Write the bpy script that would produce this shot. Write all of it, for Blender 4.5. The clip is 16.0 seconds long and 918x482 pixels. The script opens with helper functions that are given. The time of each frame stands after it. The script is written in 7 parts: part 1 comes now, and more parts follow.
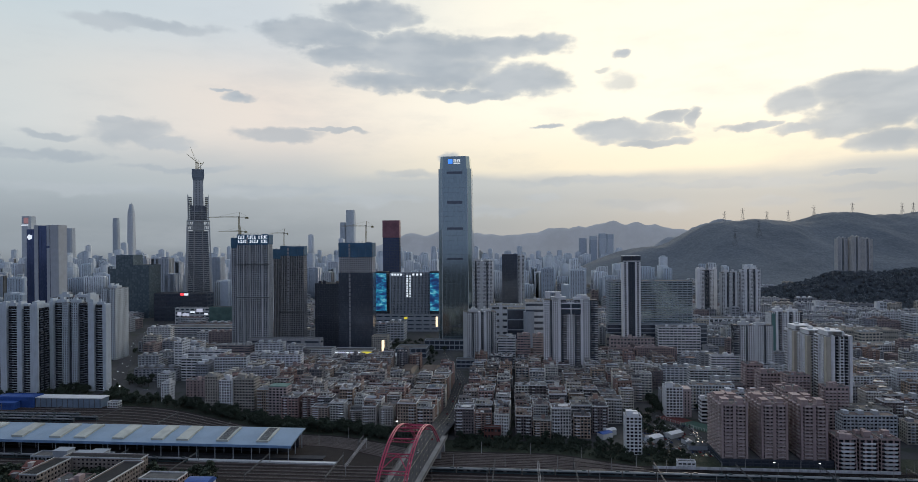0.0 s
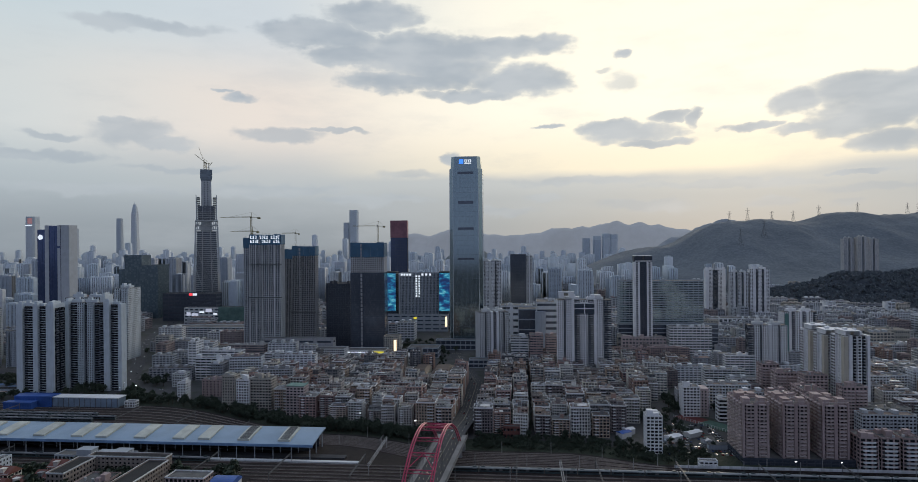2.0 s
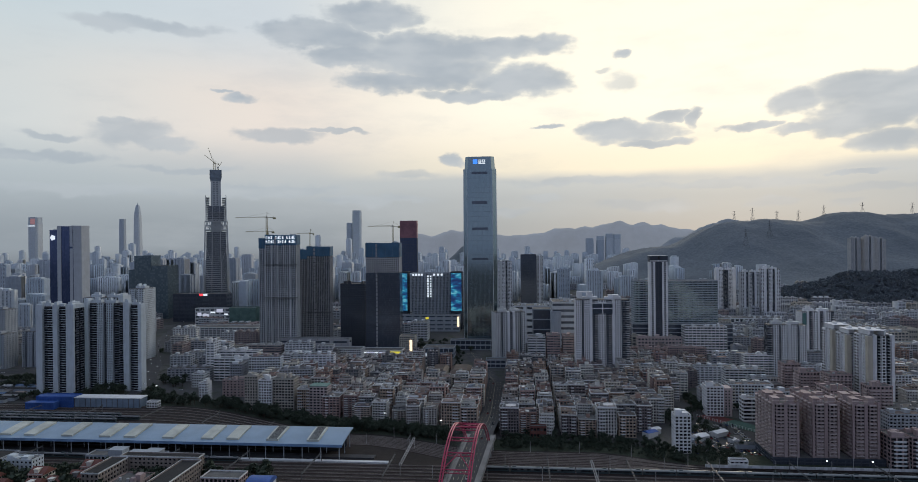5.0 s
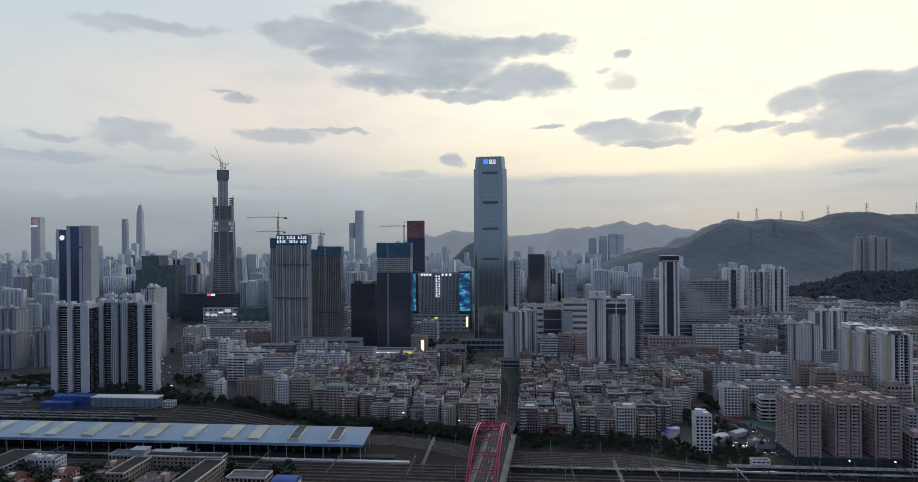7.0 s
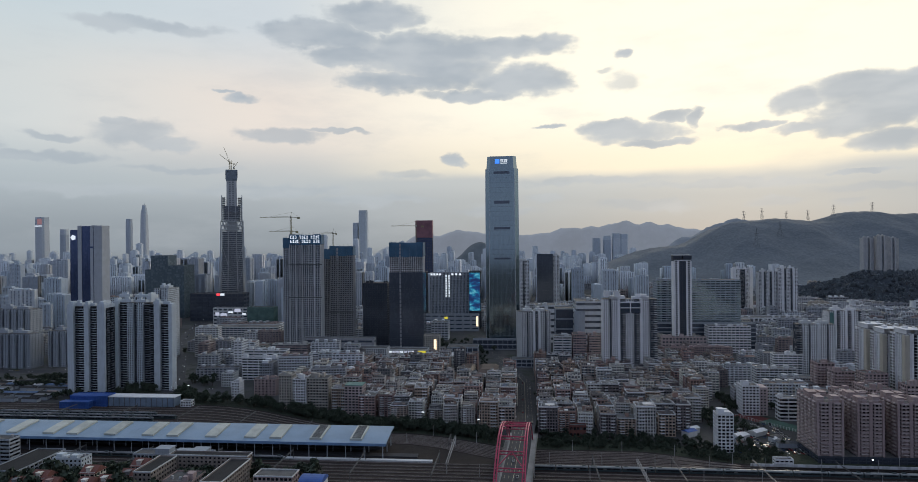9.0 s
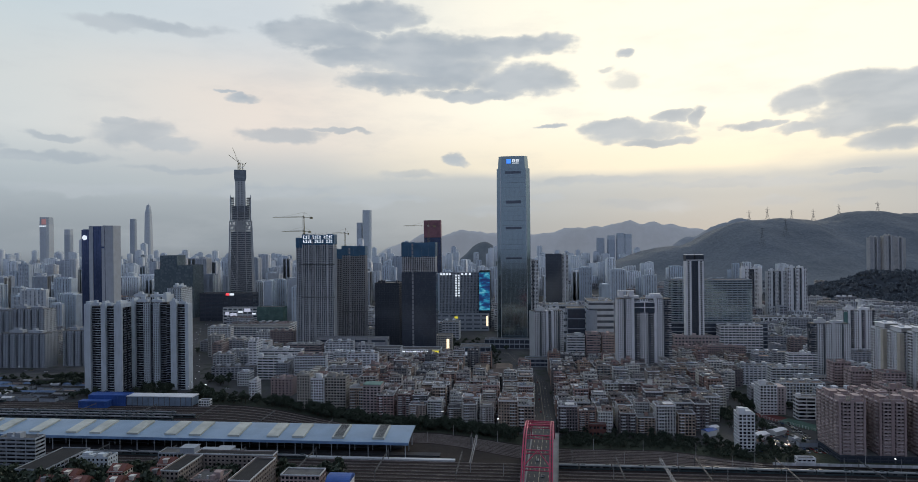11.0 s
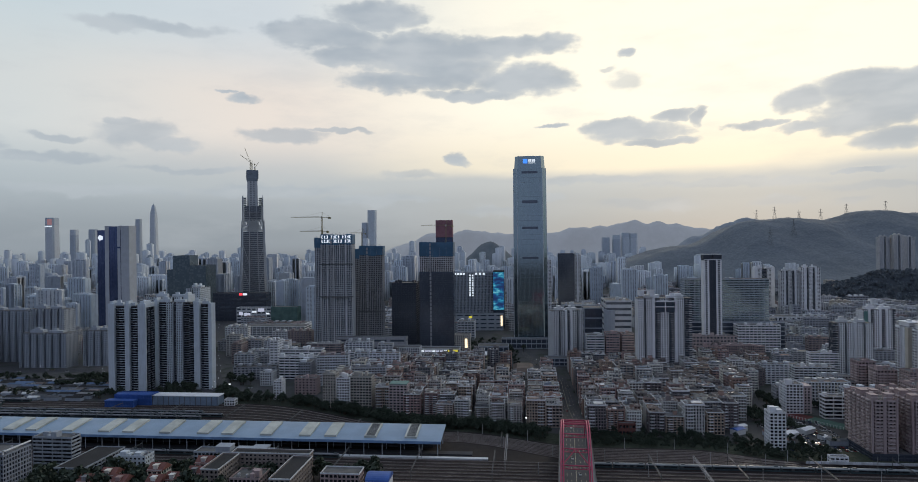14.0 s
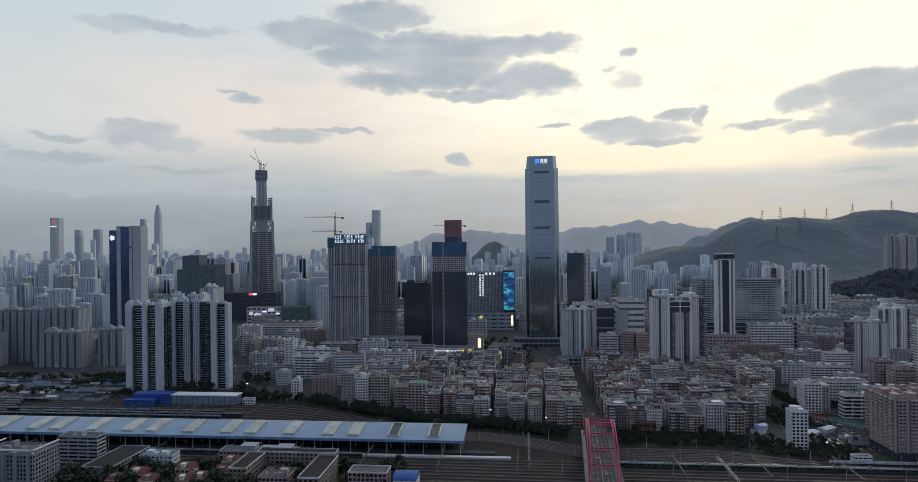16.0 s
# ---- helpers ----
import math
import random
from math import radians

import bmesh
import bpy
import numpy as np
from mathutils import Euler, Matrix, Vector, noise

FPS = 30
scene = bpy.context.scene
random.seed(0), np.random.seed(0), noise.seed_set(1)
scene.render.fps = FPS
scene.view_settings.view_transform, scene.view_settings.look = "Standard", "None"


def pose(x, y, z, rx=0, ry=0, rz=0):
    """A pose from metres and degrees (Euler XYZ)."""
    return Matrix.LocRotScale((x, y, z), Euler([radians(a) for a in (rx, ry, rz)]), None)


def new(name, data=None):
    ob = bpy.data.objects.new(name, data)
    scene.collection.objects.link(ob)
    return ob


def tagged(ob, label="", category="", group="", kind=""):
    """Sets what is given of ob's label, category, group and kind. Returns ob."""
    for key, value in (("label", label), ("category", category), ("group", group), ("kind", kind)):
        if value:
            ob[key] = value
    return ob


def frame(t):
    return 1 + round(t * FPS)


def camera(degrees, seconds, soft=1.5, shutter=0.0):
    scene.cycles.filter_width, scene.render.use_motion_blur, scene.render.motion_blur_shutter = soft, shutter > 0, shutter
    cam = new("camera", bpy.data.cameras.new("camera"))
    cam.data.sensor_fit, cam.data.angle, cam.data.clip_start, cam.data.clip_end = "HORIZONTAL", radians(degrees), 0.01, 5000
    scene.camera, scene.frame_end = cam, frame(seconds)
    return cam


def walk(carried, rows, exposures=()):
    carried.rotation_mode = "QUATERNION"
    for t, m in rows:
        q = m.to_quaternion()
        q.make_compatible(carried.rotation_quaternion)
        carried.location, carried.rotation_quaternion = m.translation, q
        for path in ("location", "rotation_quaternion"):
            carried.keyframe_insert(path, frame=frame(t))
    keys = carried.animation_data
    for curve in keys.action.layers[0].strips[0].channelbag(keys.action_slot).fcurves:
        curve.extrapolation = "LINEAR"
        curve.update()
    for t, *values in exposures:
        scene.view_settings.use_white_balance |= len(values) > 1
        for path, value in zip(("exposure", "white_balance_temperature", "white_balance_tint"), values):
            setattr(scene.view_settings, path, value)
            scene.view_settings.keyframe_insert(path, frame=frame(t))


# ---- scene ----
cam = camera(72.0, 16.0, soft=0.65)
METRES, EYE, TILT, LEAN, TURN = 138.0, 183.3, 0.0, 0.0, 5.36
ROWS = [
    (0.0, 0.0000, 0.0000, 0.0000, -0.00, -0.08, 0.47),
    (0.5, -0.0319, -0.0028, -0.0006, 0.04, -0.07, 0.49),
    (1.0, -0.0615, -0.0056, -0.0010, 0.05, -0.06, 0.48),
    (1.5, -0.0899, -0.0080, -0.0015, 0.09, -0.06, 0.50),
    (2.0, -0.1210, -0.0101, -0.0016, 0.10, -0.06, 0.49),
    (2.5, -0.1500, -0.0121, -0.0013, 0.09, -0.06, 0.50),
    (3.0, -0.1799, -0.0135, -0.0015, 0.12, -0.06, 0.49),
    (3.5, -0.2102, -0.0144, -0.0008, 0.14, -0.05, 0.50),
    (4.0, -0.2406, -0.0150, -0.0011, 0.11, -0.05, 0.52),
    (6.5, -0.3926, -0.0136, -0.0016, 0.06, -0.03, 0.55),
    (7.0, -0.4263, -0.0151, -0.0020, 0.09, -0.03, 0.54),
    (7.5, -0.4564, -0.0168, -0.0021, 0.12, -0.03, 0.56),
    (8.0, -0.4889, -0.0186, -0.0019, 0.13, -0.04, 0.57),
    (8.5, -0.5204, -0.0205, -0.0020, 0.17, -0.04, 0.56),
    (9.0, -0.5536, -0.0229, -0.0024, 0.21, -0.05, 0.57),
    (11.5, -0.7110, -0.0416, -0.0002, 0.35, -0.07, 0.61),
    (12.0, -0.7425, -0.0442, -0.0000, 0.35, -0.07, 0.62),
    (12.5, -0.7733, -0.0465, 0.0005, 0.37, -0.08, 0.62),
    (13.0, -0.8055, -0.0492, -0.0002, 0.40, -0.09, 0.64),
    (13.5, -0.8347, -0.0520, 0.0002, 0.42, -0.09, 0.64),
    (14.0, -0.8676, -0.0555, 0.0005, 0.47, -0.08, 0.67),
    (14.5, -0.8979, -0.0588, 0.0011, 0.52, -0.09, 0.67),
    (15.0, -0.9322, -0.0627, 0.0007, 0.55, -0.08, 0.72),
    (15.5, -0.9634, -0.0660, 0.0019, 0.58, -0.09, 0.70),
    (16.0, -0.9970, -0.0697, 0.0023, 0.62, -0.09, 0.70),
]
walk(cam, [(t, pose(0, 0, EYE, TILT, LEAN, TURN) @ pose(METRES * x, METRES * y, METRES * z, 90 + pitch, roll, yaw)) for t, x, y, z, yaw, pitch, roll in ROWS])

# ---- world, sun ----
SUN_AZ, SUN_EL = 19.0, 13.0

# clouds over the city: azimuth, elevation, half width, half height in degrees
GREAT_CLOUD = [
    (-17.3, 17.7, 5.8, 1.42), (-12.9, 19.5, 4.9, 1.31), (-8.7, 16.5, 8.9, 2.05), (-2.1, 16.8, 6.6, 1.17), (-10.3, 14.1, 6.3, 1.09), (-0.0, 13.9, 5.8, 1.49),
    (-4.0, 12.9, 5.0, 0.66), (-15.0, 16.2, 4.6, 1.06), (2.4, 16.8, 3.1, 0.96), (-6.6, 15.1, 5.8, 1.48),
]
MIDDLE_CLOUDS = [
    (9.0, 15.9, 1.2, 0.52), (10.2, 9.4, 4.2, 0.99), (8.5, 9.9, 3.5, 0.75), (13.3, 10.6, 1.7, 0.53), (15.2, 10.4, 0.7, 0.86),
    (11.9, 8.3, 2.9, 0.45), (2.6, 10.2, 1.8, 0.31), (-5.6, 7.2, 1.4, 0.78), (-24.3, 12.1, 1.8, 0.48), (-25.7, 12.5, 1.1, 0.24),
]
EASTERN_BANK = [
    (27.4, 11.2, 5.6, 1.37), (22.7, 10.9, 2.6, 1.08), (28.5, 9.7, 5.5, 1.79), (25.9, 8.7, 3.9, 1.15), (19.5, 9.3, 2.5, 0.37), (29.2, 7.3, 3.2, 1.03),
    (30.7, 11.6, 2.4, 0.90), (23.1, 8.6, 2.9, 0.55), (27.0, 5.1, 2.6, 0.22), (33.6, 8.7, 3.8, 2.41),
]
WESTERN_CLOUDS = [
    (-21.1, 9.2, 4.5, 0.65), (-16.6, 9.6, 3.6, 0.25), (-32.6, 8.8, 3.6, 1.11), (-30.2, 8.2, 3.1, 0.66), (-38.2, 8.4, 2.6, 0.35), (-38.6, 6.9, 4.5, 0.53),
    (-33.8, 9.6, 1.1, 0.41), (-43.5, 7.5, 3.0, 0.82), (-31.7, 17.2, 6.8, 0.61),
]
# paler low stratus: same four numbers
STRATUS = [
    (9.2, 13.5, 2.2, 0.9), (-10.4, 5.8, 3.7, 0.58), (-22.6, 4.5, 10.1, 0.71), (5.9, 5.2, 7.1, 0.52), (17.9, 4.6, 9.8, 0.48), (27.4, 3.8, 5.2, 0.44), (2.8, 3.7, 2.1, 0.58),
    (10.9, 2.9, 5.4, 0.71), (20.5, 2.9, 2.6, 0.62), (26.2, 2.7, 2.3, 0.45), (-35.5, 4.2, 8.0, 0.73), (-13.1, 3.6, 6.2, 0.63), (-2.0, 2.7, 4.7, 0.53),
    (7.5, 14.6, 1.0, 0.39), (-29.1, 6.1, 5.3, 0.38), (-12.4, 18.0, 0.5, 0.19),
]


class Nodes:
    """Short ways to add and join shader nodes."""

    def __init__(self, tree):
        self.tree = tree

    def add(self, kind, values=(), **settings):
        node = self.tree.nodes.new(kind)
        for key, value in settings.items():
            setattr(node, key, value)
        for key, value in dict(values).items():
            self.put(node.inputs[key], value)
        return node

    def put(self, socket, value):
        if isinstance(value, bpy.types.NodeSocket):
            self.tree.links.new(value, socket)
        elif isinstance(value, (tuple, list)) and len(value) == 3 and socket.type == "RGBA":
            socket.default_value = (*value, 1)
        else:
            socket.default_value = value

    def math(self, op, a, b=0.0, c=0.0):
        return self.add("ShaderNodeMath", {0: a, 1: b, 2: c}, operation=op).outputs[0]

    def step(self, v, lo, hi, a=0.0, b=1.0):
        return self.add("ShaderNodeMapRange", {0: v, 1: lo, 2: hi, 3: a, 4: b}, interpolation_type="SMOOTHSTEP").outputs[0]

    def mix(self, f, a, b, blend="MIX"):
        n = self.add("ShaderNodeMix", {0: f, 6: a, 7: b}, data_type="RGBA", blend_type=blend)
        return n.outputs[2]

    def noise(self, vec, scale, detail=4.0, rough=0.55):
        return self.add("ShaderNodeTexNoise", {"Vector": vec, "Scale": scale, "Detail": detail, "Roughness": rough}).outputs[0]

    def scaled(self, vec, k):
        return self.add("ShaderNodeVectorMath", {0: vec, 1: k}, operation="MULTIPLY").outputs[0]


def make_world():
    world = bpy.data.worlds.new("dusk_sky")
    scene.world = world
    world.use_nodes = True
    world.node_tree.nodes.clear()
    n = Nodes(world.node_tree)
    way = n.add("ShaderNodeTexCoord").outputs["Generated"]
    sep = n.add("ShaderNodeSeparateXYZ", {0: way})
    az = n.math("DEGREES", n.math("ARCTAN2", sep.outputs[0], sep.outputs[1]))
    el = n.math("DEGREES", n.math("ARCSINE", sep.outputs[2]))
    a, e = radians(SUN_AZ), radians(SUN_EL)
    sunward = n.add("ShaderNodeVectorMath", {0: way, 1: (math.sin(a) * math.cos(e), math.cos(a) * math.cos(e), math.sin(e))}, operation="DOT_PRODUCT").outputs["Value"]
    # thin high overcast, greyer towards the horizon, bright towards the low sun
    flat = n.add("ShaderNodeCombineXYZ", {0: az, 1: n.math("MULTIPLY", el, 3.2), 2: 0.0}).outputs[0]
    wisps = n.noise(flat, 0.08, 7.0, 0.6)
    lev = n.math("ADD", el, n.math("MULTIPLY_ADD", n.noise(flat, 0.05, 4.0, 0.5), 2.4, -1.2))
    veil = (0.335, 0.383, 0.425)
    for lo, hi, c in ((0.5, 3.2, (0.42, 0.463, 0.50)), (3.2, 5.2, (0.51, 0.548, 0.572)), (5.0, 9.5, (0.87, 0.79, 0.72)), (12.0, 19.0, (0.66, 0.72, 0.765)), (24.0, 65.0, (0.41, 0.49, 0.65))):
        veil = n.mix(n.step(lev, lo, hi), veil, c)
    veil = n.mix(n.math("MULTIPLY", n.step(az, -21.0, -44.0), 0.62), veil, n.mix(n.step(el, 2.0, 10.0), (0.36, 0.42, 0.47), (0.565, 0.68, 0.73)))
    veil = n.mix(n.math("MULTIPLY", n.step(az, 4.0, -30.0), n.step(el, 4.6, 0.4, 0.0, 0.8)), veil, (0.29, 0.335, 0.38))
    glow = n.math("MULTIPLY", n.step(sunward, 0.76, 0.985), n.step(lev, 5.2, 6.4, 0.10, 1.0))
    warm = n.mix(n.step(el, 6.0, 12.0), (1.0, 0.90, 0.70), (1.12, 1.06, 0.89))
    veil = n.mix(glow, veil, warm)
    veil = n.mix(n.step(sunward, 0.55, -0.5), veil, (0.246, 0.296, 0.432))
    veil = n.mix(n.math("MULTIPLY", n.step(wisps, 0.45, 0.70), n.step(el, 45.0, 10.0, 0.1, 0.5)), veil, n.mix(0.5, veil, (0.50, 0.54, 0.58)))
    # separate grey clouds with soft torn rims
    puff = n.add("ShaderNodeCombineXYZ", {0: az, 1: n.math("MULTIPLY", el, 1.5), 2: 3.0}).outputs[0]
    long = n.add("ShaderNodeCombineXYZ", {0: n.math("MULTIPLY", az, 0.5), 1: n.math("MULTIPLY", el, 1.5), 2: 8.0}).outputs[0]
    other = n.add("ShaderNodeVectorMath", {0: puff, 1: (71.0, 33.0, 9.0)}).outputs[0]
    da = n.math("ADD", n.math("MULTIPLY_ADD", n.noise(puff, 0.22, 2.0, 0.5), 3.4, -1.7), n.math("MULTIPLY_ADD", n.noise(other, 0.9, 2.0, 0.5), 1.0, -0.5))
    de = n.math("ADD", n.math("MULTIPLY_ADD", n.noise(other, 0.22, 2.0, 0.5), 1.6, -0.8), n.math("MULTIPLY_ADD", n.noise(puff, 0.9, 2.0, 0.5), 0.7, -0.35))
    az2, el2 = n.math("ADD", az, da), n.math("ADD", el, de)
    lumps = n.math("ADD", n.math("MULTIPLY_ADD", n.noise(long, 0.5, 3.0, 0.5), 1.5, -0.75), n.math("MULTIPLY_ADD", n.noise(other, 0.8, 4.0, 0.5), 0.9, -0.45))
    dark = n.mix(n.step(n.noise(long, 0.32, 3.0, 0.5), 0.35, 0.65), (0.395, 0.455, 0.52), (0.50, 0.55, 0.60))
    for blobs, most, soft_rim, pale in ((STRATUS, 0.62, 1.0, 0.15), (WESTERN_CLOUDS, 0.75, 0.75, 0.1), (GREAT_CLOUD + MIDDLE_CLOUDS + EASTERN_BANK, 0.95, 0.55, 0.02)):
        body = None
        for ca, ce, ra, re in blobs:
            u = n.math("DIVIDE", n.math("SUBTRACT", az2, ca), ra)
            v = n.math("DIVIDE", n.math("SUBTRACT", el2, ce), re)
            d = n.math("SUBTRACT", 1.0, n.math("SQRT", n.math("ADD", n.math("MULTIPLY", u, u), n.math("MULTIPLY", v, v))))
            body = d if body is None else n.math("MAXIMUM", body, d)
        depth = n.math("MULTIPLY_ADD", body, 1.55, n.math("MULTIPLY", lumps, 0.85))
        cover = n.math("MULTIPLY", n.step(depth, -0.15, soft_rim - 0.15), most)
        veil = n.mix(cover, veil, n.mix(n.math("MULTIPLY_ADD", n.step(depth, 0.9, 0.05), 0.25, pale), dark, veil))
    # below the horizon
    veil = n.mix(n.step(el, 0.0, -3.0), veil, (0.12, 0.13, 0.15))
    sky = n.add("ShaderNodeTexSky", sky_type="NISHITA", sun_disc=False, sun_elevation=e, sun_rotation=a)
    b1 = n.add("ShaderNodeBackground", {0: sky.outputs[0], 1: 0.003})
    b2 = n.add("ShaderNodeBackground", {0: veil, 1: 0.94})
    both = n.add("ShaderNodeAddShader", {0: b1.outputs[0], 1: b2.outputs[0]})
    n.add("ShaderNodeOutputWorld", {0: both.outputs[0]})


make_world()
sun = new("sun", bpy.data.lights.new("sun", "SUN"))
sun.data.energy, sun.data.angle, sun.data.color = 0.7, radians(12), (1.0, 0.88, 0.72)
sun.matrix_world = pose(0, 900, 900, 90 - SUN_EL, 0, 180 - SUN_AZ)


# ---- materials ----
def material(name, rough=0.8, metal=0.0):
    m = bpy.data.materials.new(name)
    m.use_nodes = True
    m.node_tree.nodes.clear()
    n = Nodes(m.node_tree)
    b = n.add("ShaderNodeBsdfPrincipled", {"Roughness": rough, "Metallic": metal})
    n.add("ShaderNodeOutputMaterial", {0: b.outputs[0]})
    return m, n, b


def ramp(n, fac, colours, constant=False):
    r = n.add("ShaderNodeValToRGB", {0: fac})
    cr = r.color_ramp
    if constant:
        cr.interpolation = "CONSTANT"
    while len(cr.elements) < len(colours):
        cr.elements.new(0.5)
    for i, c in enumerate(colours):
        cr.elements[i].position = i / (len(colours) if constant else max(1, len(colours) - 1))
        cr.elements[i].color = (*c, 1)
    return r.outputs[0]


def wall(name, colours, stain=0.35, rough=0.85, bump=0.3):
    """Rendered or tiled wall: one of the colours for each object, with rain streaks and blotches."""
    m, n, b = material(name, rough)
    b.inputs["Specular IOR Level"].default_value = 0.25
    p = n.add("ShaderNodeNewGeometry").outputs["Position"]
    tone = n.math("FRACT", n.math("ADD", n.add("ShaderNodeObjectInfo").outputs["Random"], n.add("ShaderNodeAttribute", attribute_name="tone").outputs["Fac"]))
    base = ramp(n, tone, colours, True) if len(colours) > 1 else colours[0]
    streak = n.noise(n.scaled(p, (0.7, 0.7, 0.06)), 1.0, 5.0, 0.65)
    blotch = n.noise(p, 0.11, 5.0)
    grain = n.noise(p, 2.3, 3.0)
    dark = n.math("MULTIPLY", n.step(streak, 0.45, 0.75), stain)
    c = n.mix(dark, base, n.mix(1.0, base, (0.42, 0.40, 0.38), "MULTIPLY"))
    c = n.mix(n.step(blotch, 0.3, 0.7, 0.0, 0.5), c, n.mix(1.0, c, (0.8, 0.79, 0.77), "MULTIPLY"))
    c = n.mix(n.step(grain, 0.3, 0.7, 0.0, 0.3), c, n.mix(1.0, c, (0.8, 0.8, 0.8), "MULTIPLY"))
    n.put(b.inputs["Base Color"], c)
    n.put(b.inputs["Normal"], n.add("ShaderNodeBump", {"Strength": bump, "Distance": 0.2, "Height": grain}).outputs[0])
    return m


def glazing(name, dark, light, cell=(2.6, 2.6, 3.0), share=0.8, rough=0.12, metal=0.0):
    """Windows: dark panes, some with drawn curtains, each pane a little different."""
    m, n, b = material(name, rough, metal)
    p = n.add("ShaderNodeNewGeometry").outputs["Position"]
    snap = n.add("ShaderNodeVectorMath", {0: p, 1: cell}, operation="SNAP").outputs[0]
    w = n.add("ShaderNodeTexWhiteNoise", {0: snap}, noise_dimensions="3D")
    f = n.step(w.outputs[0], share - 0.15, 1.0)
    n.put(b.inputs["Base Color"], n.mix(f, dark, light))
    n.put(b.inputs["Roughness"], n.math("MULTIPLY_ADD", n.math("POWER", w.outputs[0], 3.0), 0.5 if metal == 0 else 0.06, rough))
    n.put(b.inputs["Normal"], n.add("ShaderNodeBump", {"Strength": 0.04, "Distance": 0.3, "Height": n.noise(p, 0.25, 2.0)}).outputs[0])
    return m


def plain(name, c, rough=0.7, metal=0.0, vary=0.35, size=0.4):
    """Painted or bare surface with dirt at two scales."""
    m, n, b = material(name, rough, metal)
    b.inputs["Specular IOR Level"].default_value = 0.3
    p = n.add("ShaderNodeNewGeometry").outputs["Position"]
    big, small = n.noise(p, size * 0.2, 5.0), n.noise(p, size * 4, 4.0)
    k = n.mix(n.step(big, 0.3, 0.72), c, tuple(v * (1 - vary) for v in c))
    n.put(b.inputs["Base Color"], n.mix(n.step(small, 0.35, 0.75, 0, vary), k, tuple(v * 0.55 for v in c)))
    n.put(b.inputs["Roughness"], n.step(small, 0.2, 0.8, rough * 0.8, min(1, rough * 1.15)))
    return m


def lit(name, c, strength):
    """Lamps, signs and screens: they give off light."""
    m, n, b = material(name, 0.4)
    n.put(b.inputs["Base Color"], tuple(0.2 * v for v in c))
    n.put(b.inputs["Emission Color"], c)
    b.inputs["Emission Strength"].default_value = strength
    return m


HOUSE = wall("house_render", [(0.34, 0.24, 0.225), (0.47, 0.38, 0.33), (0.60, 0.59, 0.57), (0.24, 0.21, 0.21), (0.45, 0.40, 0.36), (0.23, 0.23, 0.24), (0.44, 0.31, 0.29), (0.76, 0.75, 0.71), (0.50, 0.47, 0.45), (0.38, 0.26, 0.22), (0.47, 0.37, 0.30), (0.74, 0.70, 0.62)], 0.42)
MIXED = wall("block_render", [(0.62, 0.65, 0.69), (0.52, 0.52, 0.51), (0.42, 0.44, 0.48), (0.58, 0.60, 0.63), (0.34, 0.28, 0.28), (0.74, 0.77, 0.82), (0.50, 0.53, 0.57), (0.66, 0.69, 0.73), (0.36, 0.38, 0.42), (0.56, 0.53, 0.47)], 0.45)
PALE = wall("pale_render", [(0.70, 0.72, 0.74), (0.63, 0.65, 0.66), (0.75, 0.77, 0.80), (0.60, 0.62, 0.64)], 0.3)
GREYWHITE = wall("grey_white_tile", [(0.61, 0.67, 0.72)], 0.3)
WHITE = wall("white_tile", [(0.82, 0.83, 0.85)], 0.22)
PALESTONE = wall("pale_stone_cladding", [(0.50, 0.53, 0.57)], 0.12)
PINKPALE = wall("pale_pink_render", [(0.50, 0.42, 0.41)], 0.3)
BEIGE = wall("beige_tile", [(0.46, 0.43, 0.385), (0.43, 0.42, 0.38)], 0.4)
SLATE = wall("slate_blue_tile", [(0.27, 0.30, 0.35)], 0.35)
TAUPE = wall("taupe_tile", [(0.42, 0.46, 0.51), (0.38, 0.42, 0.47)], 0.35)
BROWN = wall("brown_tile", [(0.43, 0.335, 0.33), (0.40, 0.31, 0.30), (0.45, 0.36, 0.35)], 0.35)
GREY = wall("grey_tile", [(0.39, 0.43, 0.48)], 0.3)
# paler copy of bare concrete, haze being put into its base colour
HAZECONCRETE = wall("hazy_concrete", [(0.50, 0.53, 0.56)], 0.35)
# dark for shade inside openings, then lifted for haze, all as colour
HAZEVOID = glazing("hazy_opening_shade", (0.13, 0.15, 0.18), (0.22, 0.24, 0.27), (3.4, 3.4, 3.4), 0.7, 0.6)
CONCRETE = wall("bare_concrete", [(0.36, 0.37, 0.39)], 0.5)
SLABTONE = wall("pale_concrete", [(0.62, 0.63, 0.65)], 0.3)
DARKWALL = wall("dark_cladding", [(0.055, 0.065, 0.085)], 0.2, 0.5)
# pale blue bases of FAR and HAZY carry the haze of distance
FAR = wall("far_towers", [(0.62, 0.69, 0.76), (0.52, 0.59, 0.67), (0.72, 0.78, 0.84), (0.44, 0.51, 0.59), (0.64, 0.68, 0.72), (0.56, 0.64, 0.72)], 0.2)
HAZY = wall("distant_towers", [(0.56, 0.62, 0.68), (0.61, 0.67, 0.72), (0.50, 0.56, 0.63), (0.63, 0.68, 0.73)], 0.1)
PANES = glazing("window_panes", (0.010, 0.013, 0.018), (0.10, 0.10, 0.10), share=0.9)
# paler copy of the panes, with haze over farther blocks in its colour
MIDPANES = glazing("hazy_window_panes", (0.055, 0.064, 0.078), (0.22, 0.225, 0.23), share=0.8)
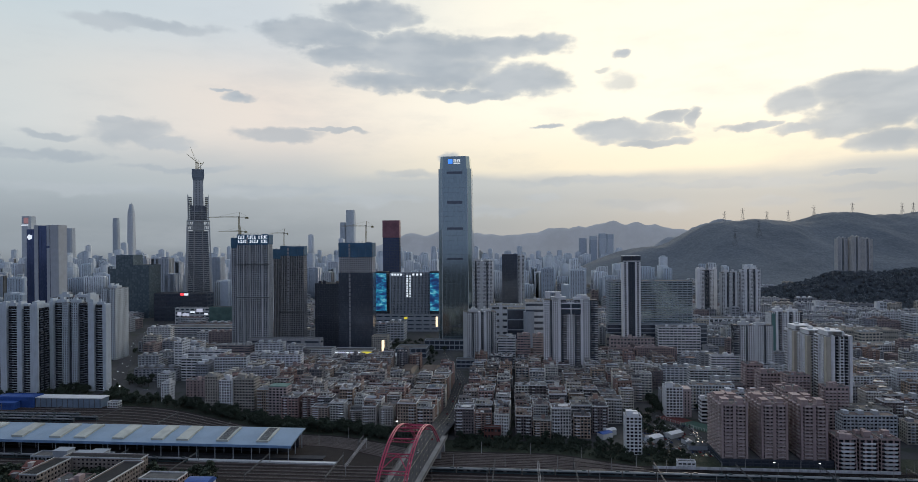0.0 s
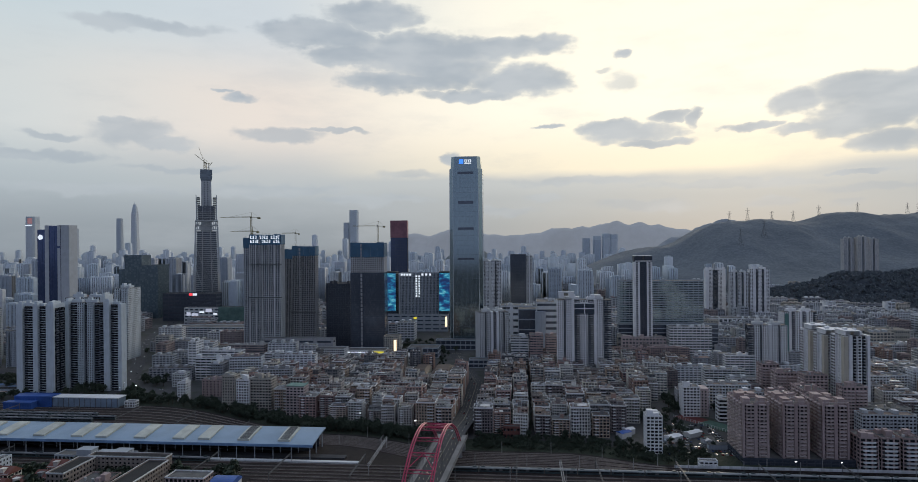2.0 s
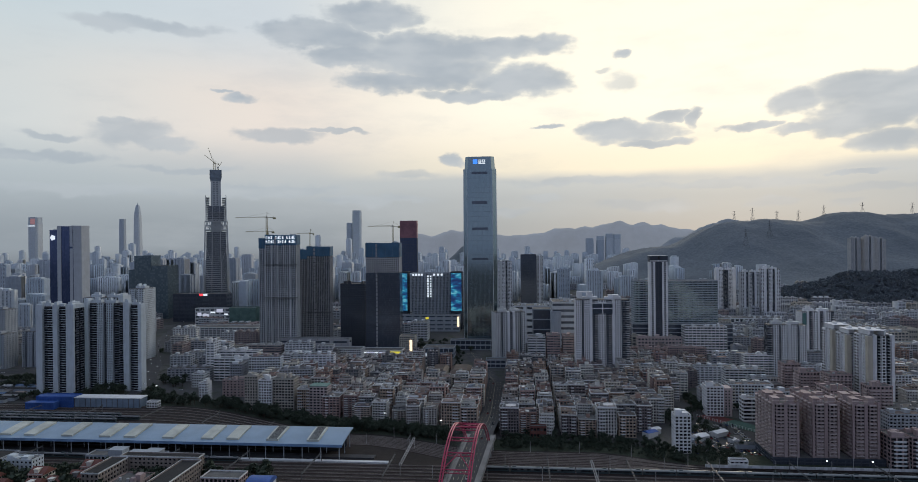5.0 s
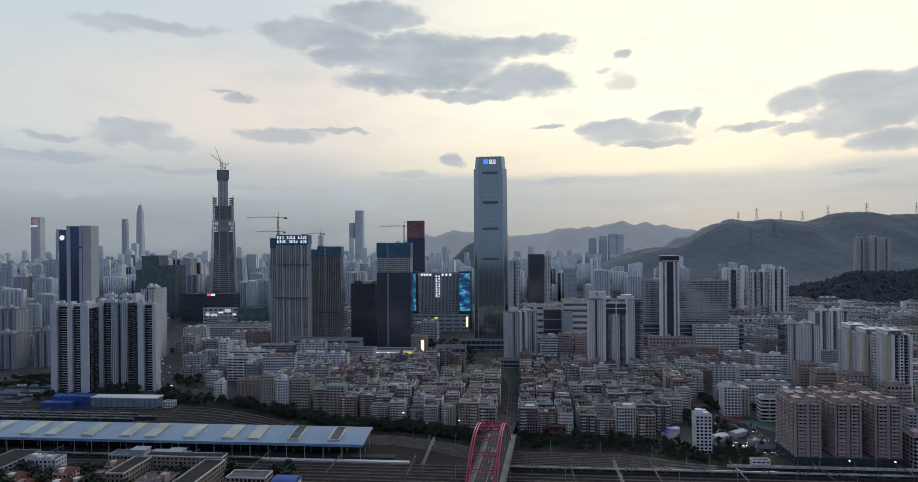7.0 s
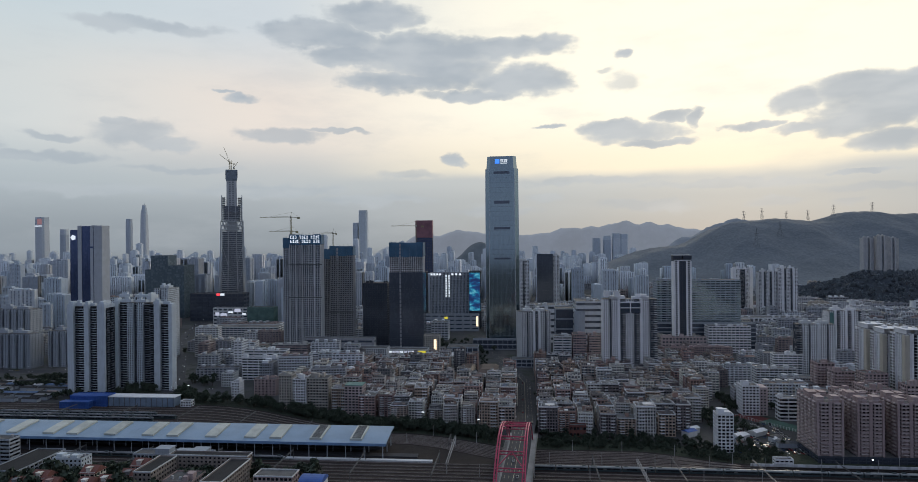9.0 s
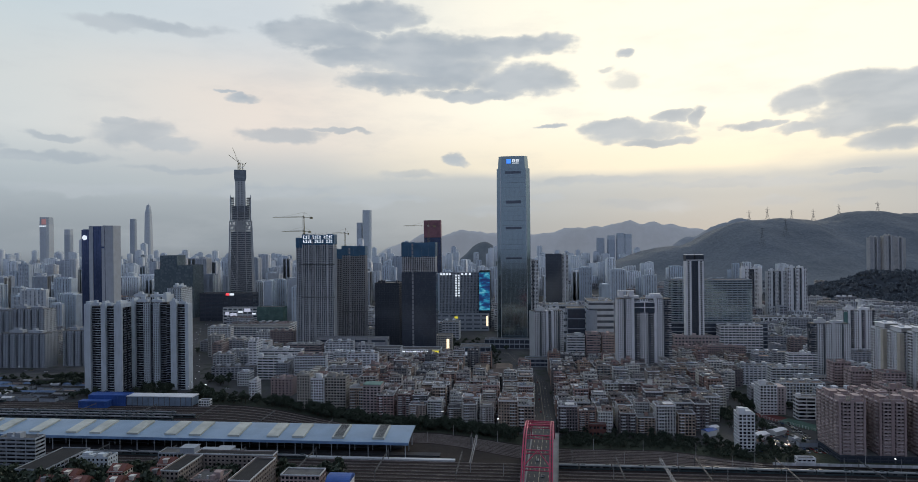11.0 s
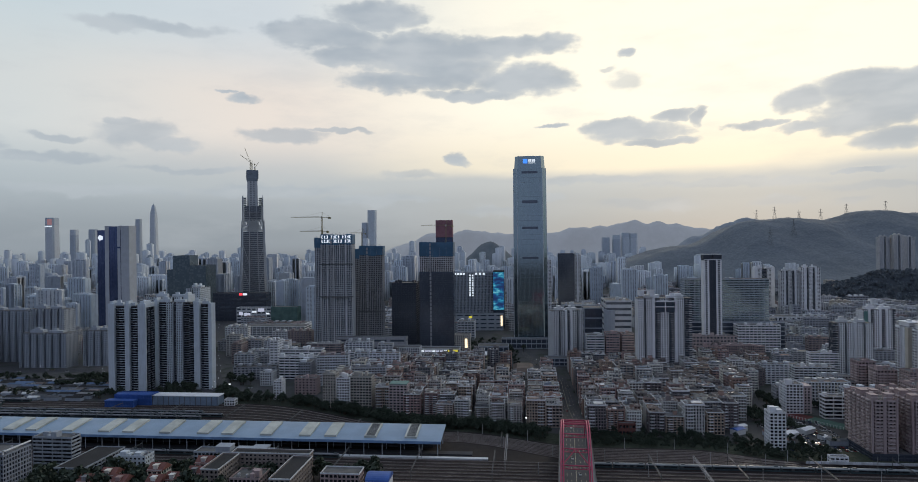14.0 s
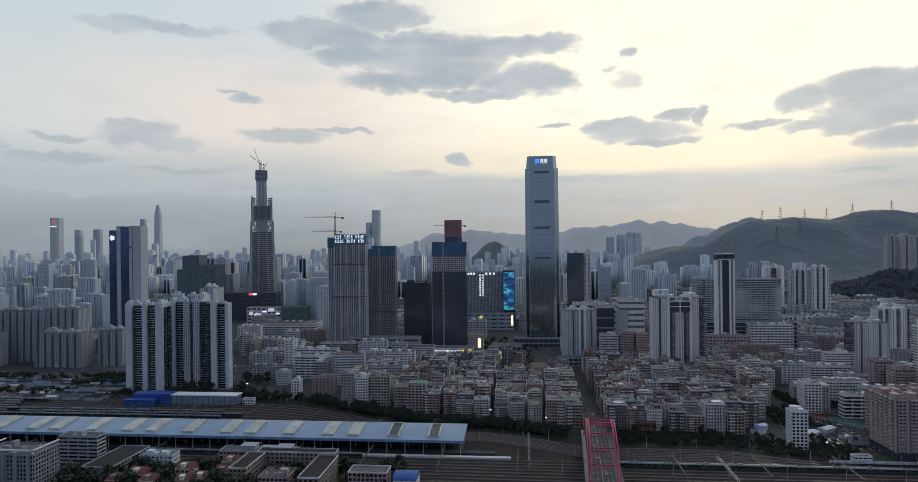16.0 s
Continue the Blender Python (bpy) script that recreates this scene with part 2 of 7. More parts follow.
# far panes lifted to grey-blue: haze painted into the glass
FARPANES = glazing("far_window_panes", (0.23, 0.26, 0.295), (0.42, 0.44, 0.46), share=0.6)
CURTAIN = glazing("curtain_wall", (0.27, 0.345, 0.375), (0.29, 0.365, 0.395), (1.6, 1.6, 4.0), 0.5, 0.07, 0.92)
DARKGLASS = glazing("dark_curtain_wall", (0.10, 0.12, 0.155), (0.13, 0.15, 0.19), (2.0, 2.0, 4.0), 0.6, 0.1, 0.5)
NAVY = glazing("navy_curtain_wall", (0.07, 0.10, 0.20), (0.10, 0.13, 0.24), (2.0, 2.0, 4.0), 0.6, 0.1, 0.5)
# dark core colour standing for shade in the unglazed floors
DARKCORE = glazing("opening_shade", (0.045, 0.046, 0.05), (0.17, 0.165, 0.16), (3.4, 3.4, 3.4), 0.7, 0.6)
DARKROOF = plain("felt_roof", (0.032, 0.032, 0.035), 0.9)
ROOF = plain("roof_screed", (0.16, 0.16, 0.16), 0.9, 0, 0.5, 0.5)
ROOFMIX = wall("roof_cover", [(0.16, 0.16, 0.16), (0.13, 0.12, 0.115), (0.20, 0.20, 0.195), (0.17, 0.14, 0.13), (0.27, 0.27, 0.27), (0.11, 0.115, 0.125), (0.19, 0.13, 0.12)], 0.6)
TINROOF = wall("tin_sheet", [(0.50, 0.51, 0.53), (0.30, 0.34, 0.40), (0.29, 0.23, 0.21), (0.70, 0.70, 0.70), (0.38, 0.38, 0.39), (0.20, 0.195, 0.19), (0.44, 0.41, 0.38), (0.62, 0.63, 0.65)], 0.5, 0.5)
STEEL = plain("tank_steel", (0.50, 0.51, 0.53), 0.6, 0.35)
BLUEROOF = plain("blue_roof_sheet", (0.27, 0.38, 0.51), 0.42, 0.0, 0.16, 0.3)
BLUESHEET = plain("strong_blue_sheet", (0.05, 0.13, 0.42), 0.5)
SKYLIGHT = plain("skylight_sheet", (0.60, 0.62, 0.56), 0.5)
REDSTEEL = plain("red_painted_steel", (0.50, 0.06, 0.13), 0.45, 0, 0.25)
REDTILE = plain("red_roof_tile", (0.21, 0.09, 0.075), 0.8)
ASPHALT = plain("asphalt", (0.062, 0.064, 0.072), 0.85, 0, 0.3)
PAVING = plain("pale_paving", (0.28, 0.28, 0.28), 0.9)
BALLAST = plain("ballast", (0.030, 0.023, 0.022), 0.95, 0, 0.4, 0.6)
RAILSTEEL = plain("rail_steel", (0.30, 0.27, 0.255), 0.6, 0.3)
TRAINBODY = plain("train_paint", (0.06, 0.085, 0.09), 0.45)
TRAINROOF = plain("train_roof", (0.22, 0.23, 0.25), 0.5)
BARK = plain("bark", (0.10, 0.075, 0.055), 0.95)
DUSKBROWN = wall("dull_brown_render", [(0.30, 0.26, 0.235), (0.27, 0.235, 0.215)], 0.5)
NET = plain("blue_safety_net", (0.085, 0.18, 0.285), 0.8, 0, 0.3)
GREENNET = plain("green_safety_net", (0.15, 0.25, 0.225), 0.8, 0, 0.4)
REDNET = plain("red_cladding", (0.31, 0.15, 0.18), 0.6)
YELLOWWALL = wall("yellow_tile", [(0.56, 0.525, 0.44)], 0.3)
CRANE = plain("crane_paint", (0.34, 0.30, 0.16), 0.6)
GALV = plain("galvanised_steel", (0.16, 0.165, 0.17), 0.6, 0.2)
LAMP = lit("cool_lamp", (0.9, 0.95, 1.0), 2.5)
WARMLAMP = lit("warm_lamp", (1.0, 0.78, 0.52), 1.5)
SIGNWHITE = lit("white_sign_letters", (0.82, 0.9, 1.0), 0.9)
SIGNSOFT = lit("soft_white_sign", (0.75, 0.8, 1.0), 0.55)
SIGNBLUE = lit("blue_sign", (0.05, 0.22, 0.9), 1.4)
SIGNRED = lit("red_sign", (1.0, 0.06, 0.08), 1.3)
SIGNYELLOW = lit("yellow_sign", (0.85, 0.75, 0.08), 0.7)

# cream tile with haze worked into its pale tone
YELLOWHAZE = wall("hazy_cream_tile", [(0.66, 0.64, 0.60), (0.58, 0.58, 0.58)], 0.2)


def leaves(name, c):
    m, n, b = material(name, 0.75)
    g = n.add("ShaderNodeNewGeometry")
    f = n.math("MULTIPLY_ADD", g.outputs["Random Per Island"], 0.6, n.math("MULTIPLY", n.noise(g.outputs["Position"], 0.09, 3.0), 0.6))
    n.put(b.inputs["Base Color"], n.mix(f, tuple(v * 0.55 for v in c), tuple(v * 1.5 for v in c)))
    return m


# paler, bluer leaf than LEAF: haze over the spur as leaf colour
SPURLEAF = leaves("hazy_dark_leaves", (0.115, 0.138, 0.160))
LEAF = leaves("dark_leaves", (0.024, 0.038, 0.023))


def ground_material():
    m, n, b = material("city_ground", 0.95)
    p = n.add("ShaderNodeNewGeometry").outputs["Position"]
    big, mid, fine = n.noise(p, 0.006, 5.0), n.noise(p, 0.05, 5.0), n.noise(p, 0.6, 4.0)
    c = n.mix(n.step(big, 0.42, 0.58), (0.050, 0.051, 0.055), (0.085, 0.085, 0.087))
    c = n.mix(n.step(mid, 0.5, 0.62), c, (0.034, 0.044, 0.031))
    n.put(b.inputs["Base Color"], n.mix(n.step(fine, 0.3, 0.7, 0, 0.5), c, n.mix(1.0, c, (0.55, 0.55, 0.55), "MULTIPLY")))
    return m


def hill_material(name, a, b_, scale=0.05):
    """Tree canopy seen from far: crowns of two sizes, with broad stands of darker and paler wood."""
    m, n, b = material(name, 0.95)
    p = n.add("ShaderNodeNewGeometry").outputs["Position"]
    f = n.noise(p, scale, 6.0, 0.75)
    cell = n.add("ShaderNodeTexVoronoi", {"Vector": p, "Scale": scale * 1.6}).outputs["Distance"]
    g = n.noise(p, 0.004, 4.0)
    c = n.mix(n.step(f, 0.35, 0.65), a, b_)
    c = n.mix(n.step(cell, 0.25, 0.75, 0.0, 0.32 if scale > 0.03 else 0.08), c, tuple(v * 0.62 for v in a))
    n.put(b.inputs["Base Color"], n.mix(n.step(g, 0.42, 0.66, 0, 0.4), c, tuple(v * 0.72 for v in a)))
    lift = n.math("SUBTRACT", f, n.math("MULTIPLY", cell, 0.6))
    n.put(b.inputs["Normal"], n.add("ShaderNodeBump", {"Strength": 0.35 if scale > 0.03 else 0.2, "Distance": 6.0, "Height": lift}).outputs[0])
    return m


GROUND = ground_material()
# bluer and paler than leaves: haze over the hill mixed into its colour
FOREST = hill_material("forest_hill", (0.148, 0.173, 0.196), (0.178, 0.203, 0.226), 0.06)
# haze before the ridge is put into its pale base colour
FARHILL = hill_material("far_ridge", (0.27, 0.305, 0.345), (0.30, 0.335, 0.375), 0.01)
# weak glow, also standing in for haze; the ridge gives off no light
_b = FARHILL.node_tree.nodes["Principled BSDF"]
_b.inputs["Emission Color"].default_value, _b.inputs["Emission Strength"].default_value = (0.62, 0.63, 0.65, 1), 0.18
FORESTDARK = hill_material("dark_wood", (0.036, 0.047, 0.062), (0.052, 0.066, 0.082))
TEAL = glazing("teal_curtain_wall", (0.10, 0.14, 0.165), (0.15, 0.20, 0.23), (4.0, 4.0, 4.0), 0.6, 0.2, 0.1)
SHRUB = hill_material("embankment_grass", (0.018, 0.028, 0.016), (0.04, 0.052, 0.03), 0.4)


# ---- building blocks ----
class Geo:
    """Boxes, prisms and strips gathered into one mesh."""

    def __init__(self):
        self.v, self.f = [], []

    def box(self, x0, x1, y0, y1, z0, z1, top=1.0):
        k = len(self.v)
        cx, cy = (x0 + x1) / 2, (y0 + y1) / 2
        for z, s in ((z0, 1.0), (z1, top)):
            for x, y in ((x0, y0), (x1, y0), (x1, y1), (x0, y1)):
                self.v.append((cx + (x - cx) * s, cy + (y - cy) * s, z))
        self.f += [(k + 3, k + 2, k + 1, k), (k + 4, k + 5, k + 6, k + 7)]
        self.f += [(k + i, k + (i + 1) % 4, k + 4 + (i + 1) % 4, k + 4 + i) for i in range(4)]
        return self

    def beam(self, a, b, r, r2=None, n=4):
        """A bar from a to b, of radius r (r2 at its end)."""
        a, b = Vector(a), Vector(b)
        d = (b - a).normalized()
        s = d.cross(Vector((0, 0, 1)) if abs(d.z) < 0.9 else Vector((1, 0, 0))).normalized()
        u = d.cross(s)
        k = len(self.v)
        for p, q in ((a, r), (b, r if r2 is None else r2)):
            for i in range(n):
                w = 2 * math.pi * (i + 0.5) / n
                self.v.append(tuple(p + q * (s * math.cos(w) + u * math.sin(w))))
        self.f += [(k + i, k + (i + 1) % n, k + n + (i + 1) % n, k + n + i) for i in range(n)]
        self.f += [tuple(k + i for i in reversed(range(n))), tuple(k + n + i for i in range(n))]
        return self

    def prism(self, pts, z0, z1, top=1.0):
        """An upright prism over a plan outline, counter-clockwise."""
        k, n = len(self.v), len(pts)
        cx, cy = sum(p[0] for p in pts) / n, sum(p[1] for p in pts) / n
        self.v += [(x, y, z0) for x, y in pts] + [(cx + (x - cx) * top, cy + (y - cy) * top, z1) for x, y in pts]
        self.f += [(k + i, k + (i + 1) % n, k + n + (i + 1) % n, k + n + i) for i in range(n)]
        self.f += [tuple(k + i for i in reversed(range(n))), tuple(k + n + i for i in range(n))]
        return self

    def extrude(self, pts, x0, x1):
        """A profile of (y, z) points run along x."""
        k, n = len(self.v), len(pts)
        self.v += [(x0, y, z) for y, z in pts] + [(x1, y, z) for y, z in pts]
        self.f += [(k + i, k + (i + 1) % n, k + n + (i + 1) % n, k + n + i) for i in range(n)]
        self.f += [tuple(k + i for i in reversed(range(n))), tuple(k + n + i for i in range(n))]
        return self

    def mesh(self, name, mat):
        me = bpy.data.meshes.new(name)
        me.from_pydata(self.v, [], self.f)
        me.materials.append(mat)
        return me


TAKEN = []


def thing(name, x, y, z, label, category, group="", rz=0.0, kind=""):
    ob = new(name)
    ob.matrix_basis = pose(x, y, z, 0, 0, rz)
    return tagged(ob, label, category, group, kind)


def part(name, geo, mat, parent, label=""):
    ob = new(name, geo.mesh(name, mat))
    ob.parent = parent
    return tagged(ob, label) if label else ob


def take(x, y, w, d):
    TAKEN.append((x - w / 2, x + w / 2, y - d / 2, y + d / 2))


def free(x, y, w, d):
    return all(x + w / 2 < a or x - w / 2 > b or y + d / 2 < c or y - d / 2 > e for a, b, c, e in TAKEN)


class Skin:
    """One joined wall face set: shared corners, window openings with reveals."""

    def __init__(self, geo):
        self.geo, self.at = geo, {}

    def point(self, p):
        k = (round(p[0], 3), round(p[1], 3), round(p[2], 3))
        if k not in self.at:
            self.at[k] = len(self.geo.v)
            self.geo.v.append(k)
        return self.at[k]

    def side(self, a, b, inward, us, zs, depth, windows):
        """A wall from plan point a to b; us and zs hold the edges of the openings, at odd cells of both."""
        def q(u, z, d=0.0):
            return self.point((a[0] + (b[0] - a[0]) * u + inward[0] * d, a[1] + (b[1] - a[1]) * u + inward[1] * d, z))
        for i in range(len(us) - 1):
            for j in range(len(zs) - 1):
                u0, u1, z0, z1 = us[i], us[i + 1], zs[j], zs[j + 1]
                ring = [q(u0, z0), q(u1, z0), q(u1, z1), q(u0, z1)]
                if windows and i % 2 and j % 2:
                    deep = [q(u0, z0, depth), q(u1, z0, depth), q(u1, z1, depth), q(u0, z1, depth)]
                    self.geo.f += [(ring[k], ring[(k + 1) % 4], deep[(k + 1) % 4], deep[k]) for k in range(4)]
                else:
                    self.geo.f.append(tuple(ring))


def bay(walls, glass, x0, x1, y0, y1, z0, z1, storey=3.0, band=1.2, pitch=3.2, pier=0.9, proud=0.35, sides="flr", side_pitch=0.0):
    """A block of storeys: one wall with rows of recessed openings, and the glazing behind them."""
    glass.box(x0 + proud, x1 - proud, y0 + proud, y1 - proud, z0, z1 - 0.2)
    count = max(1, round((z1 - z0) / storey))
    s = (z1 - z0) / count
    zs = [z0]
    for i in range(count):
        zs += [z0 + i * s + band * 0.7, z0 + (i + 1) * s - band * 0.3]
    zs.append(z1)
    skin = Skin(walls)
    for key, a, b, inward in (("f", (x0, y0), (x1, y0), (0, 1)), ("r", (x1, y0), (x1, y1), (-1, 0)), ("b", (x1, y1), (x0, y1), (0, -1)), ("l", (x0, y1), (x0, y0), (1, 0))):
        length = abs(b[0] - a[0]) + abs(b[1] - a[1])
        m = max(1, round(length / (side_pitch if side_pitch and key in "lr" else pitch)))
        us = [0.0]
        gap = min(pier, length / m * 0.7) / length
        for i in range(m):
            us += [i / m + gap / 2, (i + 1) / m - gap / 2]
        us.append(1.0)
        open_side = key in sides and length > 2.0
        skin.side(a, b, inward, us if open_side else [0.0, 1.0], zs, proud, open_side)


def banded(walls, glass, x0, x1, y0, y1, z0, z1, storey=3.2, band=1.3, proud=0.4):
    """A far tower: one wall that steps in at every row of windows, and the glazing behind."""
    glass.box(x0 + proud + 0.05, x1 - proud - 0.05, y0 + proud + 0.05, y1 - proud - 0.05, z0, z1 - 0.2)
    count = max(1, round((z1 - z0) / storey))
    s = (z1 - z0) / count
    k = len(walls.v)
    rings = []
    for i in range(count):
        rings += [(z0 + i * s, 0.0), (z0 + i * s + band, 0.0)]
        if i < count - 1:
            rings += [(z0 + i * s + band + 0.02, proud), (z0 + (i + 1) * s - 0.02, proud)]
    rings.append((z1, 0.0))
    keep = []
    for z, q in rings:
        walls.v += [(x0 + q, y0 + q, z), (x1 - q, y0 + q, z), (x1 - q, y1 - q, z), (x0 + q, y1 - q, z)]
        keep.append(q)
    for i in range(len(rings) - 1):
        if keep[i] and keep[i + 1]:
            continue
        walls.f += [(k + 4 * i + c, k + 4 * i + (c + 1) % 4, k + 4 * i + 4 + (c + 1) % 4, k + 4 * i + 4 + c) for c in range(4)]
    e = k + 4 * (len(rings) - 1)
    walls.f.append((e, e + 1, e + 2, e + 3))


def parapet(geo, x0, x1, y0, y1, z, h=1.1, t=0.3):
    geo.box(x0, x1, y0, y0 + t, z, z + h).box(x0, x1, y1 - t, y1, z, z + h)
    return geo.box(x0, x0 + t, y0 + t, y1 - t, z, z + h).box(x1 - t, x1, y0 + t, y1 - t, z, z + h)


def building(name, x, y, w, d, h, label, category="building", group="", walls=PALE, glass=PANES, storey=3.0, band=1.2, pitch=3.2, pier=0.9,
             hut=True, rz=0.0, bays=None, proud=0.35):
    """A storeyed building whose front stands at y. bays: (x0, x1, y0, y1, height) pieces of its plan, from its middle."""
    # past 800 m the panes switch to the haze-paled copy
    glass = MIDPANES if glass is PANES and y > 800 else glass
    ob = thing(name, x, y + d / 2, 0, label, category, group, rz)
    take(x, y + d / 2, w, d)
    wg, gg, rg, pg = Geo(), Geo(), Geo(), Geo()
    plan = bays or [(-w / 2, w / 2, -d / 2, d / 2, h)]
    for i, (x0, x1, y0, y1, z) in enumerate(plan):
        ends = "f" + ("l" if i == 0 else "") + ("r" if i == len(plan) - 1 else "")
        bay(wg, gg, x0, x1, y0, y1, 0, z, storey, band, pitch, pier, proud, "flr" if len(plan) < 3 else ends)
        rg.box(x0 + 0.3, x1 - 0.3, y0 + 0.3, y1 - 0.3, z, z + 0.12)
        parapet(pg, x0 - 0.02, x1 + 0.02, y0 - 0.02, y1 + 0.02, z)
    part("wall", wg, walls, ob)
    part("window_glazing", gg, glass, ob, "dark window panes set back between the wall bands")
    part("roof", rg, ROOF, ob)
    part("parapet", pg, walls, ob)
    if hut:
        hg, tg, r = Geo(), Geo(), random.Random(int(x * 7 + y * 3))
        x0, x1, y0, y1, z = max(plan, key=lambda q: (q[1] - q[0]) * (q[3] - q[2]))
        for i in range(3 + int((x1 - x0) / 14)):
            px, py = r.uniform(x0 + 3, x1 - 3), r.uniform(y0 + 3, y1 - 3)
            a, b = r.uniform(1.2, 3.0), r.uniform(1.2, 3.0)
            hg.box(max(x0 + 0.4, px - a), min(x1 - 0.4, px + a), max(y0 + 0.4, py - b), min(y1 - 0.4, py + b), z, z + r.choice((1.6, 2.8, 3.2, 4.6)))
        for i in range(2):
            px, py = r.uniform(x0 + 2.5, x1 - 2.5), r.uniform(y0 + 2.5, y1 - 2.5)
            tg.beam((px, py, z + 0.1), (px, py, z + 2.3), 1.0, 1.0, 8)
        tagged(part("roof_hut", hg, walls, ob), "", "", "", "stuff")
        tagged(part("water_tank", tg, STEEL, ob), "", "", "", "stuff")
    return ob


class Kind:
    """A repeated thing, kept as meshes: placed as an object with its parts, or joined with many others."""

    def __init__(self, name, label, category, group):
        self.name, self.label, self.category, self.group = name, label, category, group
        self.parts, self.meshes, self.kinds = [], [], []

    def part(self, name, geo, mat, kind=""):
        self.parts.append((name, geo, mat))
        self.kinds.append(kind)

    def place(self, m):
        if not self.meshes:
            self.meshes = [geo.mesh(name, mat) for name, geo, mat in self.parts]
        ob = new(self.name)
        ob.matrix_basis = m
        tagged(ob, self.label, self.category, self.group)
        for (name, _, _), me, kind in zip(self.parts, self.meshes, self.kinds):
            p = tagged(new(name, me), "", "", "", kind)
            p.parent = ob
        return ob


def joined(name, label, category, items):
    """Many placed kinds as one object, each with a tone of its own."""
    r = random.Random(len(items))
    mats, verts, loops, starts, index, tones = [], [], [], [], [], []
    nv = nl = 0
    for kind, m in items:
        mat4 = np.array(m)
        tone = r.random()
        for _, geo, mat in kind.parts:
            if mat not in mats:
                mats.append(mat)
            v = np.array(geo.v, dtype=np.float64) @ mat4[:3, :3].T + mat4[:3, 3]
            verts.append(v)
            flat = np.fromiter((i for f in geo.f for i in f), dtype=np.int32)
            size = np.fromiter((len(f) for f in geo.f), dtype=np.int32)
            loops.append(flat + nv)
            starts.append(nl + np.concatenate(([0], np.cumsum(size)[:-1])))
            index.append(np.full(len(size), mats.index(mat), dtype=np.int32))
            tones.append(np.full(len(v), tone, dtype=np.float32))
            nv += len(v)
            nl += len(flat)
    me = bpy.data.meshes.new(name)
    me.vertices.add(nv)
    me.vertices.foreach_set("co", np.concatenate(verts).ravel())
    loops, starts = np.concatenate(loops), np.concatenate(starts)
    me.loops.add(nl)
    me.loops.foreach_set("vertex_index", loops.astype(np.int32))
    me.polygons.add(len(starts))
    me.polygons.foreach_set("loop_start", starts.astype(np.int32))
    for mat in mats:
        me.materials.append(mat)
    me.polygons.foreach_set("material_index", np.concatenate(index))
    me.attributes.new("tone", "FLOAT", "POINT").data.foreach_set("value", np.concatenate(tones))
    me.update(calc_edges=True)
    me.validate()
    return tagged(new(name, me), label, category, "", "stuff")

# ---- ground, hills ----
def sheet(name, mat, x0, x1, y0, y1, nx, ny, height, label, kind="structure"):
    me = bpy.data.meshes.new(name)
    v = [(x0 + (x1 - x0) * i / nx, y0 + (y1 - y0) * j / ny) for j in range(ny + 1) for i in range(nx + 1)]
    v = [(x, y, height(x, y)) for x, y in v]
    f = [(j * (nx + 1) + i, j * (nx + 1) + i + 1, (j + 1) * (nx + 1) + i + 1, (j + 1) * (nx + 1) + i) for j in range(ny) for i in range(nx)]
    me.from_pydata(v, [], f)
    me.shade_smooth()
    me.materials.append(mat)
    return tagged(new(name, me), label, name.split("_")[0], "", kind)


def soft(v, a, b):
    t = min(1, max(0, (v - a) / (b - a)))
    return t * t * (3 - 2 * t)


def bell(v, c, s):
    return math.exp(-((v - c) / s) ** 2)


sheet("ground", GROUND, -9000, 9000, -3000, 9000, 24, 16, lambda x, y: 0.0, "grey city ground with patches of green")


def hill_height(x, y):
    r = 150 * soft(x, 100, 640) + 118 * soft(x, 640, 915) + 10 * bell(x, 1110, 90) + 30 * bell(x, 1450, 120) + 34 * bell(x, 1830, 180) - 14 * bell(x, 1265, 60)
    front = bell(y, 2976, 240 + 240 * soft(x, 450, 950)) if y < 2976 else bell(y, 2976, 700)
    fold = 1 - 0.07 * abs(math.sin(x / 95 + 1.7 * math.sin(y / 210))) * bell(y, 2600, 330)
    rough = 15 * noise.fractal(Vector((x / 240, y / 240, 3)), 1.0, 2.0, 4) + 2.2 * noise.noise(Vector((x / 40, y / 40, 1))) + 3.0 * abs(noise.noise(Vector((x / 33, y / 33, 4))))
    z = r * front * fold
    return z + rough * min(1, z / 90) - 3.0


def spur_height(x, y):
    z = 64 * bell(x, 950, 130) * bell(y, 1930, 150) + 74 * bell(x, 1200, 190) * bell(y, 2000, 170) + 70 * bell(x, 1560, 260) * bell(y, 2050, 200) + 34 * bell(x, 760, 110) * bell(y, 1900, 120)
    return z + (10 * noise.fractal(Vector((x / 90, y / 90, 6)), 1.0, 2.0, 4) + 6 * abs(noise.noise(Vector((x / 12, y / 12, 2))))) * min(1, z / 25) - 3.0


sheet("wooded_spur", FORESTDARK, 600, 2100, 1520, 2600, 230, 150, spur_height, "dark wooded spur in front of the hill")
sheet("hill", FOREST, 40, 2700, 1750, 3900, 300, 190, hill_height, "forested hill behind the city with haze in its colour")


def ridge_height(x, y):
    r = 225 * soft(x, -1500, -800) + 38 * bell(x, -520, 200) + 45 * bell(x, 330, 190) + 84 * bell(x, 680, 200) + 62 * bell(x, 960, 140) + 25 * bell(x, 1300, 300) + 60 * bell(x, 1800, 300)
    return r * bell(y, 4780, 170) + 26 * noise.fractal(Vector((x / 150, y / 300, 8)), 1.0, 2.0, 5) * bell(y, 4780, 200) - 4


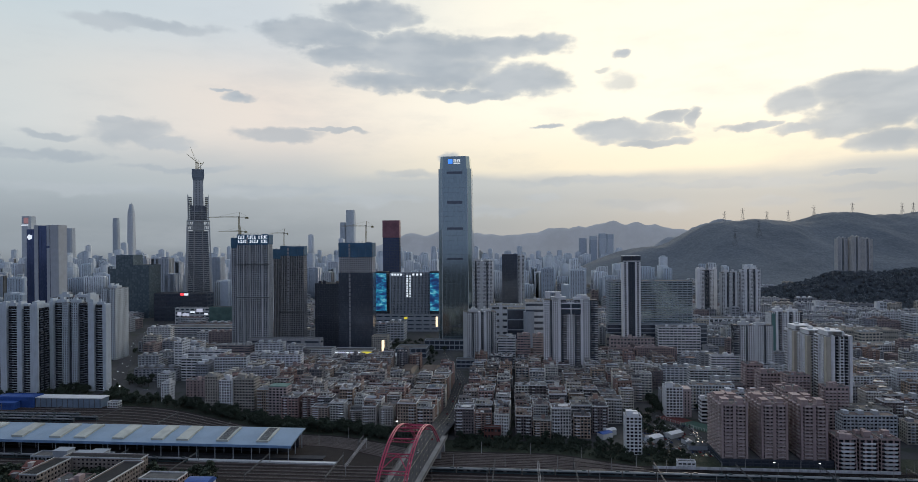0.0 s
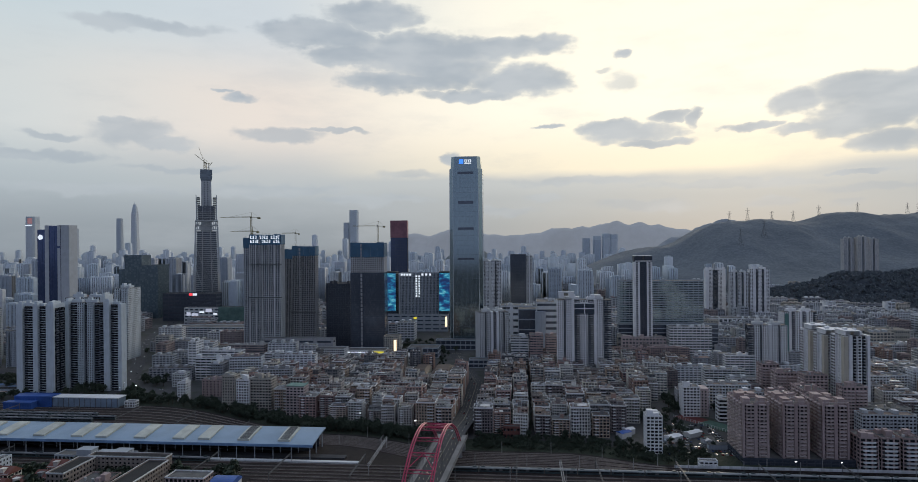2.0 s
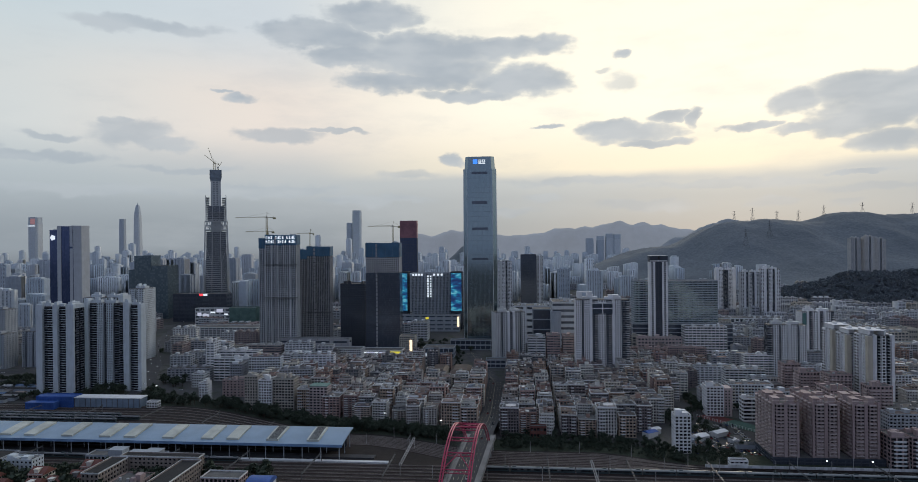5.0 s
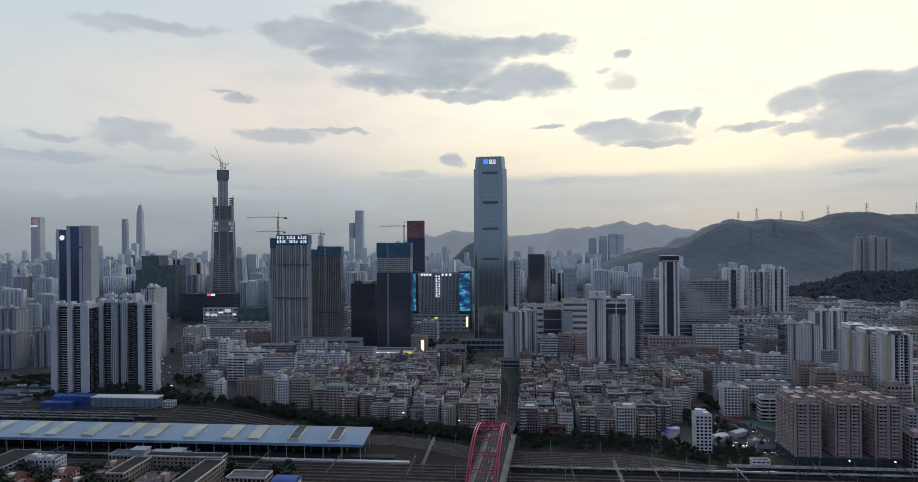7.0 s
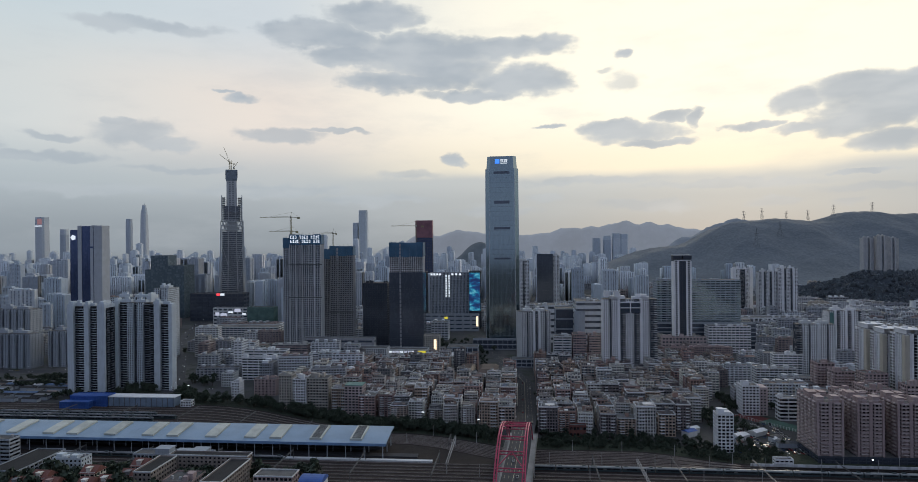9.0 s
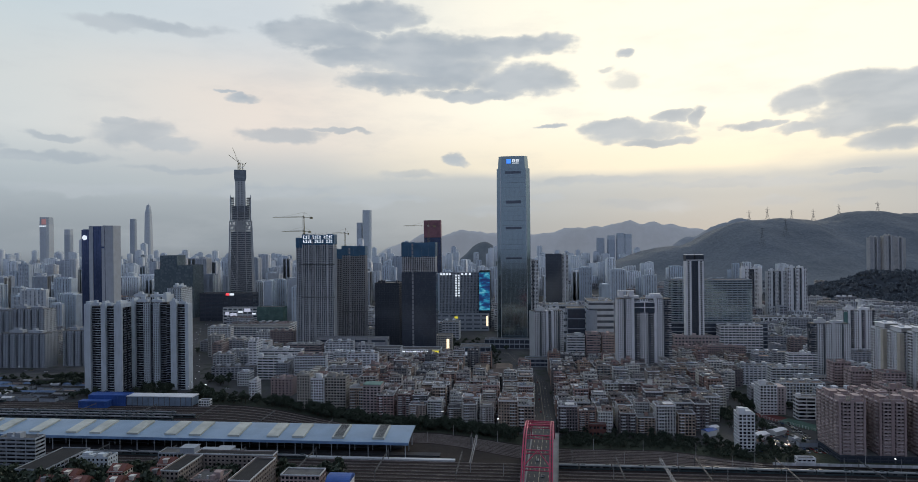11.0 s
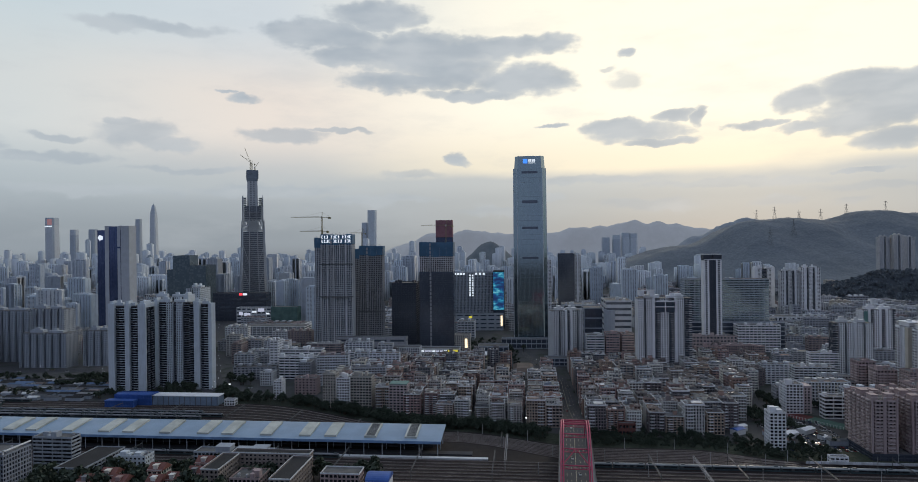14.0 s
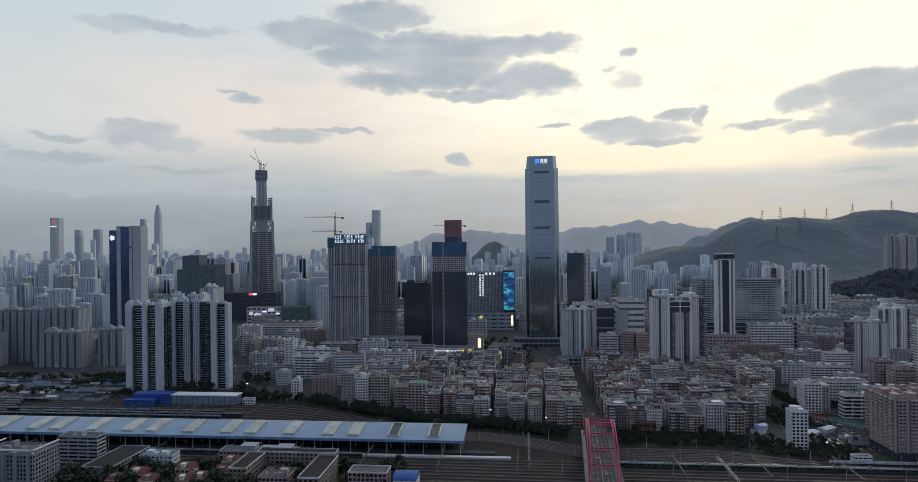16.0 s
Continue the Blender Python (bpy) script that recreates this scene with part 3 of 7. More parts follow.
sheet("far_ridge", FARHILL, -1700, 2600, 4400, 4960, 170, 14, ridge_height, "mountain ridge with haze put into its colour and glow")


def mid_hill(x, y):
    return 175 * bell(x, -330, 150) * bell(y, 3900, 160) + 18 * noise.fractal(Vector((x / 120, y / 120, 5)), 1.0, 2.0, 4) * bell(y, 3950, 220) - 4


# wood colour paled and blued in place of haze
sheet("middle_hill", hill_material("hazy_wood", (0.13, 0.155, 0.17), (0.17, 0.195, 0.21), 0.02), -1000, 400, 3550, 4390, 70, 36, mid_hill, "wooded hill between the towers, coloured pale for haze")


def range_height(x, y):
    return 300 * bell(x, 1310, 530) * bell(y, 4100, 190) * soft(x, 380, 560) + 22 * noise.fractal(Vector((x / 130, y / 130, 7)), 1.0, 2.0, 4) * bell(y, 4100, 220) * soft(x, 420, 600) - 4


# paler still: more haze put into the wood colour
sheet("hazy_range", hill_material("hazy_range", (0.26, 0.29, 0.32), (0.31, 0.335, 0.36), 0.02), 380, 2200, 3700, 4390, 130, 36, range_height, "wooded range behind the hill, coloured blue-grey for haze")

# ---- railway ----
TRACKS = 18


def track_y(j, x):
    if j < 9:
        return 446 + j * 7.0
    left, throat = 586 + (j - 9) * 9.8, 552 + (j - 9) * 3.1
    f = soft(x, 20, 105)
    right = (508 + (j - 9) * 3.9) * (1 - f) + (505 + ((j - 9) // 3) * 4.5) * f
    if x < -185:
        f = soft(x, -430, -185)
        return left * (1 - f) + throat * f
    f = soft(x, -185, -60)
    return throat * (1 - f) + right * f


def strip(geo, path, half, z0, z1):
    k = len(geo.v)
    for x, y in path:
        geo.v += [(x, y - half, z0), (x, y - half * 0.8, z1), (x, y + half * 0.8, z1), (x, y + half, z0)]
    for i in range(len(path) - 1):
        a = k + 4 * i
        geo.f += [(a + c, a + 4 + c, a + 5 + c, a + 1 + c) for c in range(3)]


bed = Geo()
edge = [(-1000 + 25 * i) for i in range(60)]
lo, hi = [(x, track_y(0, x) - 40) for x in edge], [(x, track_y(TRACKS - 1, x) + 7) for x in edge]
bed.v = [(x, y, 0.06) for x, y in lo] + [(x, y, 0.06) for x, y in hi]
bed.f = [(i, i + 1, len(edge) + i + 1, len(edge) + i) for i in range(len(edge) - 1)]
tagged(new("railway_ground", bed.mesh("railway_ground", BALLAST)), "brown gravel ground under the railway tracks", "gravel", "", "structure")
BEDTOP = plain("track_bed", (0.066, 0.048, 0.044), 0.95, 0, 0.35, 0.8)
for j in range(TRACKS):
    track = thing("railway_track", 0, 0, 0, "steel rails on a raised brown ballast bed", "railway", "railway tracks")
    path = [(x, track_y(j, x)) for x in edge if x > (-240 if j < 4 else -1001)]
    g = Geo()
    strip(g, path, 1.6, 0.06, 0.4)
    part("ballast_bed", g, BEDTOP, track)
    for side in (-0.72, 0.72):
        g = Geo()
        strip(g, [(x, y + side) for x, y in path], 0.12, 0.4, 0.6)
        part("rail", g, RAILSTEEL, track)


PORTAL = plain("portal_paint", (0.42, 0.42, 0.42), 0.6)


def catenary_pole(x, y, span, heavy=False):
    """Two masts with a lattice beam over the tracks."""
    ob = thing("overhead_line_portal", x, y, 0, "grey steel overhead line portal across the tracks", "portal", "overhead line portals")
    k = 1.0 if heavy else 0.45
    for yy in (0, span):
        part("mast", Geo().beam((0, yy, 0), (0, yy, 10.2), 0.3, 0.2, 6), PORTAL if heavy else GALV, ob)
    g = Geo()
    for dx in (-0.8 * k, 0.8 * k):
        for z in (8.0, 8.0 + 1.3 * k):
            g.beam((dx, 0, z), (dx, span, z), 0.14 if heavy else 0.1)
        for i in range(int(span / 2)):
            g.beam((dx, 2 * i, 8.0), (dx, 2 * i + 2, 8.0 + 1.3 * k), 0.08)
    for i in range(int(span / 2)):
        g.beam((-0.8 * k, 2 * i, 8.0 + 1.3 * k), (0.8 * k, 2 * i + 2, 8.0 + 1.3 * k), 0.1)
    part("lattice_beam", g, PORTAL if heavy else GALV, ob)
    for i in range(int(span / 7)):
        part("dropper", Geo().beam((0, 3.5 + 7 * i, 6.2), (0, 3.5 + 7 * i, 8.0), 0.07), GALV, ob)


for x in range(-640, 330, 62):
    catenary_pole(x, track_y(2, x) - 3.5, track_y(8, x) - track_y(2, x) + 7)
catenary_pole(-135, 480, 67, True)
catenary_pole(14, 447, 52, True)
for x in range(-560, -120, 70):
    catenary_pole(x, track_y(10, x) - 3, track_y(14, x) - track_y(10, x) + 4)


def line_mast(x, y):
    ob = thing("line_mast", x, y, 0, "grey concrete overhead line mast", "mast", "line masts")
    part("mast", Geo().beam((0, 0, 0), (0, 0, 9.6), 0.26, 0.16, 6), PORTAL, ob)
    part("bracket", Geo().beam((0, 0, 7.6), (0, -2.6, 7.9), 0.08).beam((0, 0, 8.8), (0, -2.6, 7.9), 0.06), GALV, ob)


for i in range(26):
    x = -180 + i * 21.0
    line_mast(x, (track_y(9, x) + 2.2, track_y(17, x) + 3.4)[i % 2])
    if i % 2 and x > -120:
        line_mast(x + 8, track_y(4, x) + 3.5)


def train(x, j, count, label, body=TRAINBODY, roof=TRAINROOF):
    ob = thing("train", x, track_y(j, x), 0, label, "train", "parked trains")
    for i in range(count):
        x0, x1 = i * 25.6, i * 25.6 + 24.8
        ya, yb = track_y(j, x + x0) - track_y(j, x), track_y(j, x + x1) - track_y(j, x)

        def lean(geo):
            geo.v = [(p, q + ya + (yb - ya) * (p - x0) / (x1 - x0), z) for p, q, z in geo.v]
            return geo
        c = part("carriage", lean(Geo().extrude([(-1.5, 0.58), (1.5, 0.58), (1.55, 3.4), (-1.55, 3.4)], x0, x1)), body, ob)
        part("carriage_roof", lean(Geo().extrude([(-1.55, 3.4), (1.55, 3.4), (1.2, 4.1), (0.4, 4.4), (-0.4, 4.4), (-1.2, 4.1)], x0 + 0.1, x1 - 0.1)), roof, c)
        part("window_band", lean(Geo().box(x0 + 1, x1 - 1, -1.60, -1.45, 2.0, 2.9)), PANES, c)
        tagged(part("roof_unit", lean(Geo().box(x0 + 1.5, x0 + 4.5, -0.8, 0.8, 4.3, 4.75).box(x1 - 4.5, x1 - 1.5, -0.8, 0.8, 4.3, 4.75)), TRAINBODY, c), "", "", "", "stuff")


train(-760, 11, 12, "grey passenger train parked in the yard")
train(-960, 12, 10, "dark goods train parked in the yard")
train(-940, 14, 9, "pale roofed train parked in the yard")
train(-1000, 16, 11, "grey roofed train parked in the yard")
train(-1010, 10, 9, "dark roofed train parked in the yard")
train(-1000, 13, 14, "blue-grey roofed train parked in the yard")
train(-1020, 15, 12, "dark grey train parked in the yard")
train(-1000, 17, 12, "pale grey train parked in the yard")
train(-720, 9, 14, "dark green passenger train behind the platform shed")
train(-690, 12, 10, "grey roofed train in the yard throat")
train(-640, 13, 7, "dark green train in the yard")
train(-480, 8, 8, "blue-black passenger train beside the platform shed")
train(-75, 7, 17, "pale roofed suburban train on the tracks", TRAINBODY, plain("pale_train_roof", (0.34, 0.36, 0.36), 0.5))

# ---- platform shed ----
SHED_X0, SHED_X1 = -860, -190


def shed_profile(t, lift=0.0):
    return 511 + 36 * t, 13.0 + 4.2 * math.sin(t * 1.45) / math.sin(1.45) + lift


shed = thing("platform_shed", 0, 0, 0, "long light blue metal platform roof on steel columns", "shed")
take((SHED_X0 + SHED_X1) / 2, 530, SHED_X1 - SHED_X0, 50)
top = [shed_profile(i / 12) for i in range(13)]
part("roof", Geo().extrude(top[::-1] + [(y, z - 1.1) for y, z in top], SHED_X0, SHED_X1), BLUEROOF, shed, "light blue ribbed sheet roof")
part("fascia", Geo().box(SHED_X0, SHED_X1, 510.6, 510.9, 10.8, 13.1), plain("blue_fascia", (0.20, 0.34, 0.56), 0.5), shed)
ribs = Geo()
for i in range(int((SHED_X1 - SHED_X0) / 4)):
    x = SHED_X0 + 4 * i
    for a, b in zip(top[:-1:3], top[3::3]):
        ribs.beam((x, a[0], a[1] + 0.02), (x, b[0], b[1] + 0.02), 0.09)
tagged(part("roof_seam", ribs, BLUEROOF, shed), "raised seams of the sheet roof", "", "", "stuff")
for i in range(17):
    x = -213.5 - 93.6 * (i // 3) - 35.4 * (i % 3)
    pts = [shed_profile(0.12 + 0.075 * k) for k in range(11)]
    s = part("skylight", Geo().extrude([(y, z + 1.6) for y, z in pts][::-1] + [(y, z - 0.1) for y, z in pts], x - 8.5, x + 2), SKYLIGHT, shed, "cream raised rooflight" if i > 1 else "cream rooflight with grey louvres")
    if i < 2:
        lou = Geo()
        for k in range(22):
            yy, zz = shed_profile(0.14 + 0.032 * k)
            lou.box(x - 6.9, x + 0.6, yy, yy + 0.5, zz + 1.62, zz + 1.85)
        tagged(part("louvre", lou, GALV, shed), "", "", "", "stuff")
for i in range(42):
    x = SHED_X1 - 3 - 16 * i
    for yy, zz in ((512.5, 12.0), (529, 15.0), (545.5, 15.8)):
        part("column", Geo().beam((x, yy, 0), (x, yy, zz), 0.42, 0.36, 6), GREY, shed)
part("platform", Geo().box(SHED_X0, SHED_X1 + 26, 515, 523, 0.07, 1.25).box(SHED_X0, SHED_X1 - 10, 534, 542, 0.07, 1.25), ASPHALT, shed)
# dark sheet added at the back in place of the shade under the roof
part("rear_wall", Geo().box(SHED_X0, SHED_X1 - 6, 546, 546.4, 0.1, 15.0), DARKWALL, shed)
part("platform_edge", Geo().box(SHED_X1 - 100, SHED_X1 + 40, 505, 509, 0.07, 1.3), PALE, shed, "pale concrete loading edge")

# ---- road and arch bridge ----
BX0, BX1, DECK = -92.0, -64.0, 13.5


def road_x(y):
    return -80 + (y - 480) * 0.062 if y < 600 else -72.56 - max(0, y - 800) * 0.22


def road_z(y):
    return 0.12 + (DECK - 0.12) * (1 - soft(y, 540, 690))


road = Geo()
ys = [300 + 12 * i for i in range(70)]
for y in ys:
    w = 10.2
    road.v += [(road_x(y) - w, y, road_z(y)), (road_x(y) + w, y, road_z(y)), (road_x(y) - w, y, road_z(y) - 1.4), (road_x(y) + w, y, road_z(y) - 1.4)]
for i in range(len(ys) - 1):
    a = 4 * i
    road.f += [(a, a + 1, a + 5, a + 4), (a + 2, a, a + 4, a + 6), (a + 1, a + 3, a + 7, a + 5), (a + 3, a + 2, a + 6, a + 7)]
road_ob = tagged(new("road", road.mesh("road", ASPHALT)), "dark asphalt road running over the bridge into the city", "road", "", "structure")
take(-73, 700, 21, 400)
take(-95, 925, 60, 120)
marks = Geo()
for i in range(110):
    y = 310 + 6.5 * i
    if i % 2 == 0:
        for o in (-6.6, -3.4, 3.4, 6.6):
            marks.box(road_x(y) + o - 0.12, road_x(y) + o + 0.12, y, y + 5, road_z(y + 2.5) + 0.02, road_z(y + 2.5) + 0.05)
    marks.box(road_x(y) - 0.15, road_x(y) + 0.15, y, y + 6.5, road_z(y + 3) + 0.02, road_z(y + 3) + 0.05)
tagged(part("lane_marking", marks, plain("road_paint", (0.55, 0.50, 0.36), 0.7), road_ob), "worn lane lines", "", "", "stuff")

bridge = thing("arch_bridge", 0, 0, 0, "red steel tied-arch road bridge over the railway", "bridge")
for side in (-1, 1):
    part("walkway", Geo().box(*((-92.9, -88.8) if side < 0 else (-71.2, -66.4)), 300, 545, DECK - 1.2, DECK + 0.35), PAVING, bridge, "pale concrete walkway")
    part("railing", Geo().box(*((-92.9, -92.7) if side < 0 else (-66.6, -66.4)), 300, 545, DECK + 0.35, DECK + 1.5), GALV, bridge)
SPAN0, SPAN1, RISE = 399.0, 527.0, 29.5


def arch_point(t):
    return SPAN0 + (SPAN1 - SPAN0) * t, DECK + 1 + RISE * (1 - (2 * t - 1) ** 2)


for x in (-90.0, -71.0):
    for dx in (-0.85, 0.85):
        rib = Geo()
        for i in range(28):
            a, b = arch_point(i / 28), arch_point((i + 1) / 28)
            rib.beam((x + dx, *a), (x + dx, *b), 0.5, 0.5, 8)
        part("arch_rib", rib, REDSTEEL, bridge, "red tubular arch rib")
    web = Geo()
    for i in range(28):
        a = arch_point((i + 0.5) / 28)
        web.beam((x - 0.9, *a), (x + 0.9, *a), 0.3)
    part("rib_tie", web, REDSTEEL, bridge)
    for i in range(2, 27, 1):
        y, z = arch_point(i / 28)
        part("hanger", Geo().beam((x, y, DECK), (x, y, z), 0.09, 0.09, 5), GALV, bridge)
for t in (0.14, 0.24, 0.36, 0.5, 0.64, 0.76):
    y, z = arch_point(t)
    part("cross_beam", Geo().beam((-90.0, y, z), (-71.0, y, z), 0.42, 0.42, 8), REDSTEEL, bridge)
    part("cross_beam", Geo().beam((-90.0, y, z - 2.4), (-71.0, y, z - 2.4), 0.3, 0.3, 8), REDSTEEL, bridge)
    g = Geo()
    for k in range(6):
        xa = -90 + 19 * k / 6
        g.beam((xa, y, z - 2.4 * (k % 2)), (xa + 19 / 6, y, z - 2.4 * (1 - k % 2)), 0.2)
    part("cross_lattice", g, REDSTEEL, bridge)
for t0, t1 in ((0.14, 0.24), (0.76, 0.64)):
    (ya, za), (yb, zb) = arch_point(t0), arch_point(t1)
    g = Geo()
    for s in (-90.0, -71.0):
        g.beam((s, ya, za), (-80.5, yb, zb), 0.35)
    part("cross_brace", g, REDSTEEL, bridge)
bridge.matrix_basis = Matrix.Translation((-80, 480, 0)) @ Matrix.Rotation(-math.atan(0.062), 4, "Z") @ Matrix.Translation((80, -480, 0))
for y in (330, 399, 527, 545):
    part("pier", Geo().box(-90, -69, y - 1.5, y + 1.5, 0, DECK - 1.2), CONCRETE, bridge)

# ---- landmark towers ----
def glass_tower():
    ob = thing("glass_skyscraper", -107, 1070 + 26, 0, "tall blue-grey glass skyscraper with chamfered corners and a lit crown", "skyscraper")
    take(-107, 1096, 60, 60)
    w, c, H = 29.0, 6.5, 326
    shape = [(-w + c, -w), (w - c, -w), (w, -w + c), (w, w - c), (w - c, w), (-w + c, w), (-w, w - c), (-w, -w + c)]
    body = part("glass_shaft", Geo().prism(shape, 12, 305, 0.955), CURTAIN, ob)
    part("lower_lobby", Geo().prism([(x * 0.97, y * 0.97) for x, y in shape], 0, 12), DARKGLASS, ob)
    up = [(x * 0.90, y * 0.955) for x, y in shape]
    part("crown", Geo().prism(up, 305, 326, 0.94), CURTAIN, ob)
    fins = Geo()
    for i in range(36):
        z = 12 + i * 8.14
        k = 1.0 - 0.045 * (z - 12) / 293
        q = [(x * k * 1.004, y * k * 1.004) for x, y in shape]
        fins.prism(q, z, z + 0.3)
    tagged(part("floor_band", fins, plain("band_metal", (0.30, 0.35, 0.39), 0.25, 0.7, 0.1), ob), "thin metal band at every floor", "", "", "stuff")
    mull = Geo()
    for i in range(-9, 10):
        x = i * 2.2
        mull.beam((x, -w + 0.03, 12), (x * 0.955, -w * 0.955 + 0.03, 305), 0.1)
    tagged(part("mullion", mull, plain("mullion_metal", (0.30, 0.34, 0.38), 0.3, 0.7, 0.1), ob), "", "", "", "stuff")
    # pale strips added along the chamfers imitate their reflection of the sky
    for sx in (-1, 1):
        for px, py in ((w - c, -w), (w, -w + c)):
            part("edge_glint", Geo().beam((sx * px, py, 12), (sx * px * 0.955, py * 0.955, 305), 0.55), plain("chamfer_glint", (0.62, 0.66, 0.68), 0.3, 0.6, 0.1), ob, "added pale strip standing in for sky reflected at the chamfer")
    for z, h, half in ((296, 4, 13.5), (245, 5, 13.0), (201, 4, 13.5), (150, 3, 13.5)):
        k = 1.0 - 0.045 * (z - 12) / 293
        part("plant_floor_louvre", Geo().box(-half, half, -w * k - 0.5, -w * k + 1, z, z + h), DARKGLASS, ob)
    y = -w * 0.955 * 0.955
    part("sign_mark", Geo().box(-11, -3.5, y - 1.2, y + 0.2, 313.5, 321), SIGNBLUE, ob, "lit blue square sign")
    for i in range(2):
        x = -1.6 + i * 6.4
        part("sign_letter", Geo().box(x, x + 5, y - 1.2, y + 0.2, 315.6, 316.4).box(x, x + 5, y - 1.2, y + 0.2, 319.6, 320.4).box(x + 0.3, x + 1.2, y - 1.2, y + 0.2, 316.4, 319.6).box(x + 3.6, x + 4.6, y - 1.2, y + 0.2, 316.4, 319.6).box(x, x + 5, y - 1.2, y + 0.2, 317.6, 318.3), SIGNWHITE, ob, "lit white sign strokes")
    part("sign_line", Geo().box(-1.6, 9.8, y - 1.2, y + 0.2, 313.4, 314.4), SIGNWHITE, ob)


glass_tower()


def crane(x, y, z, mast, jib, turn, label, luffing=0.0):
    ob = thing("tower_crane", x, y, z, label, "crane", "tower cranes", turn)
    m, a, c = Geo(), Geo(), Geo()
    for sx, sy in ((-1, -1), (1, -1), (1, 1), (-1, 1)):
        m.beam((sx, sy, 0), (sx, sy, mast), 0.22)
    for i in range(int(mast / 2.5)):
        s = 1 if i % 2 else -1
        for e in (-1, 1):
            m.beam((-s, e, i * 2.5), (s, e, i * 2.5 + 2.5), 0.14).beam((e, -s, i * 2.5), (e, s, i * 2.5 + 2.5), 0.14)
    part("mast", m, CRANE, ob)
    up = math.tan(radians(luffing))
    for e in (-0.8, 0.8):
        a.beam((0, e, mast), (jib, e, mast + jib * up), 0.2)
    a.beam((0, 0, mast + 1.6), (jib, 0, mast + 0.6 + jib * up), 0.2)
    for i in range(int(jib / 3)):
        z0 = mast + 3 * i * up
        a.beam((3 * i, -0.8, z0), (3 * i + 3, 0, z0 + 1.4 + 3 * up), 0.12).beam((3 * i, 0.8, z0), (3 * i + 3, 0, z0 + 1.4 + 3 * up), 0.12)
    part("jib", a, CRANE, ob)
    c.beam((0, 0, mast), (-jib * 0.28, 0, mast), 0.5).box(-jib * 0.30, -jib * 0.2, -1, 1, mast - 2.4, mast)
    part("counter_jib", c, CRANE, ob)
    part("cab", Geo().box(-1, 1.6, -2.6, -1, mast - 1, mast + 1.6), WHITE, ob)
    t = Geo().beam((0, 0, mast), (-1, 0, mast + 8), 0.4).beam((-1, 0, mast + 8), (jib * 0.7, 0, mast + 0.8 + jib * 0.7 * up), 0.1).beam((-1, 0, mast + 8), (-jib * 0.28, 0, mast), 0.1)
    part("tie_frame", t, CRANE, ob)


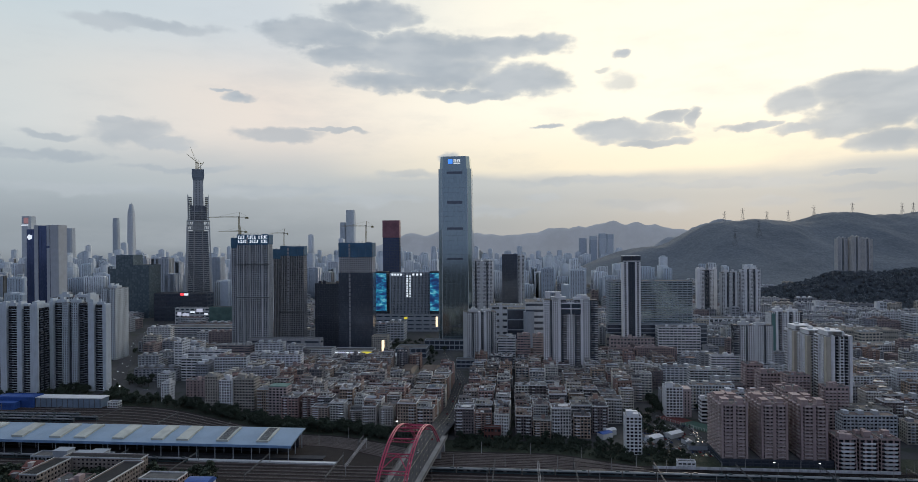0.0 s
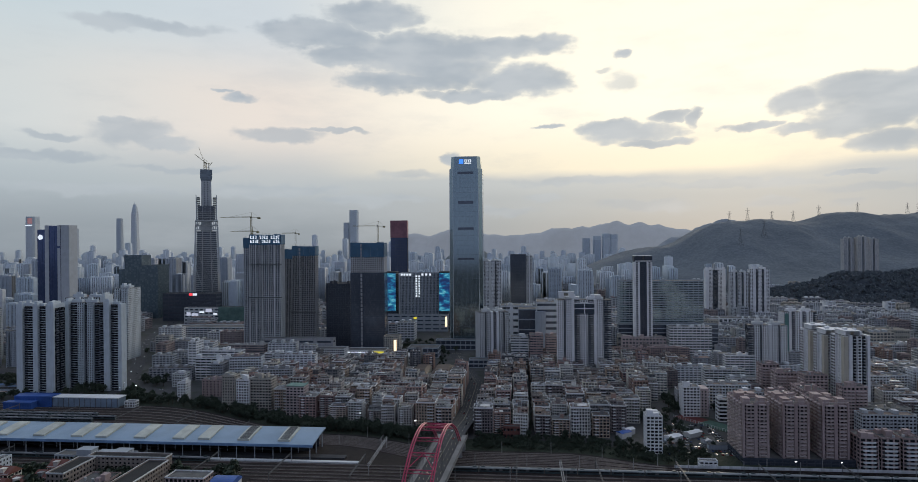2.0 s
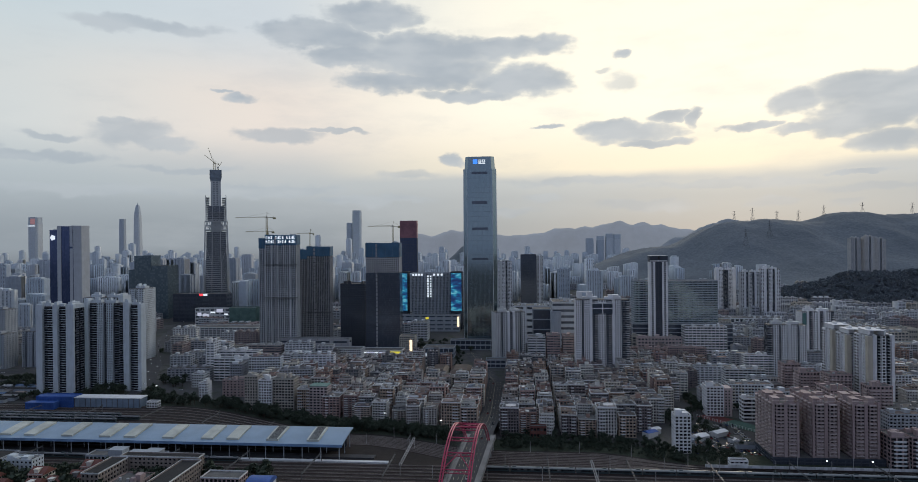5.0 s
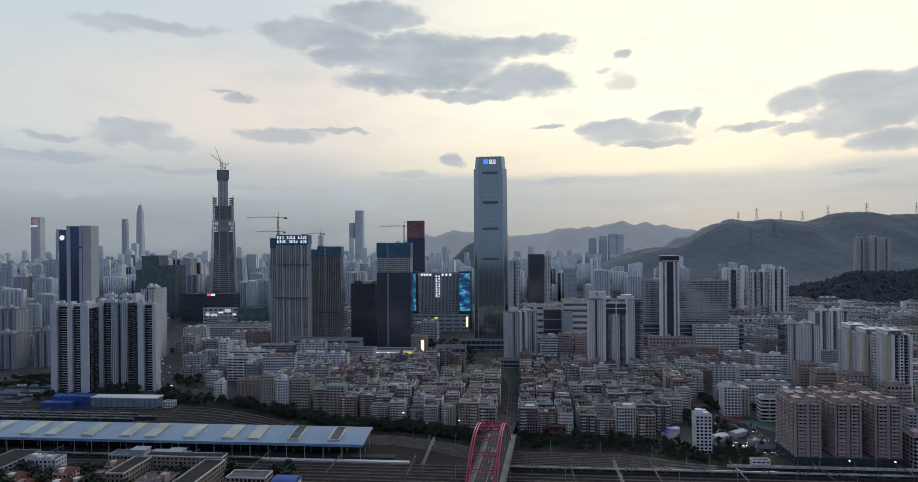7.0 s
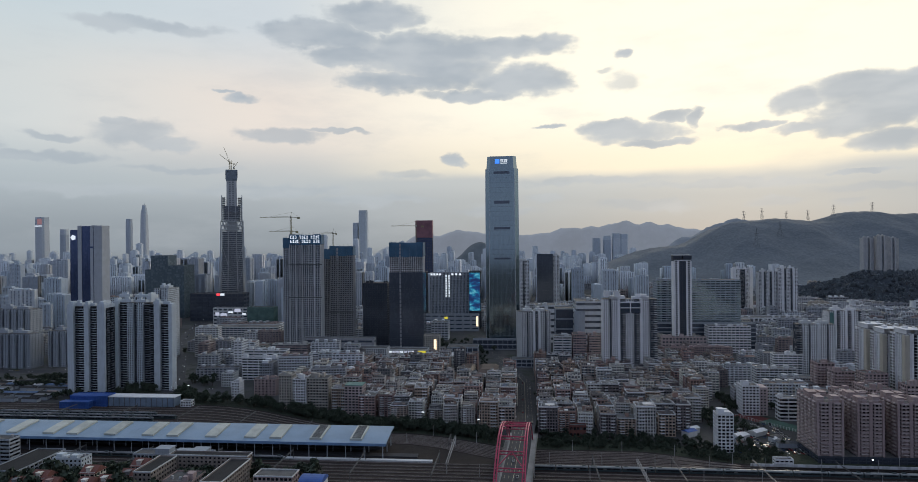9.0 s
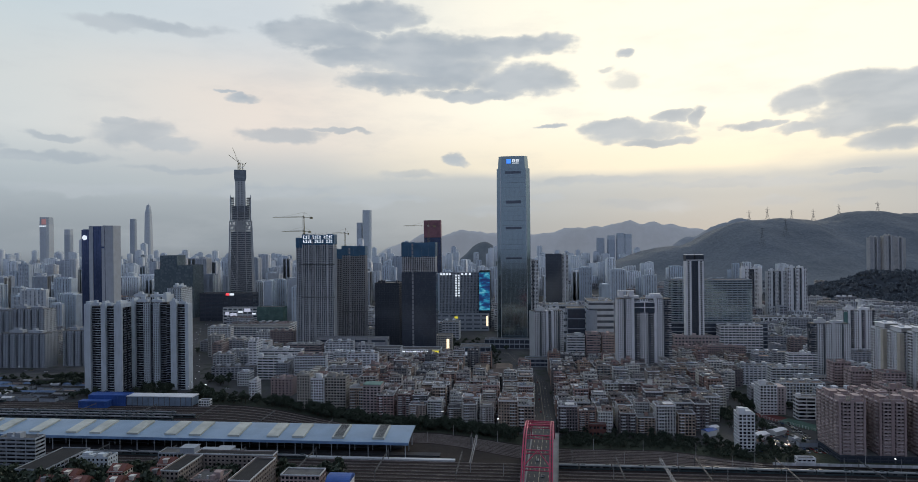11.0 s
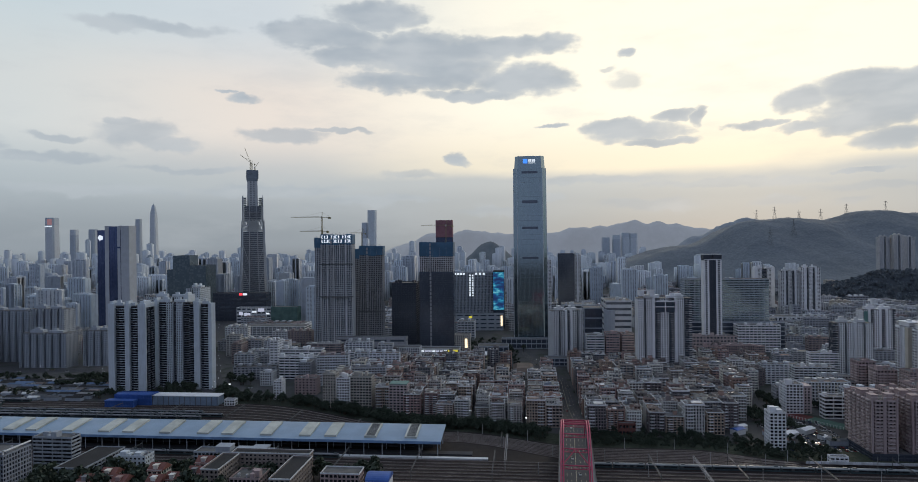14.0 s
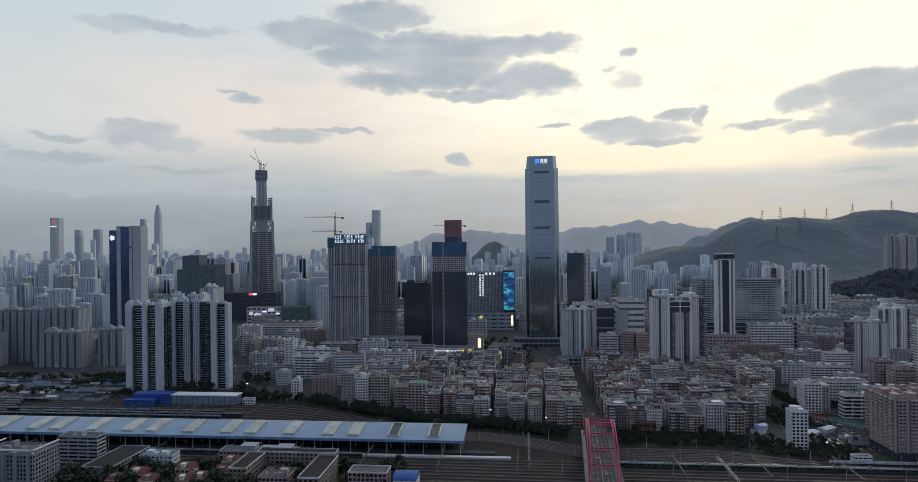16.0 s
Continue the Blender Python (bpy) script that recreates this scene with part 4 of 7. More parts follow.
def core_tower():
    x, y = -800, 1490 + 30
    ob = thing("unfinished_skyscraper", x, y, 0, "tapering concrete skyscraper under construction with an exposed core", "skyscraper", "", 27)
    take(x, y, 80, 80)
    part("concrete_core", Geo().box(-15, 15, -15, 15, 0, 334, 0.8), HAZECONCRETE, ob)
    # dark blocks on the core face paint the shade of its openings
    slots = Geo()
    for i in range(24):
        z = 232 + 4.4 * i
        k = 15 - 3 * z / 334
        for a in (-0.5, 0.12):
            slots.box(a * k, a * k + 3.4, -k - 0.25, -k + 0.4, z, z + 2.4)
    tagged(part("core_opening", slots, HAZEVOID, ob, "dark blocks standing in for shaded openings up the core"), "", "", "", "stuff")
    # dark boxes added inside, in place of the shade between the slabs
    part("floor_shade", Geo().box(-27, 27, -27, 27, 0, 205, 0.86).box(-20, 20, -20, 20, 234, 268), HAZEVOID, ob, "added dark box standing in for the shade between floor slabs")
    part("climbing_formwork", Geo().prism([(-12.4, -12.4), (12.4, -12.4), (12.4, 12.4), (-12.4, 12.4)], 330, 338, 1.17).box(-14.5, 14.5, -14.5, 14.5, 338, 357).box(-14.9, 14.9, -14.9, 14.9, 346, 347), plain("formwork", (0.24, 0.29, 0.35), 0.6), ob, "blue-grey climbing formwork collar")
    slabs, cols, belt = Geo(), Geo(), Geo()

    def half(z):
        return 26.5 + 7.5 * soft(z, 215, 10) if z < 232 else 24.5
    for i in range(44):
        z = 4 + 4.9 * i
        if z < 208:
            h = half(z)
            slabs.box(-h, h, -h, h, z, z + 1.3)
    for i in range(13):
        z = 235 + 4.4 * i
        h = 24.0
        if i < 5:
            slabs.box(-h, h, -h, h, z, z + 0.9)
        else:
            for e in (-1, 1):
                slabs.box(*sorted((e * 15.5, e * h)), -h, h, z, z + 0.8)
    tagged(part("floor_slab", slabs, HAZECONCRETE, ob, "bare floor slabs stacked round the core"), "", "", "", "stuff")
    for e in (-1, 1):
        for k in (-0.98, -0.36, 0.36, 0.98):
            for i in range(8):
                a, b = i * 27, i * 27 + 27
                ra, rb = half(a) + 0.6, half(min(b, 216)) + 0.6
                cols.beam((k * ra, e * ra, a), (k * rb, e * rb, b), 1.5).beam((e * ra, k * ra, a), (e * rb, k * rb, b), 1.5)
            for q in (0, 1):
                top = 286 + (k * 7 + e * 3 + q * 5) % 9
                cols.beam(((k * 24.5, e * 24.5) if q else (e * 24.5, k * 24.5)) + (230,), ((k * 24.5, e * 24.5) if q else (e * 24.5, k * 24.5)) + (top,), 0.9)
    for i in range(1, 4):
        a, b = 52 * i - 30, 52 * i + 22
        for e in (-1, 1):
            ra, rb = half(a) + 0.8, half(b) + 0.8
            cols.beam((e * 0.36 * ra, -ra, a), (e * 0.98 * rb, -rb, b), 0.8).beam((e * ra, -0.36 * ra, a), (e * rb, -0.98 * rb, b), 0.8)
    tagged(part("perimeter_column", cols, HAZECONCRETE, ob), "", "", "", "stuff")
    for z, t in ((209, 2.4), (220, 1.6), (230, 2.4)):
        belt.box(-27.5, 27.5, -27.5, 27.5, z, z + t)
    for k in range(11):
        a = -27 + 5.4 * k
        s = 5.4 if k % 2 else 0
        for e in (-27, 27):
            if k < 10:
                belt.beam((a + s, e, 211), (a + 5.4 - s, e, 230), 0.9).beam((e, a + s, 211), (e, a + 5.4 - s, 230), 0.9)
            belt.beam((a, e, 211), (a, e, 230), 0.7).beam((e, a, 211), (e, a, 230), 0.7)
    tagged(part("belt_truss", belt, HAZECONCRETE, ob, "heavy steel belt truss"), "", "", "", "stuff")
    ob.scale = (0.97, 0.97, 1.024)
    crane(x - 2, y - 6, 364, 20, 14, 180, "yellow luffing crane with its jib raised", 70)
    crane(x - 3, y + 6, 364, 19, 30, 180, "luffing crane on top of the unfinished skyscraper", 38)
    crane(x + 9, y - 4, 364, 8, 9, 10, "small luffing crane on the formwork collar", 55)


core_tower()


def site_tower(x, y, w, d, h, walls, glass, net, label, group="towers under construction", crown=16, wing=0.0):
    """A tower in its building shell, with a lower wing set back at its side and mesh screens round the top floors."""
    plan = [(-w / 2 - wing, -w / 2 - 0.1, -d / 2 + 3.5, d / 2 + 4, h - crown - 5)] if wing else []
    plan.append((-w / 2, w / 2, -d / 2, d / 2, h - crown))
    ob = building("unfinished_tower", x, y, w, d, h - crown, label, "tower block", group, walls, glass, 3.3, 0.8, 3.0, 0.75, hut=False, proud=0.8, bays=plan)
    for x0, x1, y0, y1, z in plan:
        n = max(2, round((x1 - x0) / 11))
        for i in range(n):
            a, b = x0 + (x1 - x0) * i / n, x0 + (x1 - x0) * (i + 1) / n
            part("safety_net", Geo().box(a + 0.1, b - 0.1, y0 - 0.7, y0 - 0.4, z - 1 - (i * 7 % 3) * 0.5, z + crown - (i * 5 % 4) * 0.4), net, ob, "blue mesh screen round the top floors")
        part("side_net", Geo().box(x0 - 0.6, x0 - 0.3, y0 - 0.3, y1 + 0.5, z - 1, z + crown - 0.6).box(x1 + 0.3, x1 + 0.6, y0 - 0.3, y1 + 0.5, z - 1, z + crown - 0.6).box(x0, x1, y1 + 0.3, y1 + 0.6, z - 1, z + crown - 0.8), net, ob)
        part("top_floors", Geo().box(x0 + 1, x1 - 1, y0 + 1, y1 - 1, z + 1.2, z + crown * 0.6), CONCRETE, ob)
        rods = Geo()
        for i in range(int((x1 - x0) / 2.2)):
            rods.beam((x0 + 1 + 2.2 * i, y0 + 1, z + crown * 0.6), (x0 + 1 + 2.2 * i, y0 + 1, z + crown + 1.2 + (i * 3 % 4) * 0.5), 0.12)
        tagged(part("scaffold_pole", rods, GALV, ob), "", "", "", "stuff")
    hoist = Geo()
    for i in range(int(h / 6)):
        hoist.box(-w * 0.2, -w * 0.2 + 2.6, -d / 2 - 1.8, -d / 2 - 0.4, i * 6, i * 6 + 4.6)
    tagged(part("hoist_mast", hoist, CONCRETE, ob), "", "", "", "stuff")
    return ob


st = site_tower(-410, 946, 50, 16, 195, HAZECONCRETE, PANES, NET, "grey concrete tower block under construction with a lit rooftop sign", crown=15, wing=11.5)
for row, z in ((0, 188.3), (1, 181.8)):
    for i in range(13):
        if (i * 7 + row * 3) % 5 == 1:
            continue
        a = -23.5 + i * 3.7
        part("sign_letter", Geo().box(a, a + 2.5, -9.4, -8.8, z, z + 0.8).box(a + (0, 0.9, 1.7)[i % 3], a + (0.8, 1.7, 2.5)[i % 3], -9.4, -8.8, z + 0.8, z + 4.6).box(a, a + 2.5, -9.4, -8.8, z + (3.8, 2.2)[(i + row) % 2], z + (4.6, 3.0)[(i + row) % 2]), SIGNWHITE, st, "lit white sign strokes")
for i in range(6):
    part("facade_fin", Geo().box(-25.2 + i * 9.9, -24.4 + i * 9.9, -9.2, -7.9, 0, 179), PALE, st, "pale vertical edge strip")
for z in (147, 96):
    part("debris_screen", Geo().box(-26.5, 26.5, -10.2, -8.6, z, z + 1.6), GALV, st, "projecting debris screen round the tower")
s2 = site_tower(-371, 1010, 39, 16, 176, CONCRETE, DARKCORE, NET, "dark concrete tower block under construction", crown=15, wing=14)
part("debris_screen", Geo().box(-20.5, 20.5, -10.2, -8.6, 66, 68), GALV, s2, "projecting debris screen round the tower")
t3 = site_tower(-258, 985, 54, 22, 181, SLABTONE, DARKCORE, NET, "dark glass tower under construction with bare upper floors", crown=22)
part("glass_cladding", Geo().box(-27.6, 27.6, -11.6, 11.6, 0, 133), DARKGLASS, t3, "dark glass cladding up to the unfinished floors")
part("cladding_joint", (lambda g: [g.box(-27.8, 27.8, -11.8, -11.5, 3.4 * i, 3.4 * i + 0.3) for i in range(39)] and g)(Geo()), DARKWALL, t3)
building("dark_glass_block", -322, 1040, 42, 38, 111, "dark glass office block beside the building site", "office", walls=DARKWALL, glass=DARKGLASS, storey=3.8, band=0.7, pitch=4, pier=0.4)
crane(-436, 955, 186, 36, 48, 188, "tower crane over the unfinished block")
crane(-440, 968, 178, 22, 40, 170, "second tower crane over the unfinished block")
crane(-243, 996, 165, 42, 40, 186, "tower crane over the dark glass tower")
crane(-388, 1020, 165, 32, 22, 200, "small tower crane on the dark block")
rt = building("red_topped_tower", -316.5, 1555, 42, 16, 190, "dark glass office tower with a red crown", "office tower", walls=DARKWALL, glass=NAVY, storey=4, band=0.8, pitch=4, pier=0.5, hut=False)
part("red_crown", Geo().box(-21.4, 21.4, -8.4, 8.4, 191, 234), REDNET, rt, "red clad crown")
ht = building("slab_hotel", -224, 1300, 83, 26, 115, "grey hotel slab with lit lettering on its front", "hotel", walls=GREY, glass=PANES, storey=3.4, band=0.8, pitch=3, pier=1.4, hut=False)
mf = building("front_mall", -225, 1258, 128, 14, 33, "dark grey low mall with a small yellow sign", "shopping centre", walls=GREY, glass=DARKGLASS, storey=9, band=6, pitch=16, pier=4, hut=False)
part("yellow_sign", Geo().box(-5.4, 1.2, -7.8, -7.1, 25, 29), SIGNYELLOW, mf)
part("lit_pillar_sign", Geo().box(59, 62.5, -8.2, -7.1, 10, 30), WARMLAMP, mf)
for i in range(9):
    part("sign_letter", Geo().box(-8.6, -5.4, -14.4, -13.4, 66 + i * 5.2, 66 + i * 5.2 + (3.8, 2.6, 3.2)[i % 3]), SIGNWHITE, ht, "lit white sign stroke")
    part("sign_letter", Geo().box(-2.4, 0.2, -14.4, -13.4, 66 + i * 5.2, 66 + i * 5.2 + (2.4, 3.6, 3.0)[i % 3]), SIGNWHITE, ht, "lit white sign stroke")
for x in (-40, -34, -28, -22, 4, 12, 20):
    part("sign_letter", Geo().box(x, x + 4, -14.4, -13.4, 110.5, 114.5), SIGNWHITE, ht, "lit white sign stroke")


def screen_material():
    m, n, b = material("video_wall", 0.3)
    p = n.add("ShaderNodeNewGeometry").outputs["Position"]
    f = n.noise(n.scaled(p, (1.0, 1.0, 2.2)), 0.06, 5.0, 0.7)
    c = ramp(n, n.step(f, 0.3, 0.72), [(0.01, 0.02, 0.09), (0.01, 0.06, 0.20), (0.02, 0.28, 0.45), (0.25, 0.60, 0.70)])
    n.put(b.inputs["Base Color"], (0.02, 0.02, 0.03))
    n.put(b.inputs["Emission Color"], c)
    b.inputs["Emission Strength"].default_value = 0.8
    return m


SCREEN = screen_material()
for x, w in ((-284, 23), (-171, 23)):
    tw = building("screen_tower", x, 1290, w, 30, 118, "narrow block with a glowing blue video wall", "office", "video wall blocks", DARKWALL, DARKGLASS, 4, 0.8, 4, 0.5, hut=False)
    part("video_wall", Geo().box(-w / 2 + 0.5, w / 2 - 0.5, -16, -15.2, 38, 116), SCREEN, tw, "glowing blue video screen")

bl = building("blue_glass_tower", -920, 1146, 66, 22, 210, "tall navy glass tower with pale stone panels", "office tower", walls=NAVY, glass=NAVY, storey=4, band=0.4, pitch=5, pier=0.4, hut=False)
for x0, x1 in ((-17, -9), (9, 15), (16.5, 33.6)):
    part("stone_panel", Geo().box(x0, x1, -11.5, 11.5, 0, 219), PALESTONE, bl, "pale stone clad panel")
part("bent_panel", Geo().prism([(9, -11.8), (15, -11.8), (15, 8), (9, 8)], 175, 219.5, 0.6), NAVY, bl, "dark tapering notch in the stone panel")
part("glass_top", Geo().box(-9, 9, -10.5, 10, 210, 218), NAVY, bl)
part("sign_mark", Geo().beam((-26, -12.4, 196), (-26, -11.2, 196), 5.5, 5.5, 5), SIGNWHITE, bl, "lit white five-sided sign")

dk = building("stepped_dark_offices", -942, 1455, 100, 50, 120, "dark stepped glass office building", "office", walls=TEAL, glass=TEAL, storey=4, band=0.8, pitch=4, pier=0.5, hut=False,
              bays=[(-50, 10, -25, 25, 118), (-38, 6, -20, 20, 152), (10, 50, -25, 25, 128)])

# white residential towers by the railway
BALCONY = wall("grey_blue_balcony", [(0.24, 0.27, 0.31)], 0.3)


def strip_tower(x, y, d, h, strips, label, group, walls=WHITE, rz=0.0, glass=PANES):
    """A tower of upright strips: w blank wall, g wall with windows, d dark recess with balcony slabs, b the same with white balcony fronts."""
    total = sum(s[0] for s in strips)
    # farther towers get panes with painted haze
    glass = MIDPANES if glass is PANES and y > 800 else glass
    ob = thing("residential_tower", x, y + d / 2, 0, label, "apartment tower", group, rz)
    take(x, y + d / 2, total, d)
    wg, gg, bg, sg, rg, rail = Geo(), Geo(), Geo(), Geo(), Geo(), Geo()
    a = -total / 2
    for i, (w, kind) in enumerate(strips):
        b = a + w
        ends = ("l" if i == 0 else "") + ("r" if i == len(strips) - 1 else "")
        if kind == "w":
            sg.box(a, b, -d / 2 - 0.6, d / 2 + 0.6, 0, h + (3 if w > 5 else 0.9))
            if w > 5:
                sg.box(a + w * 0.2, b - w * 0.2, -d / 2 + 1, d / 2 - 4, h + 3, h + 6)
        elif kind == "g":
            bay(wg, gg, a + 0.02, b - 0.02, -d / 2, d / 2, 0, h, 3.0, 1.15, 3.0, 1.35, 0.6, "f" + ends)
        else:
            gg.box(a, b, -d / 2 + 3.2, d / 2 - 3.2, 0, h - 1)
            for k in range(int(h / 3)):
                bg.box(a + 0.1, b - 0.1, -d / 2 + 1.0, -d / 2 + 3.3, k * 3 + 0.3, k * 3 + 0.85)
                if kind == "b":
                    rail.box(a + w * 0.45, b - w * 0.08, -d / 2 + 0.3, -d / 2 + 1.0, k * 3 + 0.3, k * 3 + 0.95)
        rg.box(a + 0.2, b - 0.2, -d / 2 + 3.4, d / 2 - 3.4, h - 1, h + 0.2)
        a = b
    tagged(part("wall", wg, walls, ob), "", "", "", "stuff")
    part("window_glazing", gg, glass, ob)
    tagged(part("balcony_slab", bg, BALCONY, ob), "", "", "", "stuff")
    if rail.v:
        tagged(part("balcony_front", rail, walls, ob), "", "", "", "stuff")
    tagged(part("blank_wall_strip", sg, walls, ob, "blank white wall strip"), "", "", "", "stuff")
    tagged(part("roof", rg, ROOF, ob), "", "", "", "stuff")
    tagged(part("roof_house", Geo().box(-total * 0.36, -total * 0.08, -d * 0.15, d * 0.2, h, h + 4).box(-total * 0.28, -total * 0.16, -d * 0.1, d * 0.12, h + 4, h + 7).box(total * 0.05, total * 0.36, -d * 0.2, d * 0.15, h, h + 3.4).box(total * 0.12, total * 0.2, -d * 0.1, d * 0.1, h + 3.4, h + 6.4), walls, ob), "", "", "", "stuff")
    return ob


wt = "white residential towers"
strip_tower(-616.7, 722, 14, 106, [(8, "w"), (14, "b"), (6, "w"), (10.6, "b")], "tall white residential tower with dark balcony recesses", wt, GREYWHITE)
ew = strip_tower(-591, 721, 19, 106, [(10, "w")], "blank white end wall of the residential towers", wt, GREYWHITE)
# one dark panel makes the side face darker than the front
part("side_glazing", Geo().box(5.02, 5.3, -7.5, 9.4, 0, 104), PANES, ew, "dark panel over the side wall")
edges = Geo()
for i in range(34):
    edges.box(5.02, 5.9, -5.5, -1.5, i * 3 + 0.3, i * 3 + 1.2).box(5.02, 5.7, 1.5, 8.5, i * 3 + 0.3, i * 3 + 1.0)
tagged(part("side_slab", edges, BALCONY, ew), "", "", "", "stuff")
strip_tower(-567, 746, 14, 108, [(5.5, "w"), (11.5, "b"), (8, "g"), (5, "d"), (8, "g"), (9, "d")], "white residential tower between two others", wt, GREYWHITE)
strip_tower(-523, 736, 9, 107, [(7, "d"), (7.5, "w"), (11.5, "b"), (4.5, "w")], "white residential tower with blank end strips", wt, GREYWHITE)
strip_tower(-603, 800, 16, 110, [(9, "g"), (4, "d"), (9, "g"), (4, "d"), (8, "g"), (4, "d"), (10, "g"), (4, "d"), (7, "w")], "white residential tower behind the front row", wt, GREYWHITE)
strip_tower(-641, 935, 34, 112, [(9, "g"), (3, "d"), (11, "g")], "cream residential tower with a stepped roof", wt, GREYWHITE)


rt2 = "residential towers"
wm = strip_tower(69, 850, 24, 102, [(8, "g"), (3, "d"), (8, "g"), (3, "w"), (8, "b"), (10, "g"), (8, "b"), (3, "w"), (9, "g"), (3, "d"), (8, "b")], "wide white residential block with a framed crown and dark central bay", rt2)
part("dark_gallery", Geo().box(-13, 13, -12.8, -11.6, 84, 98), DARKGLASS, wm, "dark recessed gallery under the crown")
part("gallery_rail", Geo().box(-13.4, 13.4, -13.4, -12.6, 90.4, 91.6).box(-13.4, 13.4, -13.4, -12.6, 97.4, 98.8).box(-0.6, 0.6, -13.3, -12.7, 84, 98), WHITE, wm)
part("crown_frame", Geo().box(-33, -27, -11, 6, 105, 112).box(-20, -14, -11, 6, 105, 112).box(-34, -13, -11, -6, 112, 113.4), WHITE, wm, "white roof frame")
part("plant_room", Geo().box(14, 22, -9, 2, 105, 108.5), WHITE, wm)
strip_tower(-58, 925, 26, 77, [(8, "g"), (3, "d"), (7, "g"), (3, "w"), (5, "b"), (3, "w"), (7, "g"), (3, "d"), (6, "g")], "grey-white residential block with projecting bays", rt2, PALE, 17)
strip_tower(-82, 1400, 30, 136, [(10, "g"), (4, "d"), (8, "g"), (5, "w"), (8, "g"), (4, "d"), (10, "g")], "pale slender residential tower", rt2, PALE)
for x, y, d, h, plan in ((309, 712, 24, 83, [(8, "g"), (4, "w"), (6, "d"), (9, "g")]), (311, 684, 24, 82, [(9, "g"), (4, "w"), (5, "b"), (10, "g")]), (314.5, 655, 26, 85, [(5, "g"), (2.5, "w"), (5, "b"), (4, "g"), (5, "b"), (2.5, "w")])):
    rw = strip_tower(x, y, d, h, plan, "white residential tower with yellow wall strips and a broad roof canopy", "yellow and white towers")
    q = sum(p[0] for p in plan) / 2
    part("yellow_strip", Geo().box(-q - 0.5, -q + 0.3, -d / 2 - 0.2, -d / 2 + 5.0, 0, h - 0.5).box(-q + 0.3, -q + 3.6, -d / 2 - 0.5, -d / 2 + 0.3, 0, h - 0.5), YELLOWWALL, rw, "pale yellow wall strip")
    part("side_bay", Geo().box(-q - 1.4, -q - 0.1, d / 2 - 11, d / 2 - 2, 0, h), WHITE, rw)
    side = Geo()
    for i in range(int(h / 3)):
        side.box(-q - 1.6, -q - 1.3, d / 2 - 10.4, d / 2 - 7.2, i * 3 + 1, i * 3 + 2.5).box(-q - 1.6, -q - 1.3, d / 2 - 5.8, d / 2 - 2.6, i * 3 + 1, i * 3 + 2.5)
    tagged(part("side_window", side, PANES, rw), "", "", "", "stuff")
    part("roof_canopy", Geo().box(-q + 1, q * 0.4, -d / 2 + 1.5, d / 2 - 2, h + 4.6, h + 5.1).box(-q + 2, -q + 2.6, -d / 2 + 2, d / 2 - 3, h, h + 4.6).box(q * 0.3, q * 0.3 + 0.6, -d / 2 + 2, d / 2 - 3, h, h + 4.6), WHITE, rw, "flat roof canopy on side walls")
strip_tower(293.5, 823, 18, 73, [(7, "b"), (6, "g"), (3, "d"), (8, "g"), (3, "w"), (8, "g"), (3, "d"), (8, "g")], "grey residential tower with flat roof", rt2, PALE)
tl = strip_tower(362, 893, 18, 82, [(8, "g"), (2, "w"), (6, "b"), (6, "g"), (2, "w"), (6, "b"), (2, "w"), (6, "g"), (6, "b")], "white residential tower with a teal stripe", rt2)
part("teal_stripe", Geo().box(-20.4, -15.6, -9.5, -8.9, 0, 80), plain("teal_tile", (0.12, 0.24, 0.23), 0.6), tl, "teal tiled stripe")
sl = building("slim_tower", 175.3, 1005, 27, 14, 149, "slim black and white striped residential tower", "apartment tower", walls=DARKWALL, glass=DARKGLASS, hut=False)
for x, w in ((-12.4, 1.3), (-6.6, 1.4), (6.6, 1.4), (12.4, 1.3)):
    part("white_strip", Geo().box(x - w, x + w, -7.7, 7.7, 0, 147), WHITE, sl, "pale vertical wall strip")
for x in (-9.5, 9.5):
    g = Geo()
    for i in range(49):
        g.box(x - 1.4, x + 1.4, -7.6, -6.8, i * 3 + 0.4, i * 3 + 1.6)
    tagged(part("spandrel", g, PALE, sl), "", "", "", "stuff")
part("roof_frame", Geo().box(-13.8, -1, -7.9, 7.9, 150, 156).box(1, 13.8, -7.9, 7.9, 150, 156), DARKWALL, sl)
part("roof_rim", Geo().box(-14, 14, -8.2, 8.2, 156.1, 156.9).box(-13, 13, -7.8, -7.4, 147.5, 149.2), PALE, sl)
building("slab_offices", 218, 1076, 136, 30, 112, "wide grey office slab with dense horizontal bands", "office", walls=GREY, glass=CURTAIN, storey=3.8, band=1.7, pitch=8, pier=0.5)
building("office_podium", 225, 1062, 160, 13, 42, "dark banded podium in front of the office slab", "office", walls=GREY, glass=DARKGLASS, storey=7, band=1.6, pitch=40, pier=0.8, hut=False)
building("mall", -22, 1122, 58, 40, 66, "pale shopping centre with blank upper walls", "shopping centre", walls=PALE, glass=MIDPANES, storey=11, band=7, pitch=19, pier=6)
building("mall_atrium", -4, 1052, 31, 40, 67, "dark glass shopping centre front with a pale frame", "shopping centre", walls=GREY, glass=DARKGLASS, storey=16, band=2, pitch=31, pier=2, hut=False)
mw = building("mall_wing", 30, 1000, 40, 60, 84, "pale banded shopping centre wing", "shopping centre", walls=PALE, glass=DARKGLASS, storey=9.3, band=5.6, pitch=40, pier=1.2)
